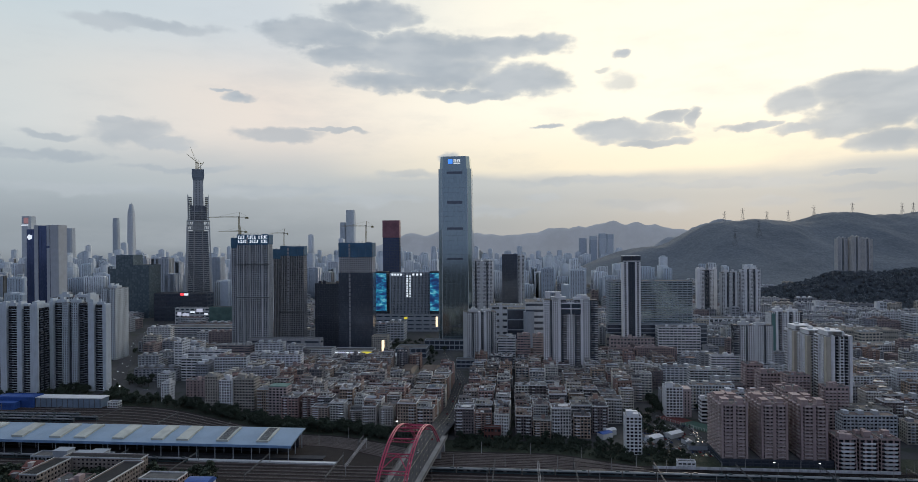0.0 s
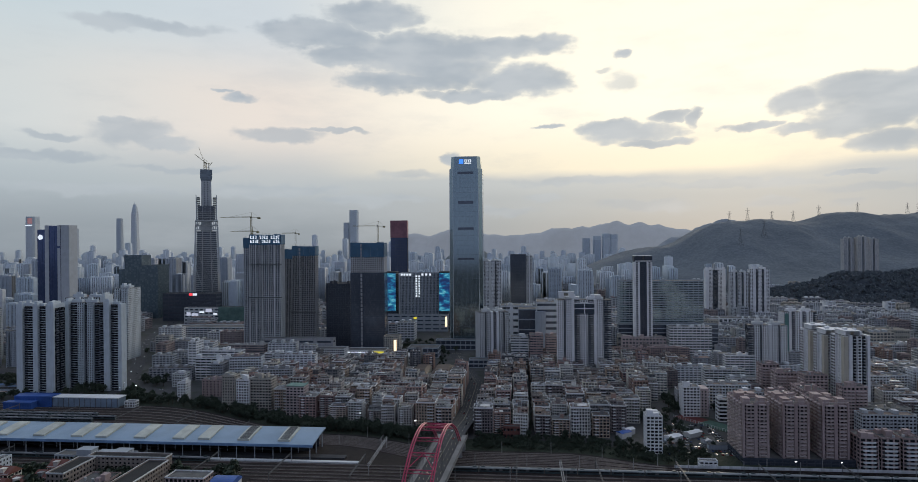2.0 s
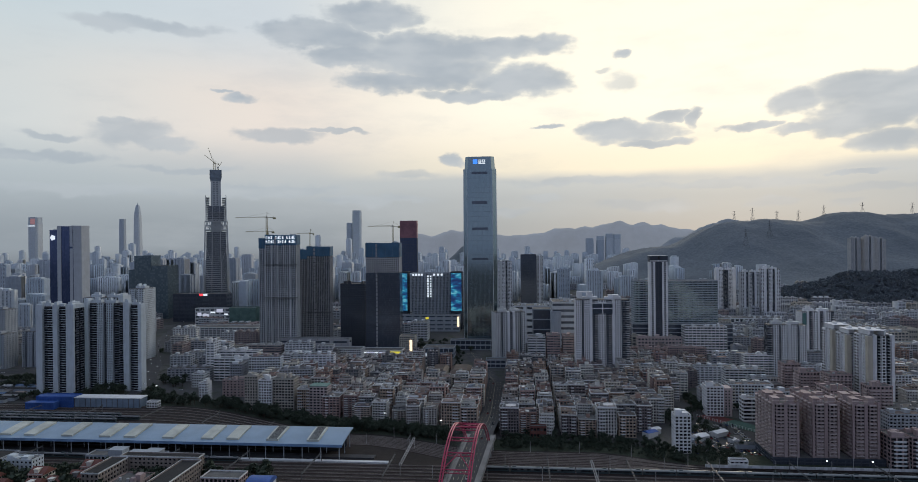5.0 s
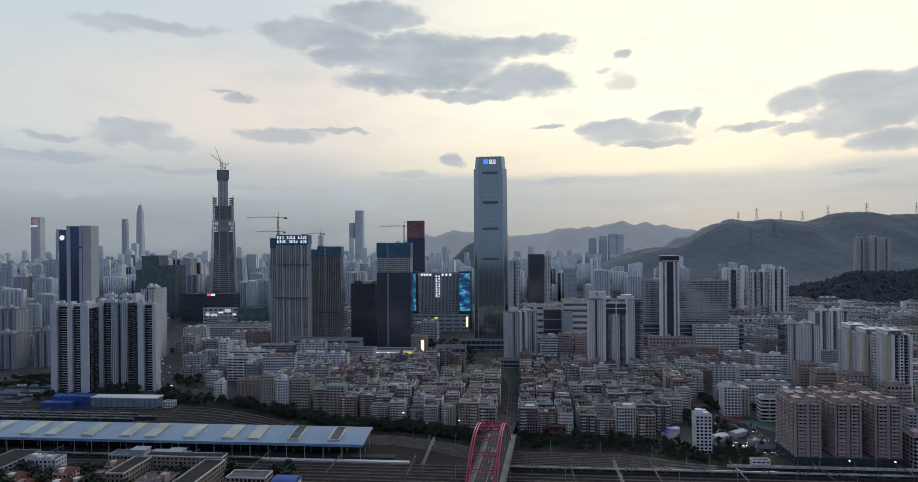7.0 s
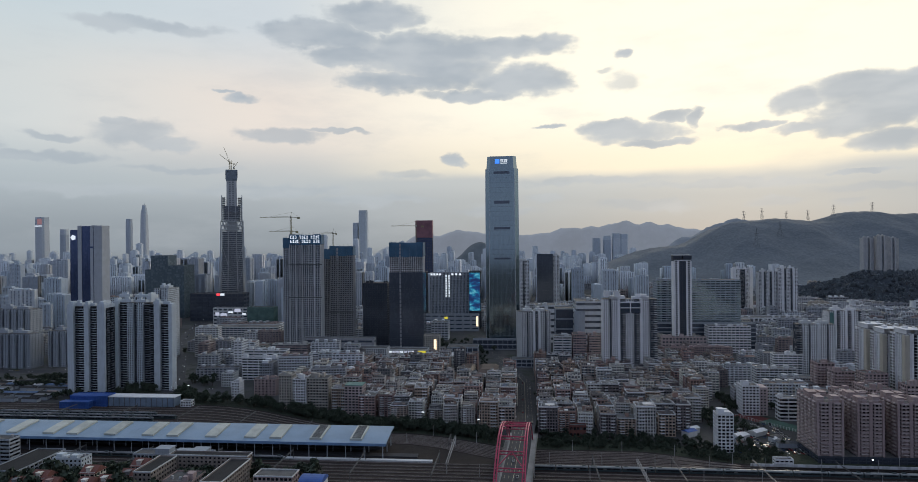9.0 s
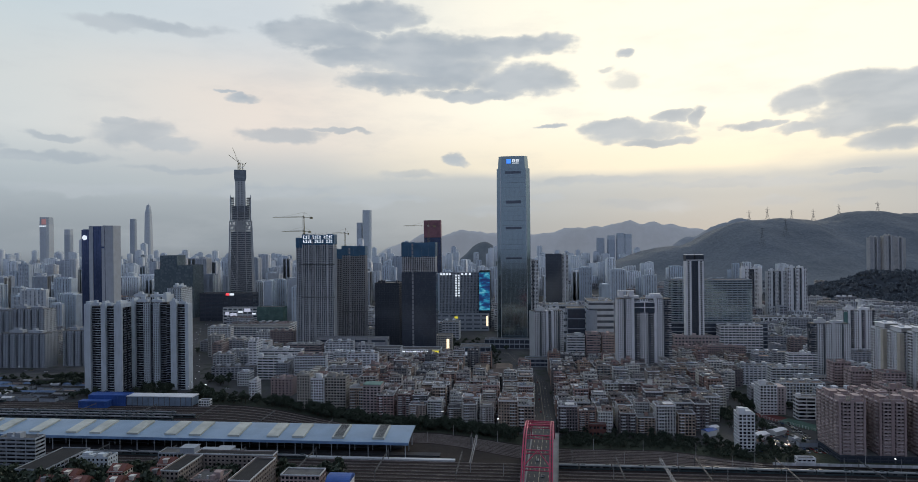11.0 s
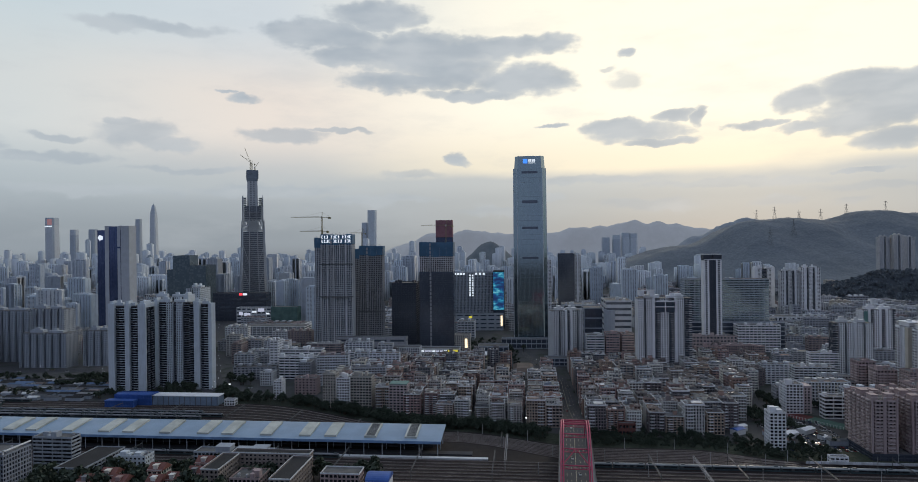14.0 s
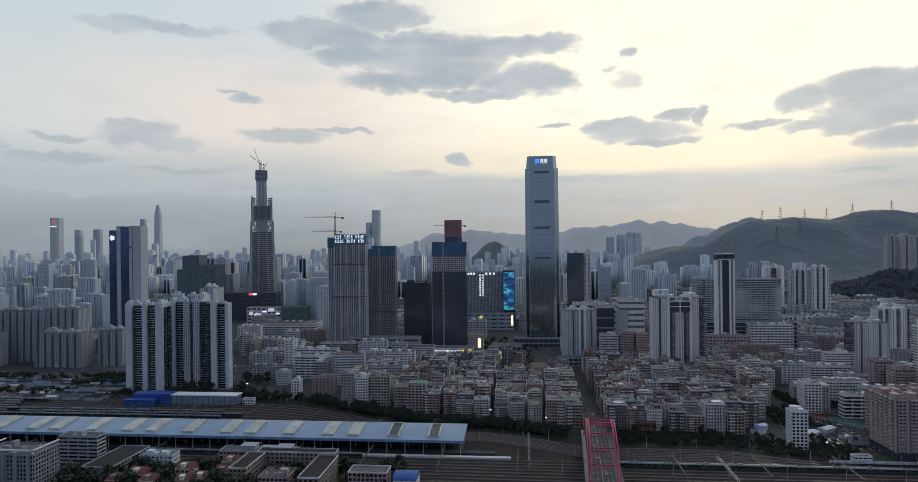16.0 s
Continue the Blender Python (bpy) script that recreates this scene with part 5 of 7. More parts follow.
part("corner_drum", Geo().beam((-14, -26, 0), (-14, -26, 70), 9, 9, 16), GREY, mw, "rounded grey corner of the wing")
for x, w, h, m in ((-17.5, 25, 44, PALE), (6.5, 19, 47, BROWN), (28, 17, 46, BROWN)):
    building("street_block", x, 900, w, 22, h, "brown and white banded apartment block beside the mall", "apartment block", "mall street blocks", m, MIDPANES, 3.6, 1.9, 12 if m is PALE else 4.5, 0.6)
building("arcade_block", 172, 985, 66, 12, 31, "long beige block with a row of upper windows", "building", walls=PINKPALE, storey=5, band=2.6, pitch=5, pier=2)
for x, w, d, h in ((146, 34, 12, 25), (187, 38, 10, 28), (160, 30, 12, 22), (205, 36, 12, 26)):
    building("brown_terrace", x, 940 - (h - 20) * 3, w, d, h, "brown walk-up terrace with grey roofs", "apartment block", "brown terraces", BROWN, MIDPANES, 3.0, 1.2, 3.0, 1.0)
strip_tower(428, 1487, 14, 110, [(7, "w"), (9, "g"), (12, "d"), (9, "g"), (7, "w")], "white residential tower at the foot of the hill", rt2)
strip_tower(466, 1442, 16, 107, [(7, "g"), (4, "w"), (5, "d"), (8, "g"), (5, "d"), (4, "w"), (7, "g")], "pale residential tower at the foot of the hill", rt2, PALE)
strip_tower(508, 1440, 16, 114, [(7, "g"), (5, "w"), (5, "d"), (8, "g"), (5, "d"), (4, "w"), (7, "g")], "tall white residential tower at the foot of the hill", rt2)
dt = building("dark_tower", -20, 1466, 36, 34, 148, "dark brown glass office tower", "office tower", walls=DARKWALL, glass=DARKGLASS, hut=False, band=0.7, storey=3.6, pitch=4, pier=0.5)
strip_tower(6, 1470, 34, 145, [(6, "g"), (3, "w"), (6, "g")], "narrow white tower against the dark one", rt2, PALE)

# brown blocks and podium by the railway wall
bp = building("podium", 204, 524, 86, 42, 5.2, "dark two-storey shop podium under the brown blocks", "shops", walls=DARKWALL, glass=DARKGLASS, storey=3.1, band=0.7, pitch=6, pier=0.7, hut=False)
for x, y in ((172.5, 528), (203.5, 528), (234, 528)):
    b = building("brown_apartment_block", x, y, 20, 38, 48, "brown-pink tiled apartment block with white balconies", "apartment block", "brown apartment blocks", BROWN, PANES, 2.9, 0.7, 3.6, 1.0, proud=1.2)
    for s in (-1, 1):
        for i in range(15):
            z = 7.0 + i * 2.9
            part("balcony", Geo().box(s * 4.9 - 2.9, s * 4.9 + 2.9, -20.6, -18.9, z, z + 1.0), PINKPALE, b)
    side = Geo()
    for i in range(15):
        z = 7.0 + i * 2.9
        for k in range(5):
            side.box(-11.5, -9.9, -17 + k * 7.2, -12.6 + k * 7.2, z, z + 1.1)
    part("gable_pier", Geo().box(-10.3, -8.6, -19.6, -18.6, 0, 51).box(8.6, 10.3, -19.6, -18.6, 0, 51).box(-1.3, 1.3, -19.6, -18.8, 0, 50), BROWN, b, "brown vertical pier")
    for rx, ry, rw, rd, rh in ((-6, -12, 5, 8, 4.2), (5.5, -13, 5, 7, 5.0), (-5.5, 4, 6, 9, 4.6), (5, 8, 5, 8, 3.6)):
        part("penthouse", Geo().box(rx - rw / 2, rx + rw / 2, ry - rd / 2, ry + rd / 2, 48, 48 + rh).box(rx - rw / 2 - 0.4, rx + rw / 2 + 0.4, ry - rd / 2 - 0.4, ry + rd / 2 + 0.4, 48 + rh, 48.3 + rh), BROWN, b)
    for ry in (-18.6, -7, 1, 13):
        part("pergola", Geo().box(-9.4, 9.4, ry, ry + 0.4, 50.6, 51).box(-9.4, -9, ry, ry + 0.4, 48, 50.6).box(9, 9.4, ry, ry + 0.4, 48, 50.6), PINKPALE, b)
    tagged(part("side_balcony", side, PINKPALE, b), "", "", "", "stuff")
for x in (255, 271, 287):
    b = building("small_apartment_block", x, 520, 14, 20, 25, "brown apartment block with white balconies", "apartment block", "small apartment blocks", BROWN, PANES, 3.1, 1.0, 4.5, 1.2)
    for i in range(7):
        part("balcony", Geo().box(-4.6, 4.6, -11.3, -9.9, 2.6 + 3.1 * i, 3.8 + 3.1 * i), PALE, b)
building("white_block", 96.3, 546, 13.5, 13, 32, "slim white ten-storey block by the railway", "apartment block", walls=WHITE, pitch=3.5, pier=0.9, band=1.0, proud=0.7)
building("courtyard_block", 326, 623, 40, 20, 22, "beige school building with rows of windows", "school", walls=BEIGE, band=1.5)
for x, y, w, d, h in ((191, 588, 17, 26, 38), (222, 594, 18, 26, 40), (252, 604, 20, 30, 42), (258, 722, 18, 18, 43), (263, 692, 20, 18, 40), (279, 662, 22, 18, 44), (300, 630, 22, 14, 40)):
    b = building("brown_rear_block", x, y, w, d, h, "brown-pink tiled apartment block with stacked balconies", "apartment block", "brown apartment blocks", BROWN, PANES, 3.0, 1.1, 3.4, 1.4)
    g = Geo()
    for i in range(1, int(h / 3)):
        g.box(-w / 2 + 1, -0.8, -d / 2 - 1.3, -d / 2 + 0.1, i * 3 - 0.3, i * 3 + 0.8).box(0.8, w / 2 - 1, -d / 2 - 1.3, -d / 2 + 0.1, i * 3 - 0.3, i * 3 + 0.8)
        for k in range(int(d / 8)):
            g.box(-w / 2 - 1.3, -w / 2 + 0.1, -d / 2 + 2 + k * 8, -d / 2 + 7 + k * 8, i * 3 - 0.3, i * 3 + 0.8)
    tagged(part("balcony", g, PINKPALE, b), "", "", "", "stuff")
sb = building("white_balcony_block", 158, 664, 17, 18, 30, "white ten-storey block with a pink stair strip", "apartment block", walls=WHITE, pitch=3.5, pier=1.0, band=1.2, proud=0.7)
part("pink_wing", Geo().box(8.7, 17, -8, 8, 0, 29), PINKPALE, sb, "pink rendered stair wing")
tagged(part("wing_window", (lambda g: [g.box(10.2 + 3.2 * k, 11.6 + 3.2 * k, -8.3, -7.9, 3 * i + 1, 3 * i + 2.4) for i in range(9) for k in range(2)] and g)(Geo()), PANES, sb), "", "", "", "stuff")
sc = building("school_block", 197, 648, 34, 12, 22, "white school block with open galleries", "school", walls=WHITE, storey=3.6, band=1.5, pitch=8, pier=0.6)
building("white_slab", 262, 824, 40, 12, 34, "white slab apartment block with long balconies", "apartment block", walls=WHITE, band=1.4, pitch=6, pier=0.6)
building("white_slab", 224, 770, 46, 14, 27, "white slab apartment block with a roof terrace", "apartment block", walls=PALE, band=1.4, pitch=5, pier=0.7)
building("clinic", 253, 1029, 65, 24, 42, "white block with wide window bands", "clinic", walls=WHITE, storey=4, band=1.9, pitch=6, pier=1.0)
building("long_arcade_block", 177, 1040, 72, 14, 24, "beige block with an arcade front", "building", walls=BEIGE, storey=5, pitch=5)
building("market_hall", 441, 1319, 150, 40, 20, "long white low market hall", "hall", walls=WHITE, storey=10, band=4, pitch=9, pier=3)
building("long_yellow_hall", 572, 1126, 126, 40, 25, "long yellow and white low hall", "hall", walls=BEIGE, storey=8, band=5)
building("blue_hall", 548, 1009, 100, 30, 19, "long white and blue low building", "building", walls=PALE, storey=3.5)
building("parking_deck", -598, 1127, 140, 40, 24, "pale multi-storey car park with open decks", "car park", walls=PALE, glass=DARKGLASS, storey=4, band=1.6, pitch=8, pier=0.8, hut=False)
building("shop_podium", -352, 925, 110, 14, 36, "grey blank podium under construction", "podium", walls=CONCRETE, glass=DARKGLASS, storey=12, band=9, pitch=30, pier=6, hut=False)
wh = building("white_roofed_hall", -186, 922, 42, 26, 11, "low hall with a white roof and sign boards", "shops", walls=PALE, hut=False, storey=5.5, band=2.5)
part("black_sign", Geo().box(-18, 2, -14.2, -13.4, 6.5, 10.5), DARKGLASS, wh, "black sign board")
part("yellow_sign", Geo().box(12, 17, -14.2, -13.4, 5, 10.5), SIGNYELLOW, wh)
part("roof_cover", Geo().box(-20.6, 20.6, -12.6, 12.6, 11.1, 12.3), WHITE, wh)
bs = building("sign_hall", -246, 920, 60, 24, 20, "low hall with a lit yellow and white sign band", "shops", walls=PALE, hut=False, storey=6, band=3)
for i in range(7):
    part("sign_panel", Geo().box(-28 + i * 5.8, -23.2 + i * 5.8, -13, -12.4, 16.4, 18.4), SIGNSOFT if i % 3 else SIGNWHITE, bs, "lit white sign panel")
part("yellow_sign", Geo().box(13, 28, -13.2, -12.4, 11, 19), SIGNYELLOW, bs)
gd = building("gilded_block", -215, 960, 24, 20, 35, "small block with a warm lit front", "shops", walls=BEIGE, hut=False)
part("lit_shop_sign", Geo().box(4, 8, -11, -10.4, 12, 30), WARMLAMP, gd)
for x, y, n, h in ((-935, 898, 7, 80), (-870, 905, 5, 82), (-835, 856, 6, 51), (-762, 872, 3, 53), (-965, 850, 5, 52), (-1040, 900, 6, 78)):
    strip_tower(x, y, 26, h, [(3.5, "g")] + [(4, "d"), (8, "g")] * n, "taupe residential slab tower with flat roof", rt2, TAUPE)

# ---- near houses this side of the tracks ----
nb = building("near_tower_block", -508, 392, 44, 26, 34, "grey-blue tiled apartment tower with a white roof frame", "apartment block", walls=SLATE, band=0.9, pier=0.9, pitch=2.6, proud=0.7)
for i in range(5):
    part("bay_strip", Geo().box(-21 + i * 9.6, -18.6 + i * 9.6, -14.2, -12.9, 0, 34.5), SLATE, nb, "projecting grey-blue bay")
part("roof_frame", Geo().box(-22, 22, -13, -12.2, 37, 37.9).box(-22, -21.2, -13, 13, 37, 37.9).box(21.2, 22, -13, 13, 37, 37.9).box(-22, -21.2, -13, -12.2, 34, 37).box(21.2, 22, -13, -12.2, 34, 37), WHITE, nb, "white roof frame")
building("white_gallery_block", -500, 456, 34, 11, 27, "white block with open galleries", "apartment block", walls=GREY, band=1.4, pitch=8, pier=0.5)
fw = building("flat_roofed_workshop", -462, 425, 24, 50, 14, "dark flat-roofed long workshop", "workshop", walls=GREY, band=1.2, pitch=4, hut=False)
part("edge_wall", parapet(Geo(), -12.2, 12.2, -25.2, 25.2, 14.2, 0.9, 0.3), GREY, fw)
part("felt_cover", Geo().box(-11.6, 11.6, -24.6, 24.6, 14.15, 14.4), DARKROOF, fw, "black felt roof cover")
building("white_grid_block", -422, 440, 24, 12, 19, "white block with a grid of dark windows", "apartment block", walls=GREYWHITE, band=1.6, pitch=3.4, pier=1.6)
for x, y, w, h in ((-418, 405, 11, 17), (-405, 398, 10, 15), (-388, 416, 11, 17.5), (-380, 400, 10, 15), (-361, 434, 11, 17), (-358, 415, 10, 16), (-371, 408, 10, 14), (-432, 400, 10, 14)):
    b = building("red_roofed_house", x, y, w, 13, h, "pinkish house with a red tiled roof", "house", "red-roofed houses", HOUSE, PANES, hut=False)
    part("gabled_roof", Geo().extrude([(-7.2, h + 0.2), (7.2, h + 0.2), (0, h + 4.6)], -w / 2 - 0.6, w / 2 + 0.6), REDTILE, b, "red tiled gabled roof")
    part("dormer", Geo().box(-1.6, 1.6, -5.5, -2, h + 1.2, h + 3.9).box(-2, 2, -5.9, -1.6, h + 3.9, h + 4.2), HOUSE, b)
    part("terrace_wall", Geo().box(-w / 2, w / 2, -8.4, -6.6, 0, h - 3), HOUSE, b)
for name, x, y, w, d, h in (("u_shaped_block", -314, 449, 62, 9, 20.5), ("beige_block", -288, 402, 15, 46, 19), ("beige_block", -345, 414, 13, 34, 20)):
    b = building(name, x, y, w, d, h, "beige flat-roofed block with a white parapet", "apartment block", "beige blocks", DUSKBROWN, PANES, 3.1, 1.5, 3.4, 1.5, hut=False, proud=0.5)
    part("coping", parapet(Geo(), -w / 2 - 0.3, w / 2 + 0.3, -d / 2 - 0.3, d / 2 + 0.3, h + 0.4, 0.9, 0.4), PALE, b, "white parapet coping")
    part("roof_cover", Geo().box(-w / 2 + 1, w / 2 - 1, -d / 2 + 1, d / 2 - 1, h + 0.2, h + 0.4), DARKROOF, b, "dark felt roof")
lo = building("brown_block", -318, 412, 22, 20, 15, "brown weathered block between beige wings", "apartment block", walls=BROWN)
gr = building("grey_roofed_block", -352, 462, 62, 13, 16, "grey flat-roofed block with white stair heads", "building", walls=GREY, hut=False)
for a, z in ((-8, 4.0), (22, 3.4), (8, 2)):
    part("stair_head", Geo().box(a - 6, a + 6, -4, 5, 16, 16 + z).box(a - 6.4, a + 6.4, -4.4, 5.4, 16 + z, 16.4 + z), GREY, gr, "pale stair head")
bw = building("brown_workshop", -249, 414, 28, 14, 19.5, "brown flat-roofed workshop near the railway", "workshop", walls=BROWN, hut=False)
part("coping", parapet(Geo(), -14.2, 14.2, -7.2, 7.2, 19.8, 0.8, 0.6), PALE, bw)
ba = thing("blue_vault_shed", -222, 420, 0, "white shed with a rounded blue roof", "shed")
part("wall", Geo().box(-8, 8, -8, 8, 0, 16), PALE, ba)
part("vault", Geo().extrude([(8.4 * math.cos(i * math.pi / 10), 16 + 3.5 * math.sin(i * math.pi / 10)) for i in range(11)], -8.4, 8.4), BLUESHEET, ba)
ds = thing("depot_shed", -502, 668, 0, "pale grey-blue train depot with a white roof", "depot")
part("wall", Geo().box(-39, 39, -7, 7, 0, 10), plain("grey_blue_sheet", (0.26, 0.34, 0.44), 0.6), ds)
part("roof", Geo().box(-39.6, 39.6, -7.6, 7.6, 10, 10.9), WHITE, ds, "white roof edge")
for i in range(13):
    part("pilaster", Geo().box(-39 + i * 6.4, -38.4 + i * 6.4, -7.3, -6.9, 0, 10), GALV, ds)
bs2 = building("blue_depot", -563, 658, 44, 16, 11, "bright blue sheet metal depot", "depot", walls=BLUESHEET, glass=BLUESHEET, storey=6, band=3, hut=False)
part("roof_sheet", Geo().extrude([(-8.4, 11.2), (8.4, 11.2), (0, 13)], -22.4, 22.4), BLUESHEET, bs2)
an = building("blue_annex", -573, 648, 34, 9, 6, "low bright blue annex beside the depot", "depot", walls=BLUESHEET, glass=BLUESHEET, storey=6, band=3, hut=False)
part("roof_sheet", Geo().box(-17.4, 17.4, -5, 5, 7.2, 7.5), BLUESHEET, an)
building("white_hut", -450, 662, 12, 8, 6, "small white railway hut", "hut", walls=WHITE, hut=False)
pw = thing("boundary_wall", 0, 0, 0, "pale concrete wall along the railway", "wall")
for i in range(62):
    part("wall_panel", Geo().box(105 + i * 3.0, 107.9 + i * 3.0, 513.6, 513.9, 0, 2.8), PALE, pw)
gh = building("gate_house", 132, 516, 14, 6, 5, "small white gate house by the railway wall", "hut", walls=WHITE, hut=False)

LOW_ONLY = [(-370, -110, 1050, 1300), (60, 600, 1040, 1500), (-180, 150, 1130, 1500), (-500, -320, 1060, 1350), (-990, -620, 1150, 1490)]


# ---- dark mall with lit signs near the unfinished skyscraper ----
dm = building("dark_mall", -782, 1400, 130, 30, 64, "dark low mall with a red and white sign", "shopping centre", walls=DARKWALL, glass=DARKGLASS, storey=9, band=4, pitch=14, pier=2, hut=False)
part("red_sign", Geo().box(0, 8, -16, -15.2, 60, 65), SIGNRED, dm)
part("white_sign", Geo().box(9, 19, -16, -15.2, 60, 65), SIGNWHITE, dm)
lm = building("lit_shops", -716, 1330, 80, 20, 38, "low shops with lit white billboards", "shops", walls=PALE, glass=DARKGLASS, storey=8, band=4, pitch=12, pier=3, hut=False)
for x, w, z in ((-34, 9, 22), (-22, 14, 20), (-4, 10, 28), (10, 14, 30), (28, 8, 24)):
    part("billboard", Geo().box(x, x + w, -11, -10.3, z, z + (3.2 if x % 4 == 0 else 7)), SIGNWHITE if x % 4 == 0 else SIGNSOFT, lm, "lit white billboard")
building("green_roofed_hall", -645, 1325, 60, 24, 40, "hall wrapped in green safety net", "hall", walls=GREENNET, glass=GREENNET, storey=10, band=3, hut=False)

court = thing("sports_court", 168, 642, 0, "red and green sports court", "sports court", "", -52)
part("red_surface", Geo().box(-34, -6, -10, 10, 0.1, 0.25), plain("red_court", (0.17, 0.05, 0.045), 0.9), court)
part("green_surface", Geo().box(-6, 32, -10, 10, 0.1, 0.25), plain("green_court", (0.08, 0.15, 0.12), 0.9), court)
fence = Geo()
for i in range(23):
    fence.box(-34 + i * 3, -33.7 + i * 3, -10.6, -10.3, 0, 2.6)
part("fence", fence.box(-34, 32, -10.5, -10.4, 2.5, 2.6), PALE, court, "white fence posts")
take(168, 640, 56, 56)
for x, y, w, d, h, m in ((121, 585, 14, 9, 4.5, WHITE), (142, 600, 16, 8, 4, WHITE), (78, 592, 12, 8, 5, BLUESHEET), (84, 602, 10, 7, 5, WHITE), (150, 582, 10, 7, 4, ROOF)):
    hut = thing("storage_shed", x, y, 0, "low metal shed beside the car park", "shed", "car park sheds", 35)
    part("wall", Geo().box(-w / 2, w / 2, -d / 2, d / 2, 0, h), PALE, hut)
    part("roof", Geo().extrude([(-d / 2 - 0.4, h), (d / 2 + 0.4, h), (0, h + 1.3)], -w / 2 - 0.4, w / 2 + 0.4), m, hut)
take(-134, 800, 64, 90)
for x, y, w, d in ((-150, 846, 20, 56), (-121, 846, 26, 56)):
    mk = thing("brown_roofed_market", x, y, 0, "long low market hall with a brown sheet roof", "market", "brown market halls")
    part("wall", Geo().box(-w / 2, w / 2, -d / 2, d / 2, 0, 8), BEIGE, mk)
    part("roof", Geo().prism([(-w / 2 - 0.6, -d / 2 - 0.6), (w / 2 + 0.6, -d / 2 - 0.6), (w / 2 + 0.6, d / 2 + 0.6), (-w / 2 - 0.6, d / 2 + 0.6)], 8, 12, 0.62), plain("brown_sheet", (0.13, 0.10, 0.085), 0.7), mk, "brown hipped roof")
    take(x, y, w + 2, d + 2)
building("brick_shed", -25, 578, 15, 7, 11, "low red-brown brick house by the bank", "house", walls=REDTILE, glass=PANES, storey=5, band=3, hut=False)
building("tower_podium", -107, 1046, 100, 14, 16, "dark glass podium of the skyscraper", "podium", walls=GREY, glass=DARKGLASS, storey=8, band=2, pitch=8, pier=0.8, hut=False)
building("plaza_hall", -168, 972, 48, 34, 15, "low louvred hall with a dark flat roof", "hall", walls=GREY, glass=DARKGLASS, storey=7, band=2, pitch=8, pier=1, hut=False)
building("plaza_pavilion", -240, 1040, 50, 22, 12, "low white pavilion among trees", "hall", walls=PALE, glass=DARKGLASS, storey=6, band=2, pitch=7, pier=1, hut=False)
building("tower_block_podium", -62, 900, 56, 18, 11, "dark low podium at the foot of the pale tower", "podium", walls=GREY, glass=DARKGLASS, storey=5.5, band=1.8, pitch=7, pier=0.8, hut=False)
building("corner_shops", -60, 1015, 40, 24, 20, "white corner shops with window bands", "shops", walls=WHITE, glass=PANES, storey=4, band=1.6, pitch=5)

# ---- blocks west of the village ----
wb = building("brown_block", -380.8, 716, 26.7, 16, 19.1, "dark brown tiled walk-up block with small windows", "apartment block", walls=BROWN, pitch=4.2, pier=2.4, band=1.7)
wb = building("cream_block", -332.9, 657, 14.5, 14, 37.2, "cream tower house with balcony rows", "apartment block", walls=BEIGE, pitch=3.2, pier=1.2, band=1.3)
wb = building("white_block", -317.6, 658, 14.5, 14, 32.7, "white tower house with window rows", "apartment block", walls=WHITE, pitch=3.0, pier=1.0, band=1.2)
wb = building("cream_block", -298.0, 660, 23.6, 16, 33.7, "cream tower house with balcony stacks", "apartment block", walls=BEIGE, pitch=3.4, pier=1.0, band=1.3)
wb = building("pink_block", -252.9, 642, 19.5, 15, 29.5, "pinkish house with a pale green roof", "apartment block", walls=PINKPALE, pitch=3.6, pier=1.4, band=1.3, hut=False)
part("green_roof", Geo().box(-9.6, 9.6, -7.8, 7.8, 30.7, 31.5), plain("pale_green_sheet", (0.20, 0.33, 0.29), 0.7), wb, "pale green sheet roof")
wb = building("white_school", -435.2, 830, 75.3, 14, 33.6, "long white school block with galleries", "school", walls=WHITE, storey=3.6, band=1.7, pitch=9, pier=0.6)
wb = building("white_school", -420.9, 800, 52.4, 10, 28.9, "white school wing with window bands", "school", walls=WHITE, storey=3.6, band=1.7, pitch=7, pier=0.8)
wb = building("white_school", -463.0, 822, 11.7, 20, 46.9, "white stair tower of the school", "school", walls=WHITE, storey=3.6, band=2.0, pitch=7, pier=2)
wb = building("grey_gallery_block", -408.9, 872, 52.2, 14, 34.9, "grey-blue block with long galleries", "apartment block", walls=MIXED, storey=3.4, band=1.6, pitch=9, pier=0.6)
wb = building("white_gallery_block", -351.2, 838, 33.9, 12, 28.8, "white block with long balcony bands", "apartment block", walls=WHITE, storey=3.2, band=1.5, pitch=8, pier=0.5)
wb = building("dark_red_block", -275.9, 770, 25.5, 22, 24.6, "dark red-brown walk-up block", "apartment block", walls=BROWN, pitch=3.2, pier=1.2, band=1.3)
wb = building("white_tower_house", -288.1, 752, 8.8, 14, 24.5, "slim white tower house", "apartment block", walls=WHITE, pitch=3.2, pier=1.2, band=1.3)
wb = building("white_tower_house", -404.9, 690, 9.9, 12, 21.2, "slim white tower house", "apartment block", walls=WHITE, pitch=3.2, pier=1.2, band=1.3)
wb = building("pale_block", -448.6, 760, 15.5, 16, 16.1, "pale flat-roofed block with window rows", "apartment block", walls=PALE, pitch=3.4, pier=1.2, band=1.4)
wb = building("market_pavilion", -297.4, 900, 49.1, 24, 24.9, "low hall with a pale curved roof", "hall", walls=PALE, hut=False)

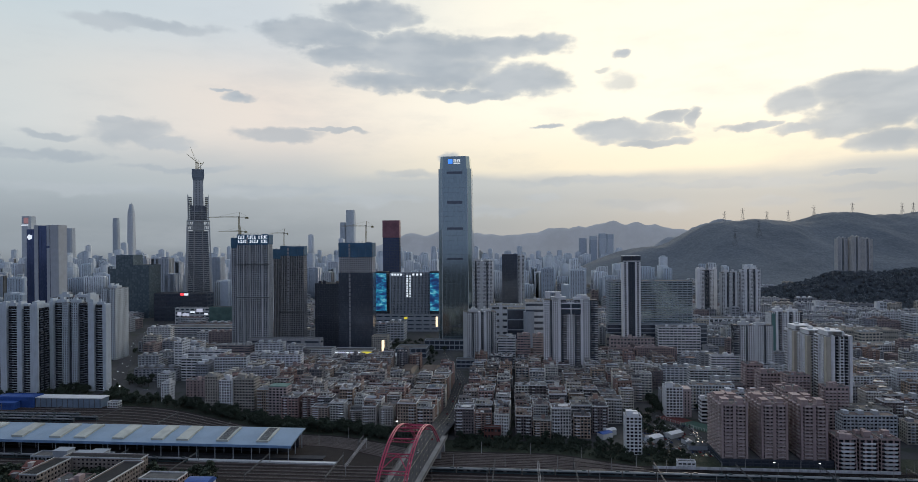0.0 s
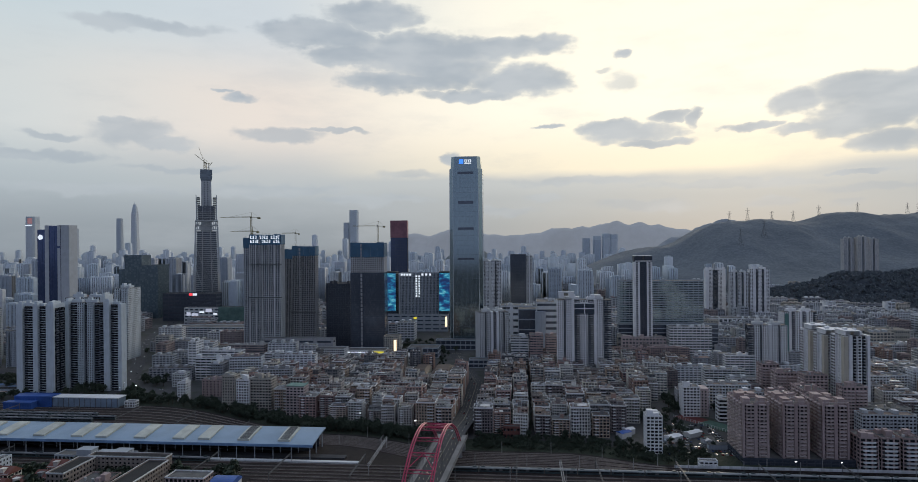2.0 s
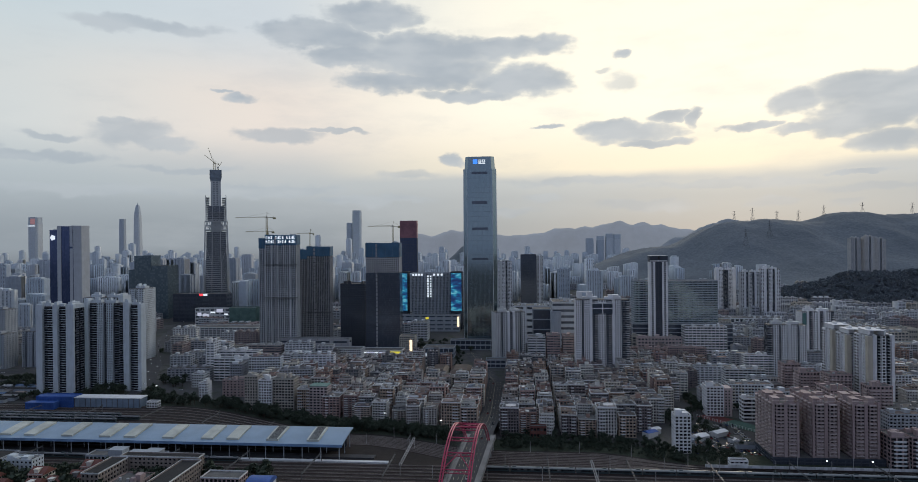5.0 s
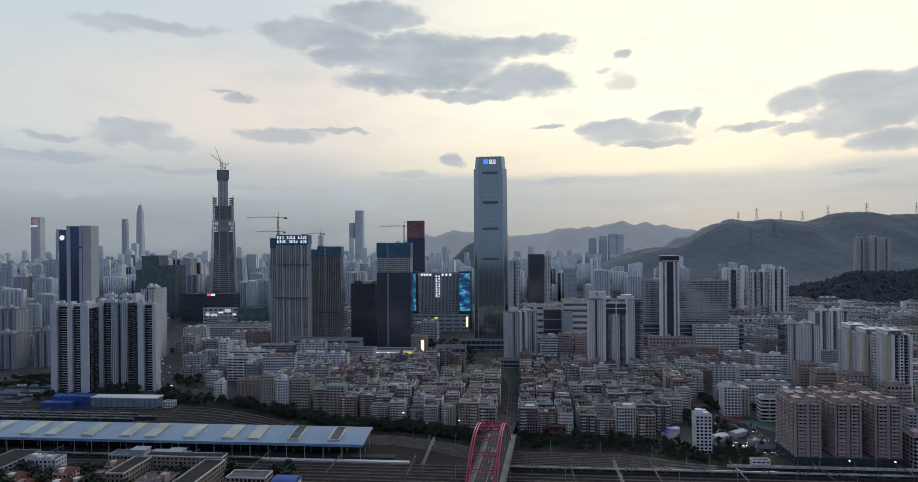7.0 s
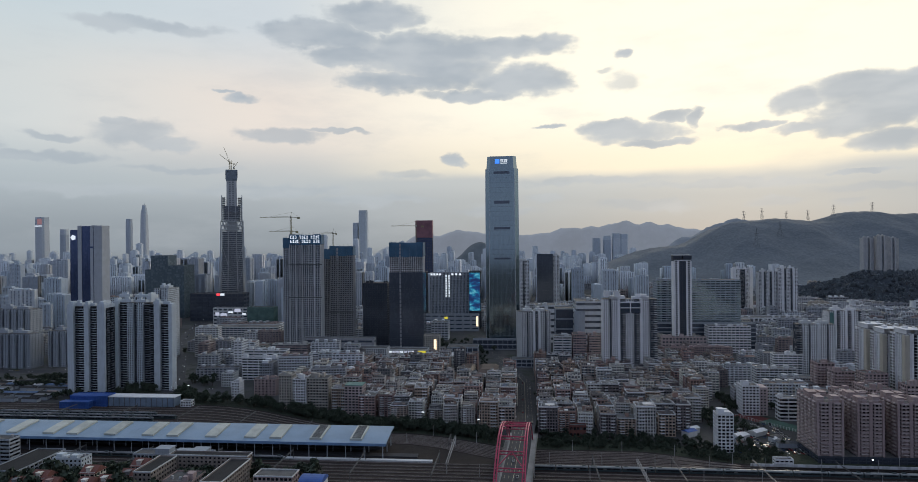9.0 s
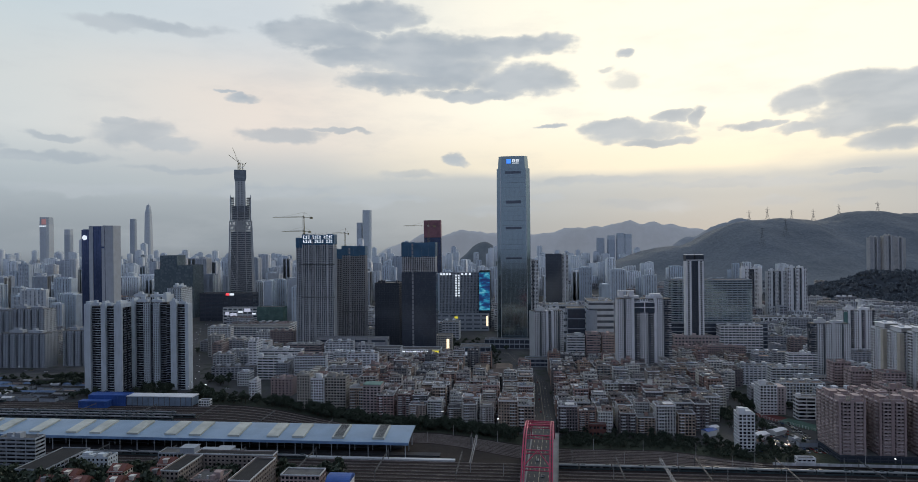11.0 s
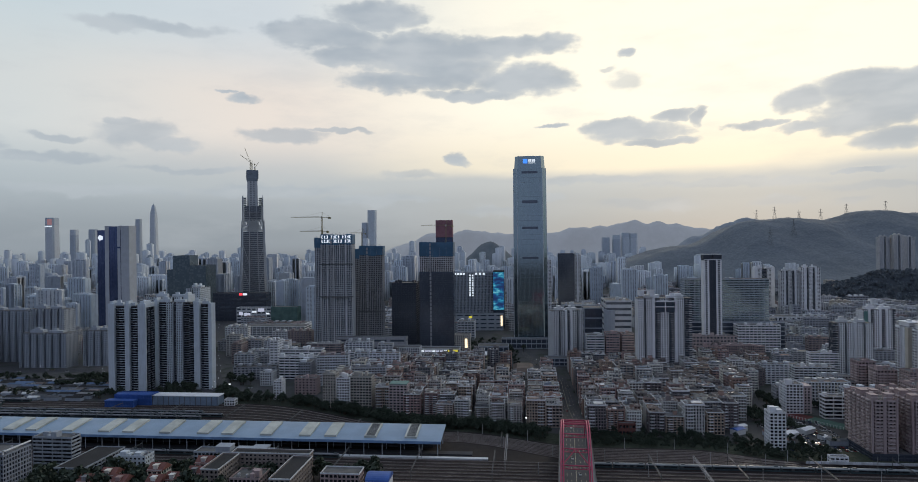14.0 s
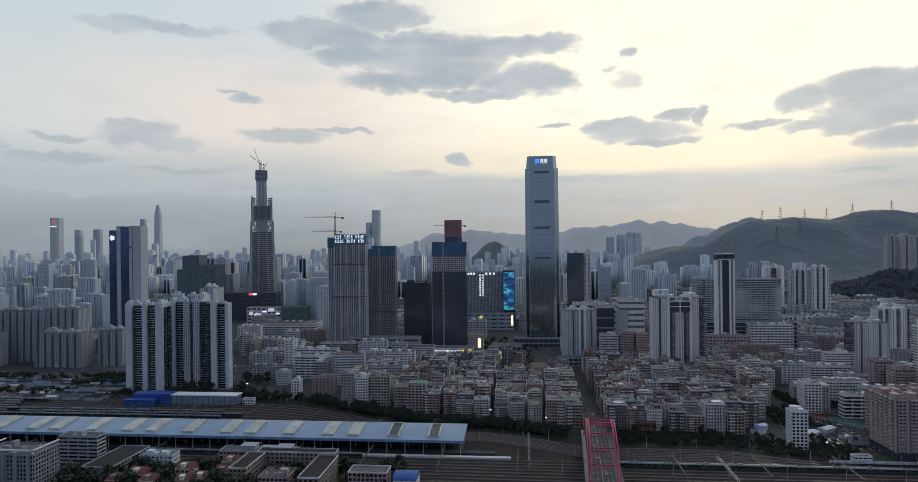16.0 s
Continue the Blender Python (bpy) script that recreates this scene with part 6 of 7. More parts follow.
# ---- lines of the avenues, kept clear of houses ----
ROADS = [
    ([(-500, 700), (-527, 779), (-590, 900), (-663, 1012), (-749, 1210), (-834, 1444)], 9, "asphalt avenue between the white towers and the low blocks"),
    ([(-1150, 818), (-889, 826), (-752, 838), (-560, 760), (-440, 735)], 10, "asphalt avenue behind the rail yard"),
    ([(-300, 985), (-120, 905), (60, 955)], 8, "asphalt street at the back of the village"),
    ([(330, 1130), (480, 1240), (700, 1330)], 11, "pale elevated road at the foot of the hill"),
]
for pts, half, _ in ROADS[:2]:
    for (xa, ya), (xb, yb) in zip(pts, pts[1:]):
        for i in range(9):
            take(xa + (xb - xa) * i / 8, ya + (yb - ya) * i / 8, half * 2.6, half * 2.6)

# ---- village houses ----
def house_kind(w, d, h, seed, near=True):
    """A rendered village house: window rows, balcony stacks, roof parapet, stair heads, sheds, tanks and odd sheets."""
    r = random.Random(seed)
    k = Kind("village_house", "weathered rendered apartment house with a cluttered flat roof", "house", "village houses")
    wg, gg, rg, hg, tg, bg = Geo(), Geo(), Geo(), Geo(), Geo(), Geo()
    pitch = r.choice((2.4, 2.8, 3.2)) if near else r.choice((3.2, 3.8, 4.4))
    bay(wg, gg, -w / 2, w / 2, -d / 2, d / 2, 0, h, 3.0, r.uniform(0.95, 1.35), pitch, r.uniform(0.7, 1.2), 0.7, "flr", 0 if near else 6.0)
    pale = r.random() < 0.5
    rim = Geo() if pale else wg
    parapet(rim, -w / 2 - 0.04, w / 2 + 0.04, -d / 2 - 0.04, d / 2 + 0.04, h, r.uniform(0.7, 1.2), 0.3)
    if pale:
        k.part("parapet", rim, r.choice((WHITE, PALE)))
    if r.random() < 0.5:
        wg.box(-w / 2 - 0.5, w / 2 + 0.5, -d / 2 - 0.6, -d / 2 - 0.05, h - 0.5, h - 0.1)
    rg.box(-w / 2 + 0.25, w / 2 - 0.25, -d / 2 + 0.25, d / 2 - 0.25, h, h + 0.15)
    # stair head, often with a room beside it
    x, q = r.uniform(-w / 4, w / 4), r.uniform(1.4, 2.3)
    top = h + r.choice((2.6, 3.0, 3.4, 5.2))
    y0 = r.uniform(-2.0, 1.0)
    hg.box(x - q, x + q, y0, y0 + r.uniform(3, 4.8), h, top)
    rg.box(x - q - 0.2, x + q + 0.2, y0 - 0.2, y0 + 5, top, top + 0.18)
    if r.random() < 0.55:
        a, b = (-w / 2 + 0.3, w * r.uniform(-0.1, 0.25)) if r.random() < 0.5 else (-w * r.uniform(-0.1, 0.25), w / 2 - 0.3)
        y1 = -d * r.uniform(-0.05, 0.3)
        bay(hg, gg, a, b, y1, d / 2 - 0.4, h + 0.1, h + 3.0, 2.9, 1.3, 2.8, 1.2, 0.4)
        rg.box(a - 0.2, b + 0.2, y1 - 0.4, d / 2 - 0.3, h + 3.0, h + 3.2)
        parapet(hg, a - 0.1, b + 0.1, y1 - 0.1, d / 2 - 0.4, h + 3.2, 0.7, 0.2)
        for i in range(r.randint(1, 4)):
            px, py = r.uniform(a + 0.6, b - 0.6), r.uniform(y1 + 0.8, d / 2 - 1.4)
            tg.box(px - r.uniform(0.3, 0.9), px + r.uniform(0.3, 0.9), py - 0.5, py + 0.5, h + 3.2, h + r.uniform(3.8, 5.2))
    # lean-to sheets on posts, crates, tanks
    if r.random() < 0.3:
        x0, x1 = sorted((r.uniform(-w / 2 + 0.4, 0), r.uniform(1, w / 2 - 0.4)))
        tg.extrude([(-d / 2 + 0.4, h + 2.1), (-d * 0.12, h + 2.7), (-d * 0.12, h + 2.8), (-d / 2 + 0.4, h + 2.2)], x0, x1)
        for s in (x0 + 0.2, x1 - 0.2):
            tg.box(s - 0.08, s + 0.08, -d / 2 + 0.5, -d / 2 + 0.66, h, h + 2.2)
    for i in range(r.randint(5, 10)):
        x, y = r.uniform(-w / 2 + 1.6, w / 2 - 1.6), r.uniform(-d / 2 + 1.4, d / 2 - 1.4)
        s, u = r.uniform(0.35, 1.2), r.uniform(0.35, 1.1)
        tg.box(x - s, x + s, y - u, y + u, h + 0.2, h + r.choice((0.5, 0.9, 1.3, 2.3)))
    for i in range(r.randint(0, 3)):
        x, y = r.uniform(-w / 2 + 1.6, w / 2 - 1.6), r.uniform(-d / 2 + 1.4, d / 2 - 1.4)
        tg.beam((x, y, h + 0.1), (x, y, h + r.uniform(1.4, 2.2)), 0.7, 0.7, 8)
    k.part("wall", wg, HOUSE)
    # back rows: panes coloured paler to suggest haze
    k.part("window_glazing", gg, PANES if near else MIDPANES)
    k.part("roof", rg, ROOFMIX)
    k.part("stair_hut", hg, HOUSE, "stuff")
    k.part("roof_shed", tg, TINROOF, "stuff")
    # balcony stacks, window hoods and cooling units on the fronts
    stacks = r.choice(((-0.25,), (0.25,), (-0.28, 0.28), (0.0,), (-0.3, 0.3)))
    half = r.choice((1.5, 2.1, 2.7))
    for i in range(1, int(h / 3)):
        z = i * 3
        for c in stacks:
            bg.box(c * w - half, c * w + half, -d / 2 - 1.2, -d / 2 - 0.01, z - 0.25, z - 0.05)
            bg.box(c * w - half, c * w + half, -d / 2 - 1.2, -d / 2 - 1.08, z - 0.05, z + r.choice((0.5, 0.8, 0.95)))
        if near:
            for s in (-1, 1):
                if r.random() < 0.5:
                    y = r.uniform(-d / 2 + 1, d / 2 - 2)
                    bg.box(*sorted((s * (w / 2 + 0.01), s * (w / 2 + 0.8))), y, y + r.uniform(0.8, 2.4), z - 0.2, z + r.choice((0.4, 0.9)))
            x = r.uniform(-w / 2 + 0.5, w / 2 - 1.4)
            bg.box(x, x + 0.9, -d / 2 - 0.5, -d / 2 - 0.01, z + 0.3, z + 0.9)
    k.part("balcony", bg, r.choice((PALE, WHITE, HOUSE, WHITE, PALE)), "stuff")
    return k


def house_set(near):
    return [house_kind(random.Random(i).uniform(13.5, 17.6), random.Random(i + 50).uniform(13, 16), 3.0 * random.Random(i + 90).choice((7, 7, 8, 8, 9, 9, 10)), i, near) for i in range(18)]


NEAR_HOUSES, FAR_HOUSES, BACK_ROWS = house_set(True), house_set(False), []


def village(x0, x1, y0, y1, inside, seed, near=0, dx=17.2, dy=17.0, lane=3):
    """Rows of houses; those in front of the line y = near are things of their own, the rest are gathered."""
    r = random.Random(seed)
    nx, ny = int((x1 - x0) / dx), int((y1 - y0) / dy)
    for j in range(ny):
        for i in range(nx):
            x = x0 + (i + 0.5) * dx + (i // lane) * 3.0 + r.uniform(-0.6, 0.6)
            y = y0 + (j + 0.5) * dy + r.uniform(-1.2, 1.2)
            if not inside(x, y) or not free(x, y, 11, 11) or r.random() < 0.03:
                continue
            m = pose(x, y, 0, 0, 0, r.uniform(-2.5, 2.5)) @ Matrix.Diagonal((r.choice((-1, 1)) * r.uniform(0.9, 1.1), r.uniform(0.95, 1.05), r.choice((r.uniform(0.6, 0.8), r.uniform(0.8, 1.05), r.uniform(0.9, 1.12))), 1))
            i_kind = r.randrange(len(NEAR_HOUSES))
            if y < near:
                NEAR_HOUSES[i_kind].place(m)
            else:
                BACK_ROWS.append((FAR_HOUSES[i_kind], m))


village(-60, 215, 586, 975, lambda x, y: x < 60 + (y - 570) * 0.48, 3, 705)
village(-335, -82, 600, 900, lambda x, y: y > 602 + max(0, -140 - x) * 0.36 and x < road_x(y) - 14, 4, 715)
def slab_kind(w, d, h, seed, near=True, storey=3.1, pitch=5.0):
    r = random.Random(seed)
    k = Kind("slab_block", "long flat-roofed apartment block with window rows", "apartment block", "slab blocks")
    wg, gg, rg, hg = Geo(), Geo(), Geo(), Geo()
    if near:
        bay(wg, gg, -w / 2, w / 2, -d / 2, d / 2, 0, h, 3.1, 1.4, 3.2, 1.0, 0.6)
    else:
        bay(wg, gg, -w / 2, w / 2, -d / 2, d / 2, 0, h, storey, storey * 0.48, pitch, 1.6, 0.5, "flr", 9.0)
    parapet(wg, -w / 2 - 0.03, w / 2 + 0.03, -d / 2 - 0.03, d / 2 + 0.03, h, 1.0, 0.3)
    rg.box(-w / 2 + 0.35, w / 2 - 0.35, -d / 2 + 0.35, d / 2 - 0.35, h, h + 0.15)
    for i in range(int(w / 13)):
        x = -w / 2 + 6 + i * 13
        hg.box(x - 2.2, x + 2.2, -1, d / 2 - 1.5, h, h + 3).box(x - 2.5, x + 2.5, -1.3, d / 2 - 1.2, h + 3, h + 3.2)
    k.part("wall", wg, MIXED)
    # far slabs too have haze in their pane colour
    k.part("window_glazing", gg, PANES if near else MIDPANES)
    k.part("roof", rg, ROOFMIX)
    k.part("stair_hut", hg, MIXED, "stuff")
    if near:
        bg = Geo()
        for i in range(int(w / 9)):
            x = -w / 2 + 4.5 + i * 9
            for f in range(1, int(h / 3.1)):
                bg.box(x - 1.8, x + 1.8, -d / 2 - 1.1, -d / 2 - 0.01, f * 3.1 - 0.3, f * 3.1 + 0.8)
        k.part("balcony", bg, MIXED, "stuff")
    return k


SLABS = ((36, 13, 22), (46, 14, 25), (28, 15, 28), (24, 14, 19), (40, 15, 34), (56, 16, 16), (30, 26, 12), (22, 16, 31))
NEAR_SLABS = [slab_kind(*a, i) for i, a in enumerate(SLABS)]
FAR_SLABS = [slab_kind(*a, i, False) for i, a in enumerate(SLABS)]


def blocks(x0, x1, y0, y1, inside, seed, near=0, dx=44.0, dy=26.0, skew=0.0, fill=0.92):
    """Looser rows of long blocks."""
    r = random.Random(seed)
    y = y0
    while y < y1:
        x = x0 + r.uniform(0, 12)
        while x < x1:
            i = r.randrange(len(SLABS))
            w, d, h = SLABS[i]
            turn = skew + r.choice((0, 0, 0, 90)) + r.uniform(-2, 2)
            fw, fd = (d, w) if abs(turn - skew) > 45 else (w, d)
            px, py = x + fw / 2, y + d / 2
            x += fw + r.uniform(4, 12)
            if not inside(px, py) or not free(px, py, fw + 2, fd + 2) or r.random() > fill:
                continue
            m = pose(px, py, 0, 0, 0, turn) @ Matrix.Diagonal((1, 1, r.uniform(0.8, 1.1), 1))
            take(px, py, fw + 2, fd + 2)
            if py < near:
                NEAR_SLABS[i].place(m)
            else:
                BACK_ROWS.append((FAR_SLABS[i], m))
        y += dy + r.uniform(-2, 3)


blocks(-560, -320, 690, 930, lambda x, y: y > 700 + max(0, -440 - x) * 0.9, 5, 800, skew=6)
blocks(145, 345, 590, 1020, lambda x, y: x > 150 + max(0, y - 700) * 0.4 and not (x < 225 and y < 668), 7, 760)
blocks(330, 640, 560, 1000, lambda x, y: x < 330 + (y - 400) * 0.62, 6, 760)
blocks(330, 900, 1180, 1600, lambda x, y: x < 60 + y * 0.52, 8)
blocks(-1100, -620, 930, 1140, lambda x, y: True, 9, skew=8, fill=0.7)
blocks(-640, -420, 930, 1110, lambda x, y: True, 12, skew=4, fill=0.7)
blocks(100, 420, 1110, 1420, lambda x, y: True, 10)
village(345, 640, 600, 1000, lambda x, y: x < 330 + (y - 400) * 0.62, 16, 690)
joined("back_row_houses", "crowded weathered low apartment houses in rows", "houses", BACK_ROWS)
SOLID = list(TAKEN)
take(0, 560, 1300, 260)
take(-60, 800, 560, 340)
take(-180, 1060, 240, 120)
take(-160, 1180, 60, 120)
take(-820, 745, 380, 120)
take(300, 800, 500, 400)


# ---- towers of the wider city ----
def far_kind(w, d, h, n, seed, storey=3.2, walls=FAR, glass=FARPANES):
    """A far tower: upright wall strips with window columns set back between them, and floor edges across the windows."""
    r = random.Random(seed)
    k = Kind("distant_tower", "distant residential tower coloured pale for haze", "tower block", "distant towers")
    wg, gg, fg = Geo(), Geo(), Geo()
    gg.box(-w / 2 + 0.8, w / 2 - 0.8, -d / 2 + 1.6, d / 2 - 1.6, 0, h - 1)
    x, i = -w / 2, 0
    while x < w / 2 - 0.5:
        s = min(w / 2 - x, r.uniform(2.2, 4.8))
        q = r.choice((0, 0.8, 1.4))
        top = h + r.choice((0, 0, 1.5, 3))
        wg.box(x, x + s, -d / 2 + q, d / 2 - q, 0, top)
        x += s + r.uniform(1.6, 3.2)
    for y in range(2):
        for e in (-1, 1):
            wg.box(e * w / 2 - (0.9 if e > 0 else 0), e * w / 2 + (0.9 if e < 0 else 0), -d / 4 + y * d / 2 - d * 0.17, -d / 4 + y * d / 2 + d * 0.17, 0, h)
    for i in range(int(h / storey)):
        fg.box(-w / 2 + 0.5, w / 2 - 0.5, -d / 2 + 1.2, d / 2 - 1.2, i * storey, i * storey + 0.9)
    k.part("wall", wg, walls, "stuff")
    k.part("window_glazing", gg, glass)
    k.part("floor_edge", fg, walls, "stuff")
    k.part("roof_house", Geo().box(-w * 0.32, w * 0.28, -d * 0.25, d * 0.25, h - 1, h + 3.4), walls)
    return k


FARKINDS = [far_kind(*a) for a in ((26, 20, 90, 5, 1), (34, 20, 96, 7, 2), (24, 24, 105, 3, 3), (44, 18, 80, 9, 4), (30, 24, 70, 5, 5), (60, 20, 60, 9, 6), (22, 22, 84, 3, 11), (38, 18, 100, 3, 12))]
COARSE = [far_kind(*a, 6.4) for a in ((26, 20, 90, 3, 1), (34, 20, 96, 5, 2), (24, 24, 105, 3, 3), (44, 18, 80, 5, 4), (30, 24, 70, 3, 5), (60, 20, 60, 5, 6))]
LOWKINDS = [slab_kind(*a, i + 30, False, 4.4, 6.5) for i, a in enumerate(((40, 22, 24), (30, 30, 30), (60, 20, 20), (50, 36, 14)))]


def hazy_kind(w, d, h, seed):
    r = random.Random(seed)
    k = Kind("far_skyline_tower", "far tower coloured bluish for haze", "tower block", "far skyline")
    g = Geo().box(-w / 2 + 0.8, w / 2 - 0.8, -d / 2 + 0.8, d / 2 - 0.8, 0, h - 1)
    x = -w / 2
    while x < w / 2 - 1:
        s = min(w / 2 - x, r.uniform(3, 8))
        g.box(x, x + s, -d / 2 + r.choice((0, 0.4)), d / 2, 0, h - r.choice((0, 0, 4)))
        x += s + r.uniform(1.5, 4)
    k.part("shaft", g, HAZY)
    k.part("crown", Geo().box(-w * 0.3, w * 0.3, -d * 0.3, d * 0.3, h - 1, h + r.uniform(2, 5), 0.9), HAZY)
    return k


# dark glass towers, lightened by haze put into the base colour
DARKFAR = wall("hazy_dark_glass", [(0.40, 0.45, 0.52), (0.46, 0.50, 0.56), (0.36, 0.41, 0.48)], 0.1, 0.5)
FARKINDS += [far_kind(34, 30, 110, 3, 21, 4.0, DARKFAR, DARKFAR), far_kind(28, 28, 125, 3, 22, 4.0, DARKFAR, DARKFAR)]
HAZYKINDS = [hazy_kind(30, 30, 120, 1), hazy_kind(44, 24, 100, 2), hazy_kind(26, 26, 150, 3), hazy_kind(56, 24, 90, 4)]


def city(seed):
    r = random.Random(seed)
    rest = []
    y = 1040.0
    while y < 4350:
        cell = 62 if y < 1700 else 78 if y < 2500 else 120
        x = -0.92 * y - 200
        while x < 0.62 * y:
            px, py = x + r.uniform(-0.25, 0.25) * cell, y + r.uniform(-0.3, 0.3) * cell
            x += cell
            on_hill = hill_height(px, py) > 16 if px > 40 and 1750 < py < 3900 else False
            on_hill = on_hill or (px > 600 and 1520 < py < 2600 and spur_height(px, py) > 3)
            if on_hill or mid_hill(px, py) > 10 or not free(px, py, 40, 36) or r.random() < 0.12:
                continue
            clump = noise.noise(Vector((px / 300, py / 300, 2.0)))
            if py < 2400:
                low = any(a < px < b and c < py < d for a, b, c, d in LOW_ONLY) or clump < -0.05 or r.random() < 0.25 or (px > 100 and r.random() < 0.4) or (px > 330 and py < 1750)
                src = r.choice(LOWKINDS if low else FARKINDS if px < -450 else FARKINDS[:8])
                k = r.uniform(0.75, 1.1) if py < 1700 else r.uniform(0.8, 1.25)
            else:
                # beyond 2400 m most towers use the paler, haze-coloured kinds
                src = r.choice(HAZYKINDS if r.random() < 0.6 else COARSE)
                k = r.uniform(0.5, 1.0) + (0.35 * max(0, clump) if px < 0 else 0)
                if px < -300 and py > 3000:
                    k *= r.choice((1.0, 1.0, 1.05, 1.15, 1.35))
            s = r.uniform(0.9, 1.2)
            m = pose(px, py, 0, 0, 0, r.choice((0, 0, 90, 8, -12, 25))) @ Matrix.Diagonal((s, s, k, 1))
            if py < 1760:
                src.place(m)
            else:
                rest.append((src, m))
        y += cell * 0.95
    joined("far_city", "towers of the far city coloured pale for haze", "towers", rest)


# far skyscrapers all wear HAZY: their haze is wall colour
def tall_far(x, y, w, h, label, taper=1.0, spire=0.0):
    ob = thing("far_skyscraper", x, y, 0, label, "skyscraper", "far skyline")
    c = w * 0.16
    q = w / 2
    pts = [(-q + c, -q), (q - c, -q), (q, -q + c), (q, q - c), (q - c, q), (-q + c, q), (-q, q - c), (-q, -q + c)]
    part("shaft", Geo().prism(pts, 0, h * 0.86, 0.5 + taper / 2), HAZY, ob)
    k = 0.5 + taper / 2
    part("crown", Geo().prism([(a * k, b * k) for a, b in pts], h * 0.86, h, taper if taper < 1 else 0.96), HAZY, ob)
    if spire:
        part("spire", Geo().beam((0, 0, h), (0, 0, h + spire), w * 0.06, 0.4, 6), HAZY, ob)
    return ob


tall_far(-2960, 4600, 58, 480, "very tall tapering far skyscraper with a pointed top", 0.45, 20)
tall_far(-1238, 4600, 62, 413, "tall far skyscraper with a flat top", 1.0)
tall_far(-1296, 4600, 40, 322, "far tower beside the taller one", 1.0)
tall_far(-3084, 4600, 42, 374, "slim far skyscraper coloured pale for haze", 0.9)
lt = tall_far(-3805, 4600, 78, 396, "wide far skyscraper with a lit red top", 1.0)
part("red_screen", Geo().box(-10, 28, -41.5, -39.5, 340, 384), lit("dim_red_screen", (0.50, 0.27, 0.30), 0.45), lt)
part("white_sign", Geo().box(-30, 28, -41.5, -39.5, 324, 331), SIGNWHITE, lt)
tall_far(-3620, 4600, 50, 300, "far skyline tower coloured bluish for haze", 1.0)
tall_far(-3460, 4600, 55, 300, "far skyline tower coloured bluish for haze", 1.0)
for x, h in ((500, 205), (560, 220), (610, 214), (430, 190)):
    tall_far(x, 4300, 50, h, "far apartment tower below the ridge, coloured pale for haze", 1.0)
# walls and panes of these towers both carry painted haze
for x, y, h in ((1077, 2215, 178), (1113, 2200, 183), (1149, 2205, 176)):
    strip_tower(x, y, 24, h, [(9, "g"), (4, "w"), (7, "b"), (4, "w"), (9, "g")], "hillside apartment tower coloured pale for haze", "hillside towers", YELLOWHAZE, glass=FARPANES)
city(21)


# ---- trees ----
def tree_kind(seed, h, spread, leaves_each=48, big=1.0, leaf=None):
    r = random.Random(seed)
    kind = Kind("tree", "dark green broadleaf tree in full leaf", "tree", "trees")
    t = Geo().beam((0, 0, 0), (0.1, 0, h * 0.5), 0.3, 0.16, 6)
    lobes = []
    for i in range(6):
        a = i * 1.05 + r.random()
        q = Vector((math.cos(a) * spread * 0.55, math.sin(a) * spread * 0.55, h * r.uniform(0.5, 0.8)))
        t.beam((0.05, 0, h * r.uniform(0.25, 0.45)), tuple(q), 0.14, 0.05, 5)
        lobes.append((q, spread * r.uniform(0.4, 0.6)))
    lobes.append((Vector((0, 0, h * 0.85)), spread * 0.5))
    kind.part("trunk", t, BARK)
    g = Geo()
    for q, s in lobes:
        for i in range(leaves_each):
            d = Vector((r.gauss(0, 1), r.gauss(0, 1), r.gauss(0, 0.8))).normalized() * s * r.uniform(0.55, 1.05)
            p = q + d
            n = (d.normalized() + Vector((r.gauss(0, 0.5), r.gauss(0, 0.5), r.gauss(0, 0.5)))).normalized()
            a = n.orthogonal().normalized()
            b = n.cross(a)
            k, e = len(g.v), r.uniform(0.35, 0.75) * big
            g.v += [tuple(p + a * e), tuple(p + b * e * 0.8 - n * 0.2), tuple(p - a * e), tuple(p - b * e * 0.8 - n * 0.2)]
            g.f.append((k, k + 1, k + 2, k + 3))
    kind.part("crown", g, leaf or LEAF)
    return kind


TREES = [tree_kind(i, random.Random(i).uniform(8, 12), random.Random(i + 9).uniform(3.2, 4.6)) for i in range(5)]


WOOD = []

WOODTREES = [tree_kind(i + 40, random.Random(i).uniform(8, 12), random.Random(i + 9).uniform(3.4, 4.8), 22, 1.5) for i in range(5)]


def grove(n, seed, xy, lo=0.8, hi=1.2, single=True):
    r = random.Random(seed)
    for i in range(n):
        x, y = xy(r)
        k = r.uniform(lo, hi)
        if any(a - 1 < x < b + 1 and c - 1 < y < e + 1 for a, b, c, e in SOLID):
            continue
        m = pose(x, y, 0, 0, 0, r.uniform(0, 360)) @ Matrix.Scale(k, 4)
        if single:
            r.choice(TREES).place(m)
        else:
            WOOD.append((r.choice(WOODTREES), m))


def rail_edge(x):
    return track_y(TRACKS - 1, x) + 7


def along(x0, x1, off, depth):
    def f(r):
        x = r.uniform(x0, x1)
        return x, rail_edge(x) + off + r.uniform(0, depth)
    return f


bank = Geo()
xs = [-520 + 15 * i for i in range(58)]
bank.v = [(x, rail_edge(x) - 1, 0.10) for x in xs] + [(x, rail_edge(x) + 9, 1.2) for x in xs] + [(x, rail_edge(x) + 30, 0.12) for x in xs]
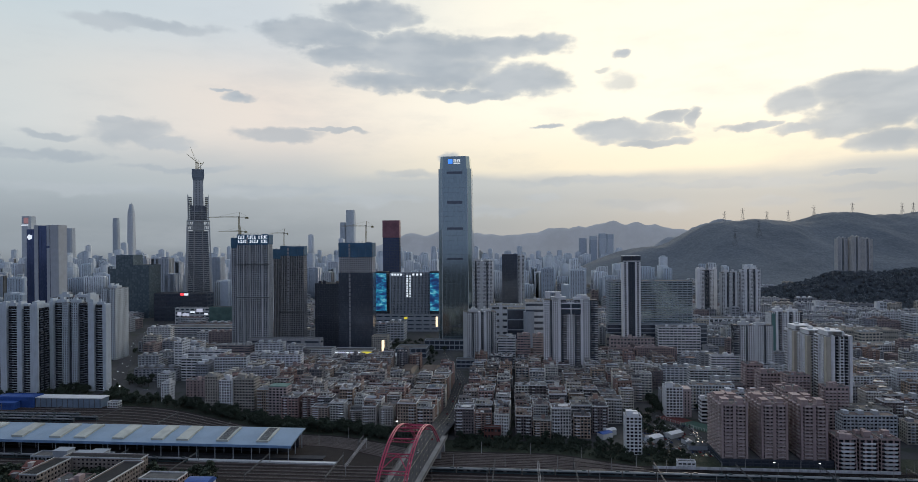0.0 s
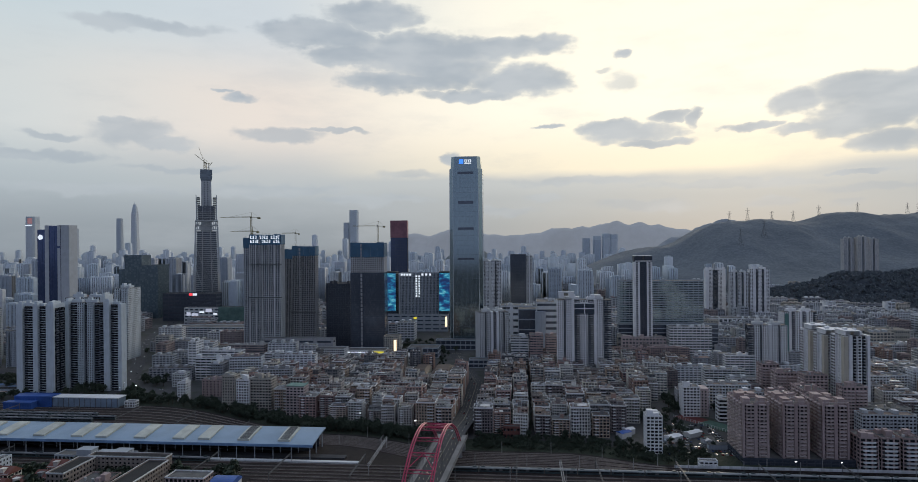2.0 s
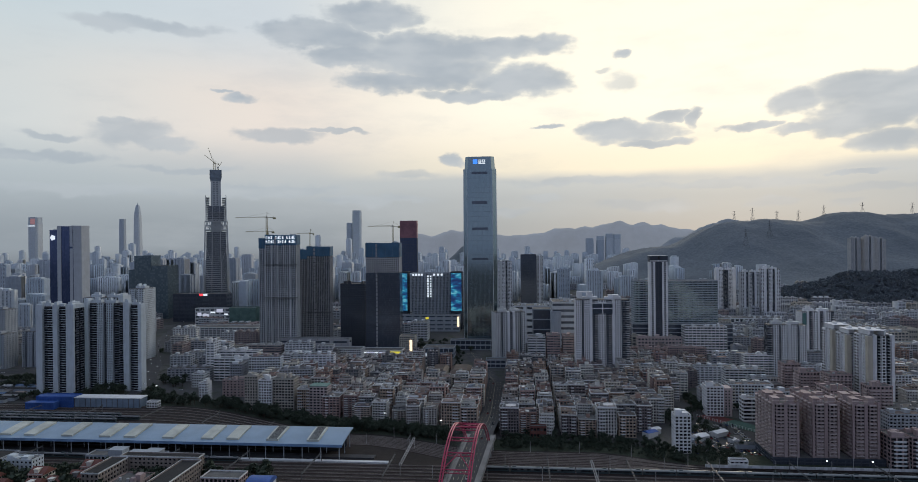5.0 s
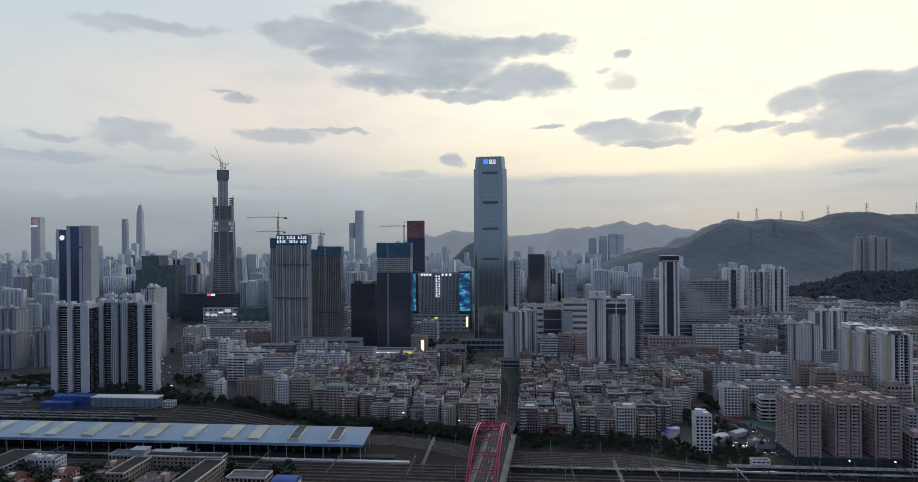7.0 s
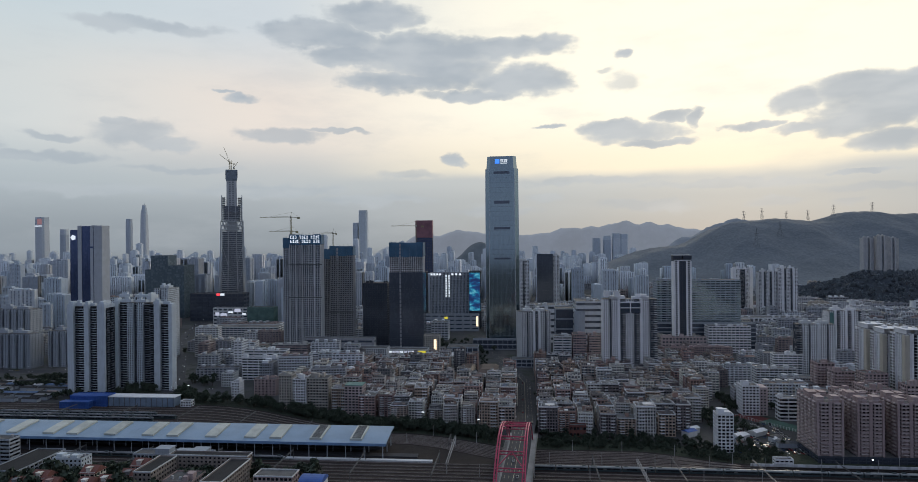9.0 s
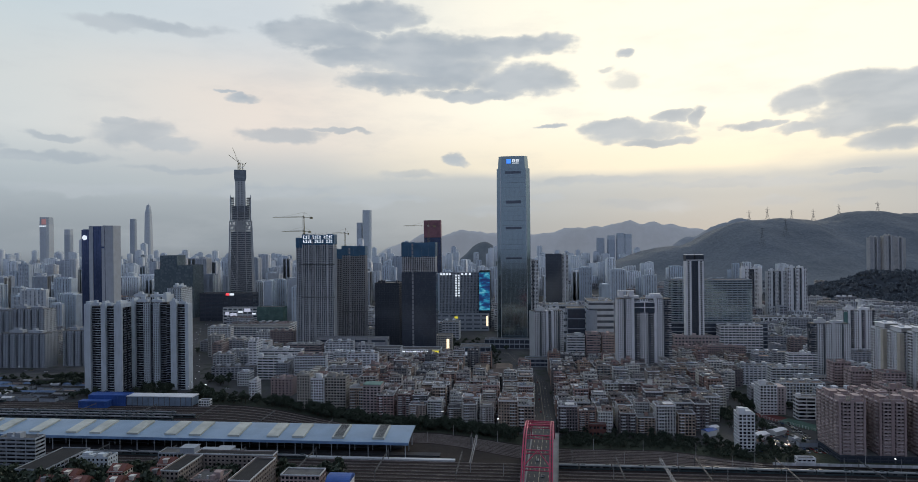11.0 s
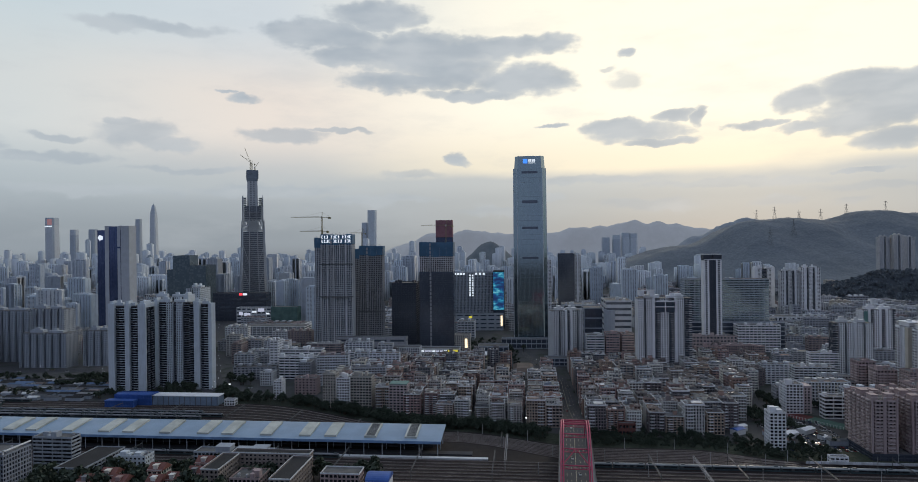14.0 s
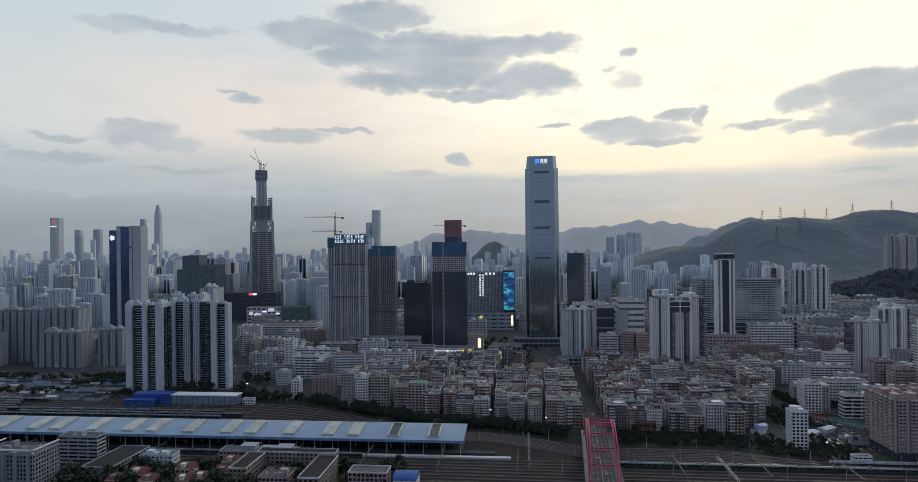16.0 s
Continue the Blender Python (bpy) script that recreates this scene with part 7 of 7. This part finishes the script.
bank.f = [(k * len(xs) + i, k * len(xs) + i + 1, (k + 1) * len(xs) + i + 1, (k + 1) * len(xs) + i) for k in range(2) for i in range(len(xs) - 1)]
tagged(new("embankment", bank.mesh("embankment", SHRUB)), "dark overgrown bank beside the railway", "embankment", "", "structure")
grove(80, 1, along(-300, -100, 4, 14))
grove(330, 11, along(-320, -98, 1, 26), 0.5, 0.9, False)
grove(50, 2, along(-480, -300, 2, 22))
grove(120, 12, along(-500, -300, 2, 30), 0.5, 1.0, False)
grove(60, 3, along(-55, 90, 8, 32), 0.45, 0.85)
grove(560, 13, along(-58, 140, 1, 38), 0.28, 0.55, False)
grove(30, 5, lambda r: (r.uniform(-480, -330), r.uniform(410, 470)), 0.7, 1.0)
grove(14, 6, lambda r: (r.uniform(110, 150), r.uniform(560, 660)), 0.5, 0.9)
grove(60, 16, lambda r: (r.uniform(100, 155), r.uniform(600, 680)), 0.5, 0.9, False)
grove(22, 7, lambda r: (-72.6 + r.choice((-10.6, 10.6)) + r.uniform(-0.6, 0.6), r.uniform(690, 800)), 0.35, 0.6)
grove(30, 27, lambda r: (r.uniform(186, 214), r.uniform(640, 700)), 0.6, 1.0)
grove(26, 28, lambda r: (r.uniform(142, 156), r.uniform(676, 735)), 0.6, 1.0)
grove(30, 29, lambda r: (r.uniform(-150, -96), r.uniform(850, 985)), 0.4, 0.8)
grove(110, 4, lambda r: (r.uniform(-560, -470), r.uniform(700, 790)), 0.8, 1.2, False)
grove(170, 8, lambda r: (r.uniform(-720, -560), r.uniform(735, 792)), 0.7, 1.1, False)
grove(160, 18, lambda r: (r.uniform(-1000, -700), r.choice((r.uniform(688, 705), r.uniform(765, 790)))), 0.6, 1.0, False)
grove(60, 30, lambda r: (r.uniform(-470, -230), r.uniform(440, 462)), 1.1, 1.7, False)
grove(90, 31, lambda r: (r.uniform(-490, -300), r.uniform(390, 450)), 1.3, 2.1, False)
grove(60, 32, lambda r: (r.uniform(-640, -460), r.uniform(684, 706)), 0.5, 0.9, False)
grove(110, 19, lambda r: (r.uniform(-490, -240), r.uniform(398, 468)), 0.6, 1.1, False)
grove(90, 14, lambda r: (r.uniform(-290, -120), r.uniform(985, 1120)), 0.7, 1.1, False)
grove(90, 15, lambda r: (r.uniform(-520, -440), r.uniform(800, 1100)), 0.7, 1.1, False)
grove(120, 33, lambda r: (lambda f: (-500 - 160 * f + r.choice((-15, 15)) + r.uniform(-4, 4), 705 + 305 * f))(r.random()), 0.6, 1.0, False)
grove(60, 17, lambda r: (r.uniform(300, 420), r.uniform(545, 640)), 0.6, 1.1, False)
joined("wood", "dark green trees standing close together", "trees", WOOD)


def hill_wood(name, label, leaf, n, seed, area, height, size):
    """Crowns standing close on a slope."""
    r = random.Random(seed)
    kinds = [tree_kind(i + 70, 11, 4.6, 9, 2.4, leaf) for i in range(4)]
    items = []
    for i in range(n):
        x, y = area(r)
        z = height(x, y)
        if z > 3:
            items.append((r.choice(kinds), pose(x, y, z - 3.0, 0, 0, r.uniform(0, 360)) @ Matrix.Scale(r.uniform(*size), 4)))
    joined(name, label, "trees", items)


hill_wood("spur_wood", "trees covering the spur with haze in their leaf colour", SPURLEAF, 2600, 61, lambda r: (r.uniform(640, 1560), r.uniform(1640, 2060)), spur_height, (0.9, 1.4))


# ---- pylons on the hill ----
def pylon(x, y, h):
    ob = thing("power_pylon", x, y, hill_height(x, y) - 1, "grey steel lattice power pylon on the hill", "pylon", "power pylons")
    g, w = Geo(), h * 0.13
    for sx, sy in ((-1, -1), (1, -1), (1, 1), (-1, 1)):
        g.beam((sx * w, sy * w, 0), (sx * 1.2, sy * 1.2, h * 0.7), 0.3).beam((sx * 1.2, sy * 1.2, h * 0.7), (0, 0, h), 0.25)
    for i in range(6):
        k, q = 1 - i / 6.6, 1 - (i + 1) / 6.6
        z0, z1 = h * 0.7 * i / 6, h * 0.7 * (i + 1) / 6
        for s in (-1, 1):
            g.beam((s * w * k, -w * k, z0), (-s * w * q, -w * q, z1), 0.2).beam((s * w * k, w * k, z0), (-s * w * q, w * q, z1), 0.2)
    part("lattice_mast", g, GALV, ob)
    for z, l in ((0.66, 9), (0.78, 11), (0.9, 7)):
        part("cross_arm", Geo().beam((-l, 0, h * z), (0, 0, h * z + 2), 0.25).beam((l, 0, h * z), (0, 0, h * z + 2), 0.25).beam((-l, 0, h * z), (l, 0, h * z), 0.25), GALV, ob)


for x, y, h in ((930, 2960, 52), (1020, 2990, 60), (1130, 3000, 44), (1215, 2980, 56), (1330, 2990, 56), (1490, 2980, 50), (1700, 2980, 60), (1750, 2985, 56), (870, 2640, 80), (985, 2700, 74), (1190, 2050, 56)):
    pylon(x, y, h)


# ---- cars ----
def car_kind(colour, name):
    k = Kind("car", "parked car of plain paint", "car", "cars")
    paint = plain(name, colour, 0.3, 0.2, 0.1)
    k.part("body", Geo().extrude([(-0.9, 0.35), (0.9, 0.35), (0.88, 0.95), (-0.88, 0.95)], -2.2, 2.2), paint)
    k.part("cabin", Geo().box(-1.3, 1.1, -0.8, 0.8, 0.95, 1.5, 0.82), PANES)
    for i, (x, y) in enumerate(((-1.4, -0.85), (1.4, -0.85), (-1.4, 0.85), (1.4, 0.85))):
        k.part("wheel", Geo().beam((x, y - 0.1, 0.33), (x, y + 0.1, 0.33), 0.33, 0.33, 8), DARKWALL)
    return k


CARS = [car_kind(c, n) for c, n in (((0.62, 0.63, 0.65), "silver_paint"), ((0.04, 0.04, 0.05), "black_paint"), ((0.75, 0.75, 0.75), "white_paint"), ((0.30, 0.04, 0.04), "red_paint"), ((0.06, 0.10, 0.22), "blue_paint"))]
rc = random.Random(77)
for i in range(220):
    x, y = 108 + (i % 20) * 3.0 + rc.uniform(-0.3, 0.3), 548 + (i // 20) * 8.5 + rc.uniform(-0.4, 0.4)
    if rc.random() < 0.6 and y < 640:
        CARS[rc.choice((0, 0, 1, 2, 2, 3, 4))].place(pose(x, y, 0.02, 0, 0, 90 + rc.uniform(-4, 4)))
for i in range(15):
    y = 440 + i * 30 + rc.uniform(-5, 5)
    s = rc.choice((-1, 1))
    CARS[rc.choice((0, 1, 2, 2, 3))].place(pose(road_x(y) + s * rc.choice((2.6, 6.2)), y, road_z(y) + 0.03, 0, 0, 90 * s))


# ---- lamps ----
def lamp_mast(x, y, h, mat=LAMP, size=0.6):
    ob = thing("floodlight_mast", x, y, 0, "tall grey mast with lit floodlights", "floodlight", "floodlights")
    part("mast", Geo().beam((0, 0, 0), (0, 0, h), 0.2, 0.12, 6), GALV, ob)
    for s in (-1, 1):
        part("lamp_head", Geo().box(s * size - 0.4, s * size + 0.4, -0.4, 0.2, h, h + 0.6), mat, ob, "lit lamp head")


for x, y, h, k in ((-172, 598, 16, 0.6), (-118, 600, 9, 0.5), (-470, 705, 14, 0.6), (198, 515, 7, 0.15), (232, 515, 7, 0.15)):
    lamp_mast(x, y, h, LAMP, k)


# ---- market sheds beyond the yard ----
def market_kind(w, d, h, mat, i):
    k = Kind("market_shed", "low market shed with a sheet metal roof", "shed", "market sheds")
    k.part("roof", Geo().extrude([(-d / 2 - 0.4, h), (d / 2 + 0.4, h), (0, h + 1.6)], -w / 2, w / 2), mat)
    k.part("wall", Geo().box(-w / 2 + 0.4, w / 2 - 0.4, -d / 2, d / 2, 0, h), GREY)
    return k


MARKET = [market_kind(19, 6.5, 4, ROOFMIX, 0), market_kind(24, 6.5, 4.4, plain("dull_blue_sheet", (0.10, 0.17, 0.30), 0.6), 1), market_kind(13, 6, 3.6, TINROOF, 2), market_kind(21, 6, 4, DARKROOF, 3), market_kind(11, 6, 3.4, ROOFMIX, 4)]
rm = random.Random(5)
for i in range(168):
    x, y = -970 + (i % 14) * 25 + rm.uniform(-4, 4), 674 + (i // 14) * 8.6 + rm.uniform(-1, 1)
    if rm.random() < 0.85:
        rm.choice(MARKET).place(pose(x, y, 0, 0, 0, rm.uniform(-2, 2)))
for i in range(14):
    x, y = 104 + (i % 6) * 11 + rm.uniform(-2, 2), 566 + (i // 6) * 11 + rm.uniform(-1, 1)
    if rm.random() < 0.6:
        MARKET[rm.choice((0, 2, 2, 4))].place(pose(x, y, 0, 0, 0, rm.choice((0, 90))) @ Matrix.Diagonal((0.5, 0.9, 1, 1)))


# ---- side roads, their cars and lamps ----
def ribbon(pts, half, label):
    g, k = Geo(), 0
    for i, (x, y) in enumerate(pts):
        a, b = Vector(pts[max(0, i - 1)]), Vector(pts[min(len(pts) - 1, i + 1)])
        d = (b - a).normalized()
        g.v += [(x + d.y * half, y - d.x * half, 0.16), (x - d.y * half, y + d.x * half, 0.16)]
    g.f = [(2 * i, 2 * i + 2, 2 * i + 3, 2 * i + 1) for i in range(len(pts) - 1)]
    tagged(new("side_road", g.mesh("side_road", ASPHALT)), label, "road", "", "structure")


def street_lamp_kind():
    k = Kind("street_lamp", "lit street lamp on a grey pole", "street lamp", "street lamps")
    k.part("pole", Geo().beam((0, 0, 0), (0, 0, 9), 0.12, 0.08, 6), GALV)
    k.part("arm", Geo().beam((0, 0, 9), (1.8, 0, 9.4), 0.07), GALV)
    k.part("lamp_head", Geo().box(1.5, 2.3, -0.16, 0.16, 9.25, 9.5), LAMP)
    return k


def headlit(mat, name):
    k = Kind("car", "car driving with its lights on", "car", "cars on the road")
    k.part("body", Geo().extrude([(-0.9, 0.35), (0.9, 0.35), (0.88, 0.95), (-0.88, 0.95)], -2.2, 2.2), CRANE if mat is SIGNRED else TRAINBODY)
    k.part("cabin", Geo().box(-1.3, 1.1, -0.8, 0.8, 0.95, 1.5, 0.82), PANES)
    k.part("light", Geo().box(2.15, 2.35, -0.85, 0.85, 0.55, 0.9), mat)
    return k


STREETLAMP, HEAD, TAIL = street_lamp_kind(), headlit(LAMP, "head"), headlit(SIGNRED, "tail")
rr = random.Random(12)
for pts, half, label in ROADS:
    ribbon(pts, half, label)
    for (xa, ya), (xb, yb) in zip(pts, pts[1:]):
        length = math.hypot(xb - xa, yb - ya)
        turn = math.degrees(math.atan2(yb - ya, xb - xa))
        for i in range(int(length / 26)):
            f = (i + rr.random()) / (length / 26)
            s = rr.choice((-1, 1))
            ux, uy = (yb - ya) / length, -(xb - xa) / length
            x, y = xa + (xb - xa) * f, ya + (yb - ya) * f
            rr.choice((HEAD, HEAD, TAIL, CARS[0], CARS[1], CARS[2])).place(pose(x + ux * s * half * 0.5, y + uy * s * half * 0.5, 0.18, 0, 0, turn + (180 if s < 0 else 0)))
            if i % 2 == 0:
                STREETLAMP.place(pose(x + ux * (half + 1), y + uy * (half + 1), 0, 0, 0, turn + 90))
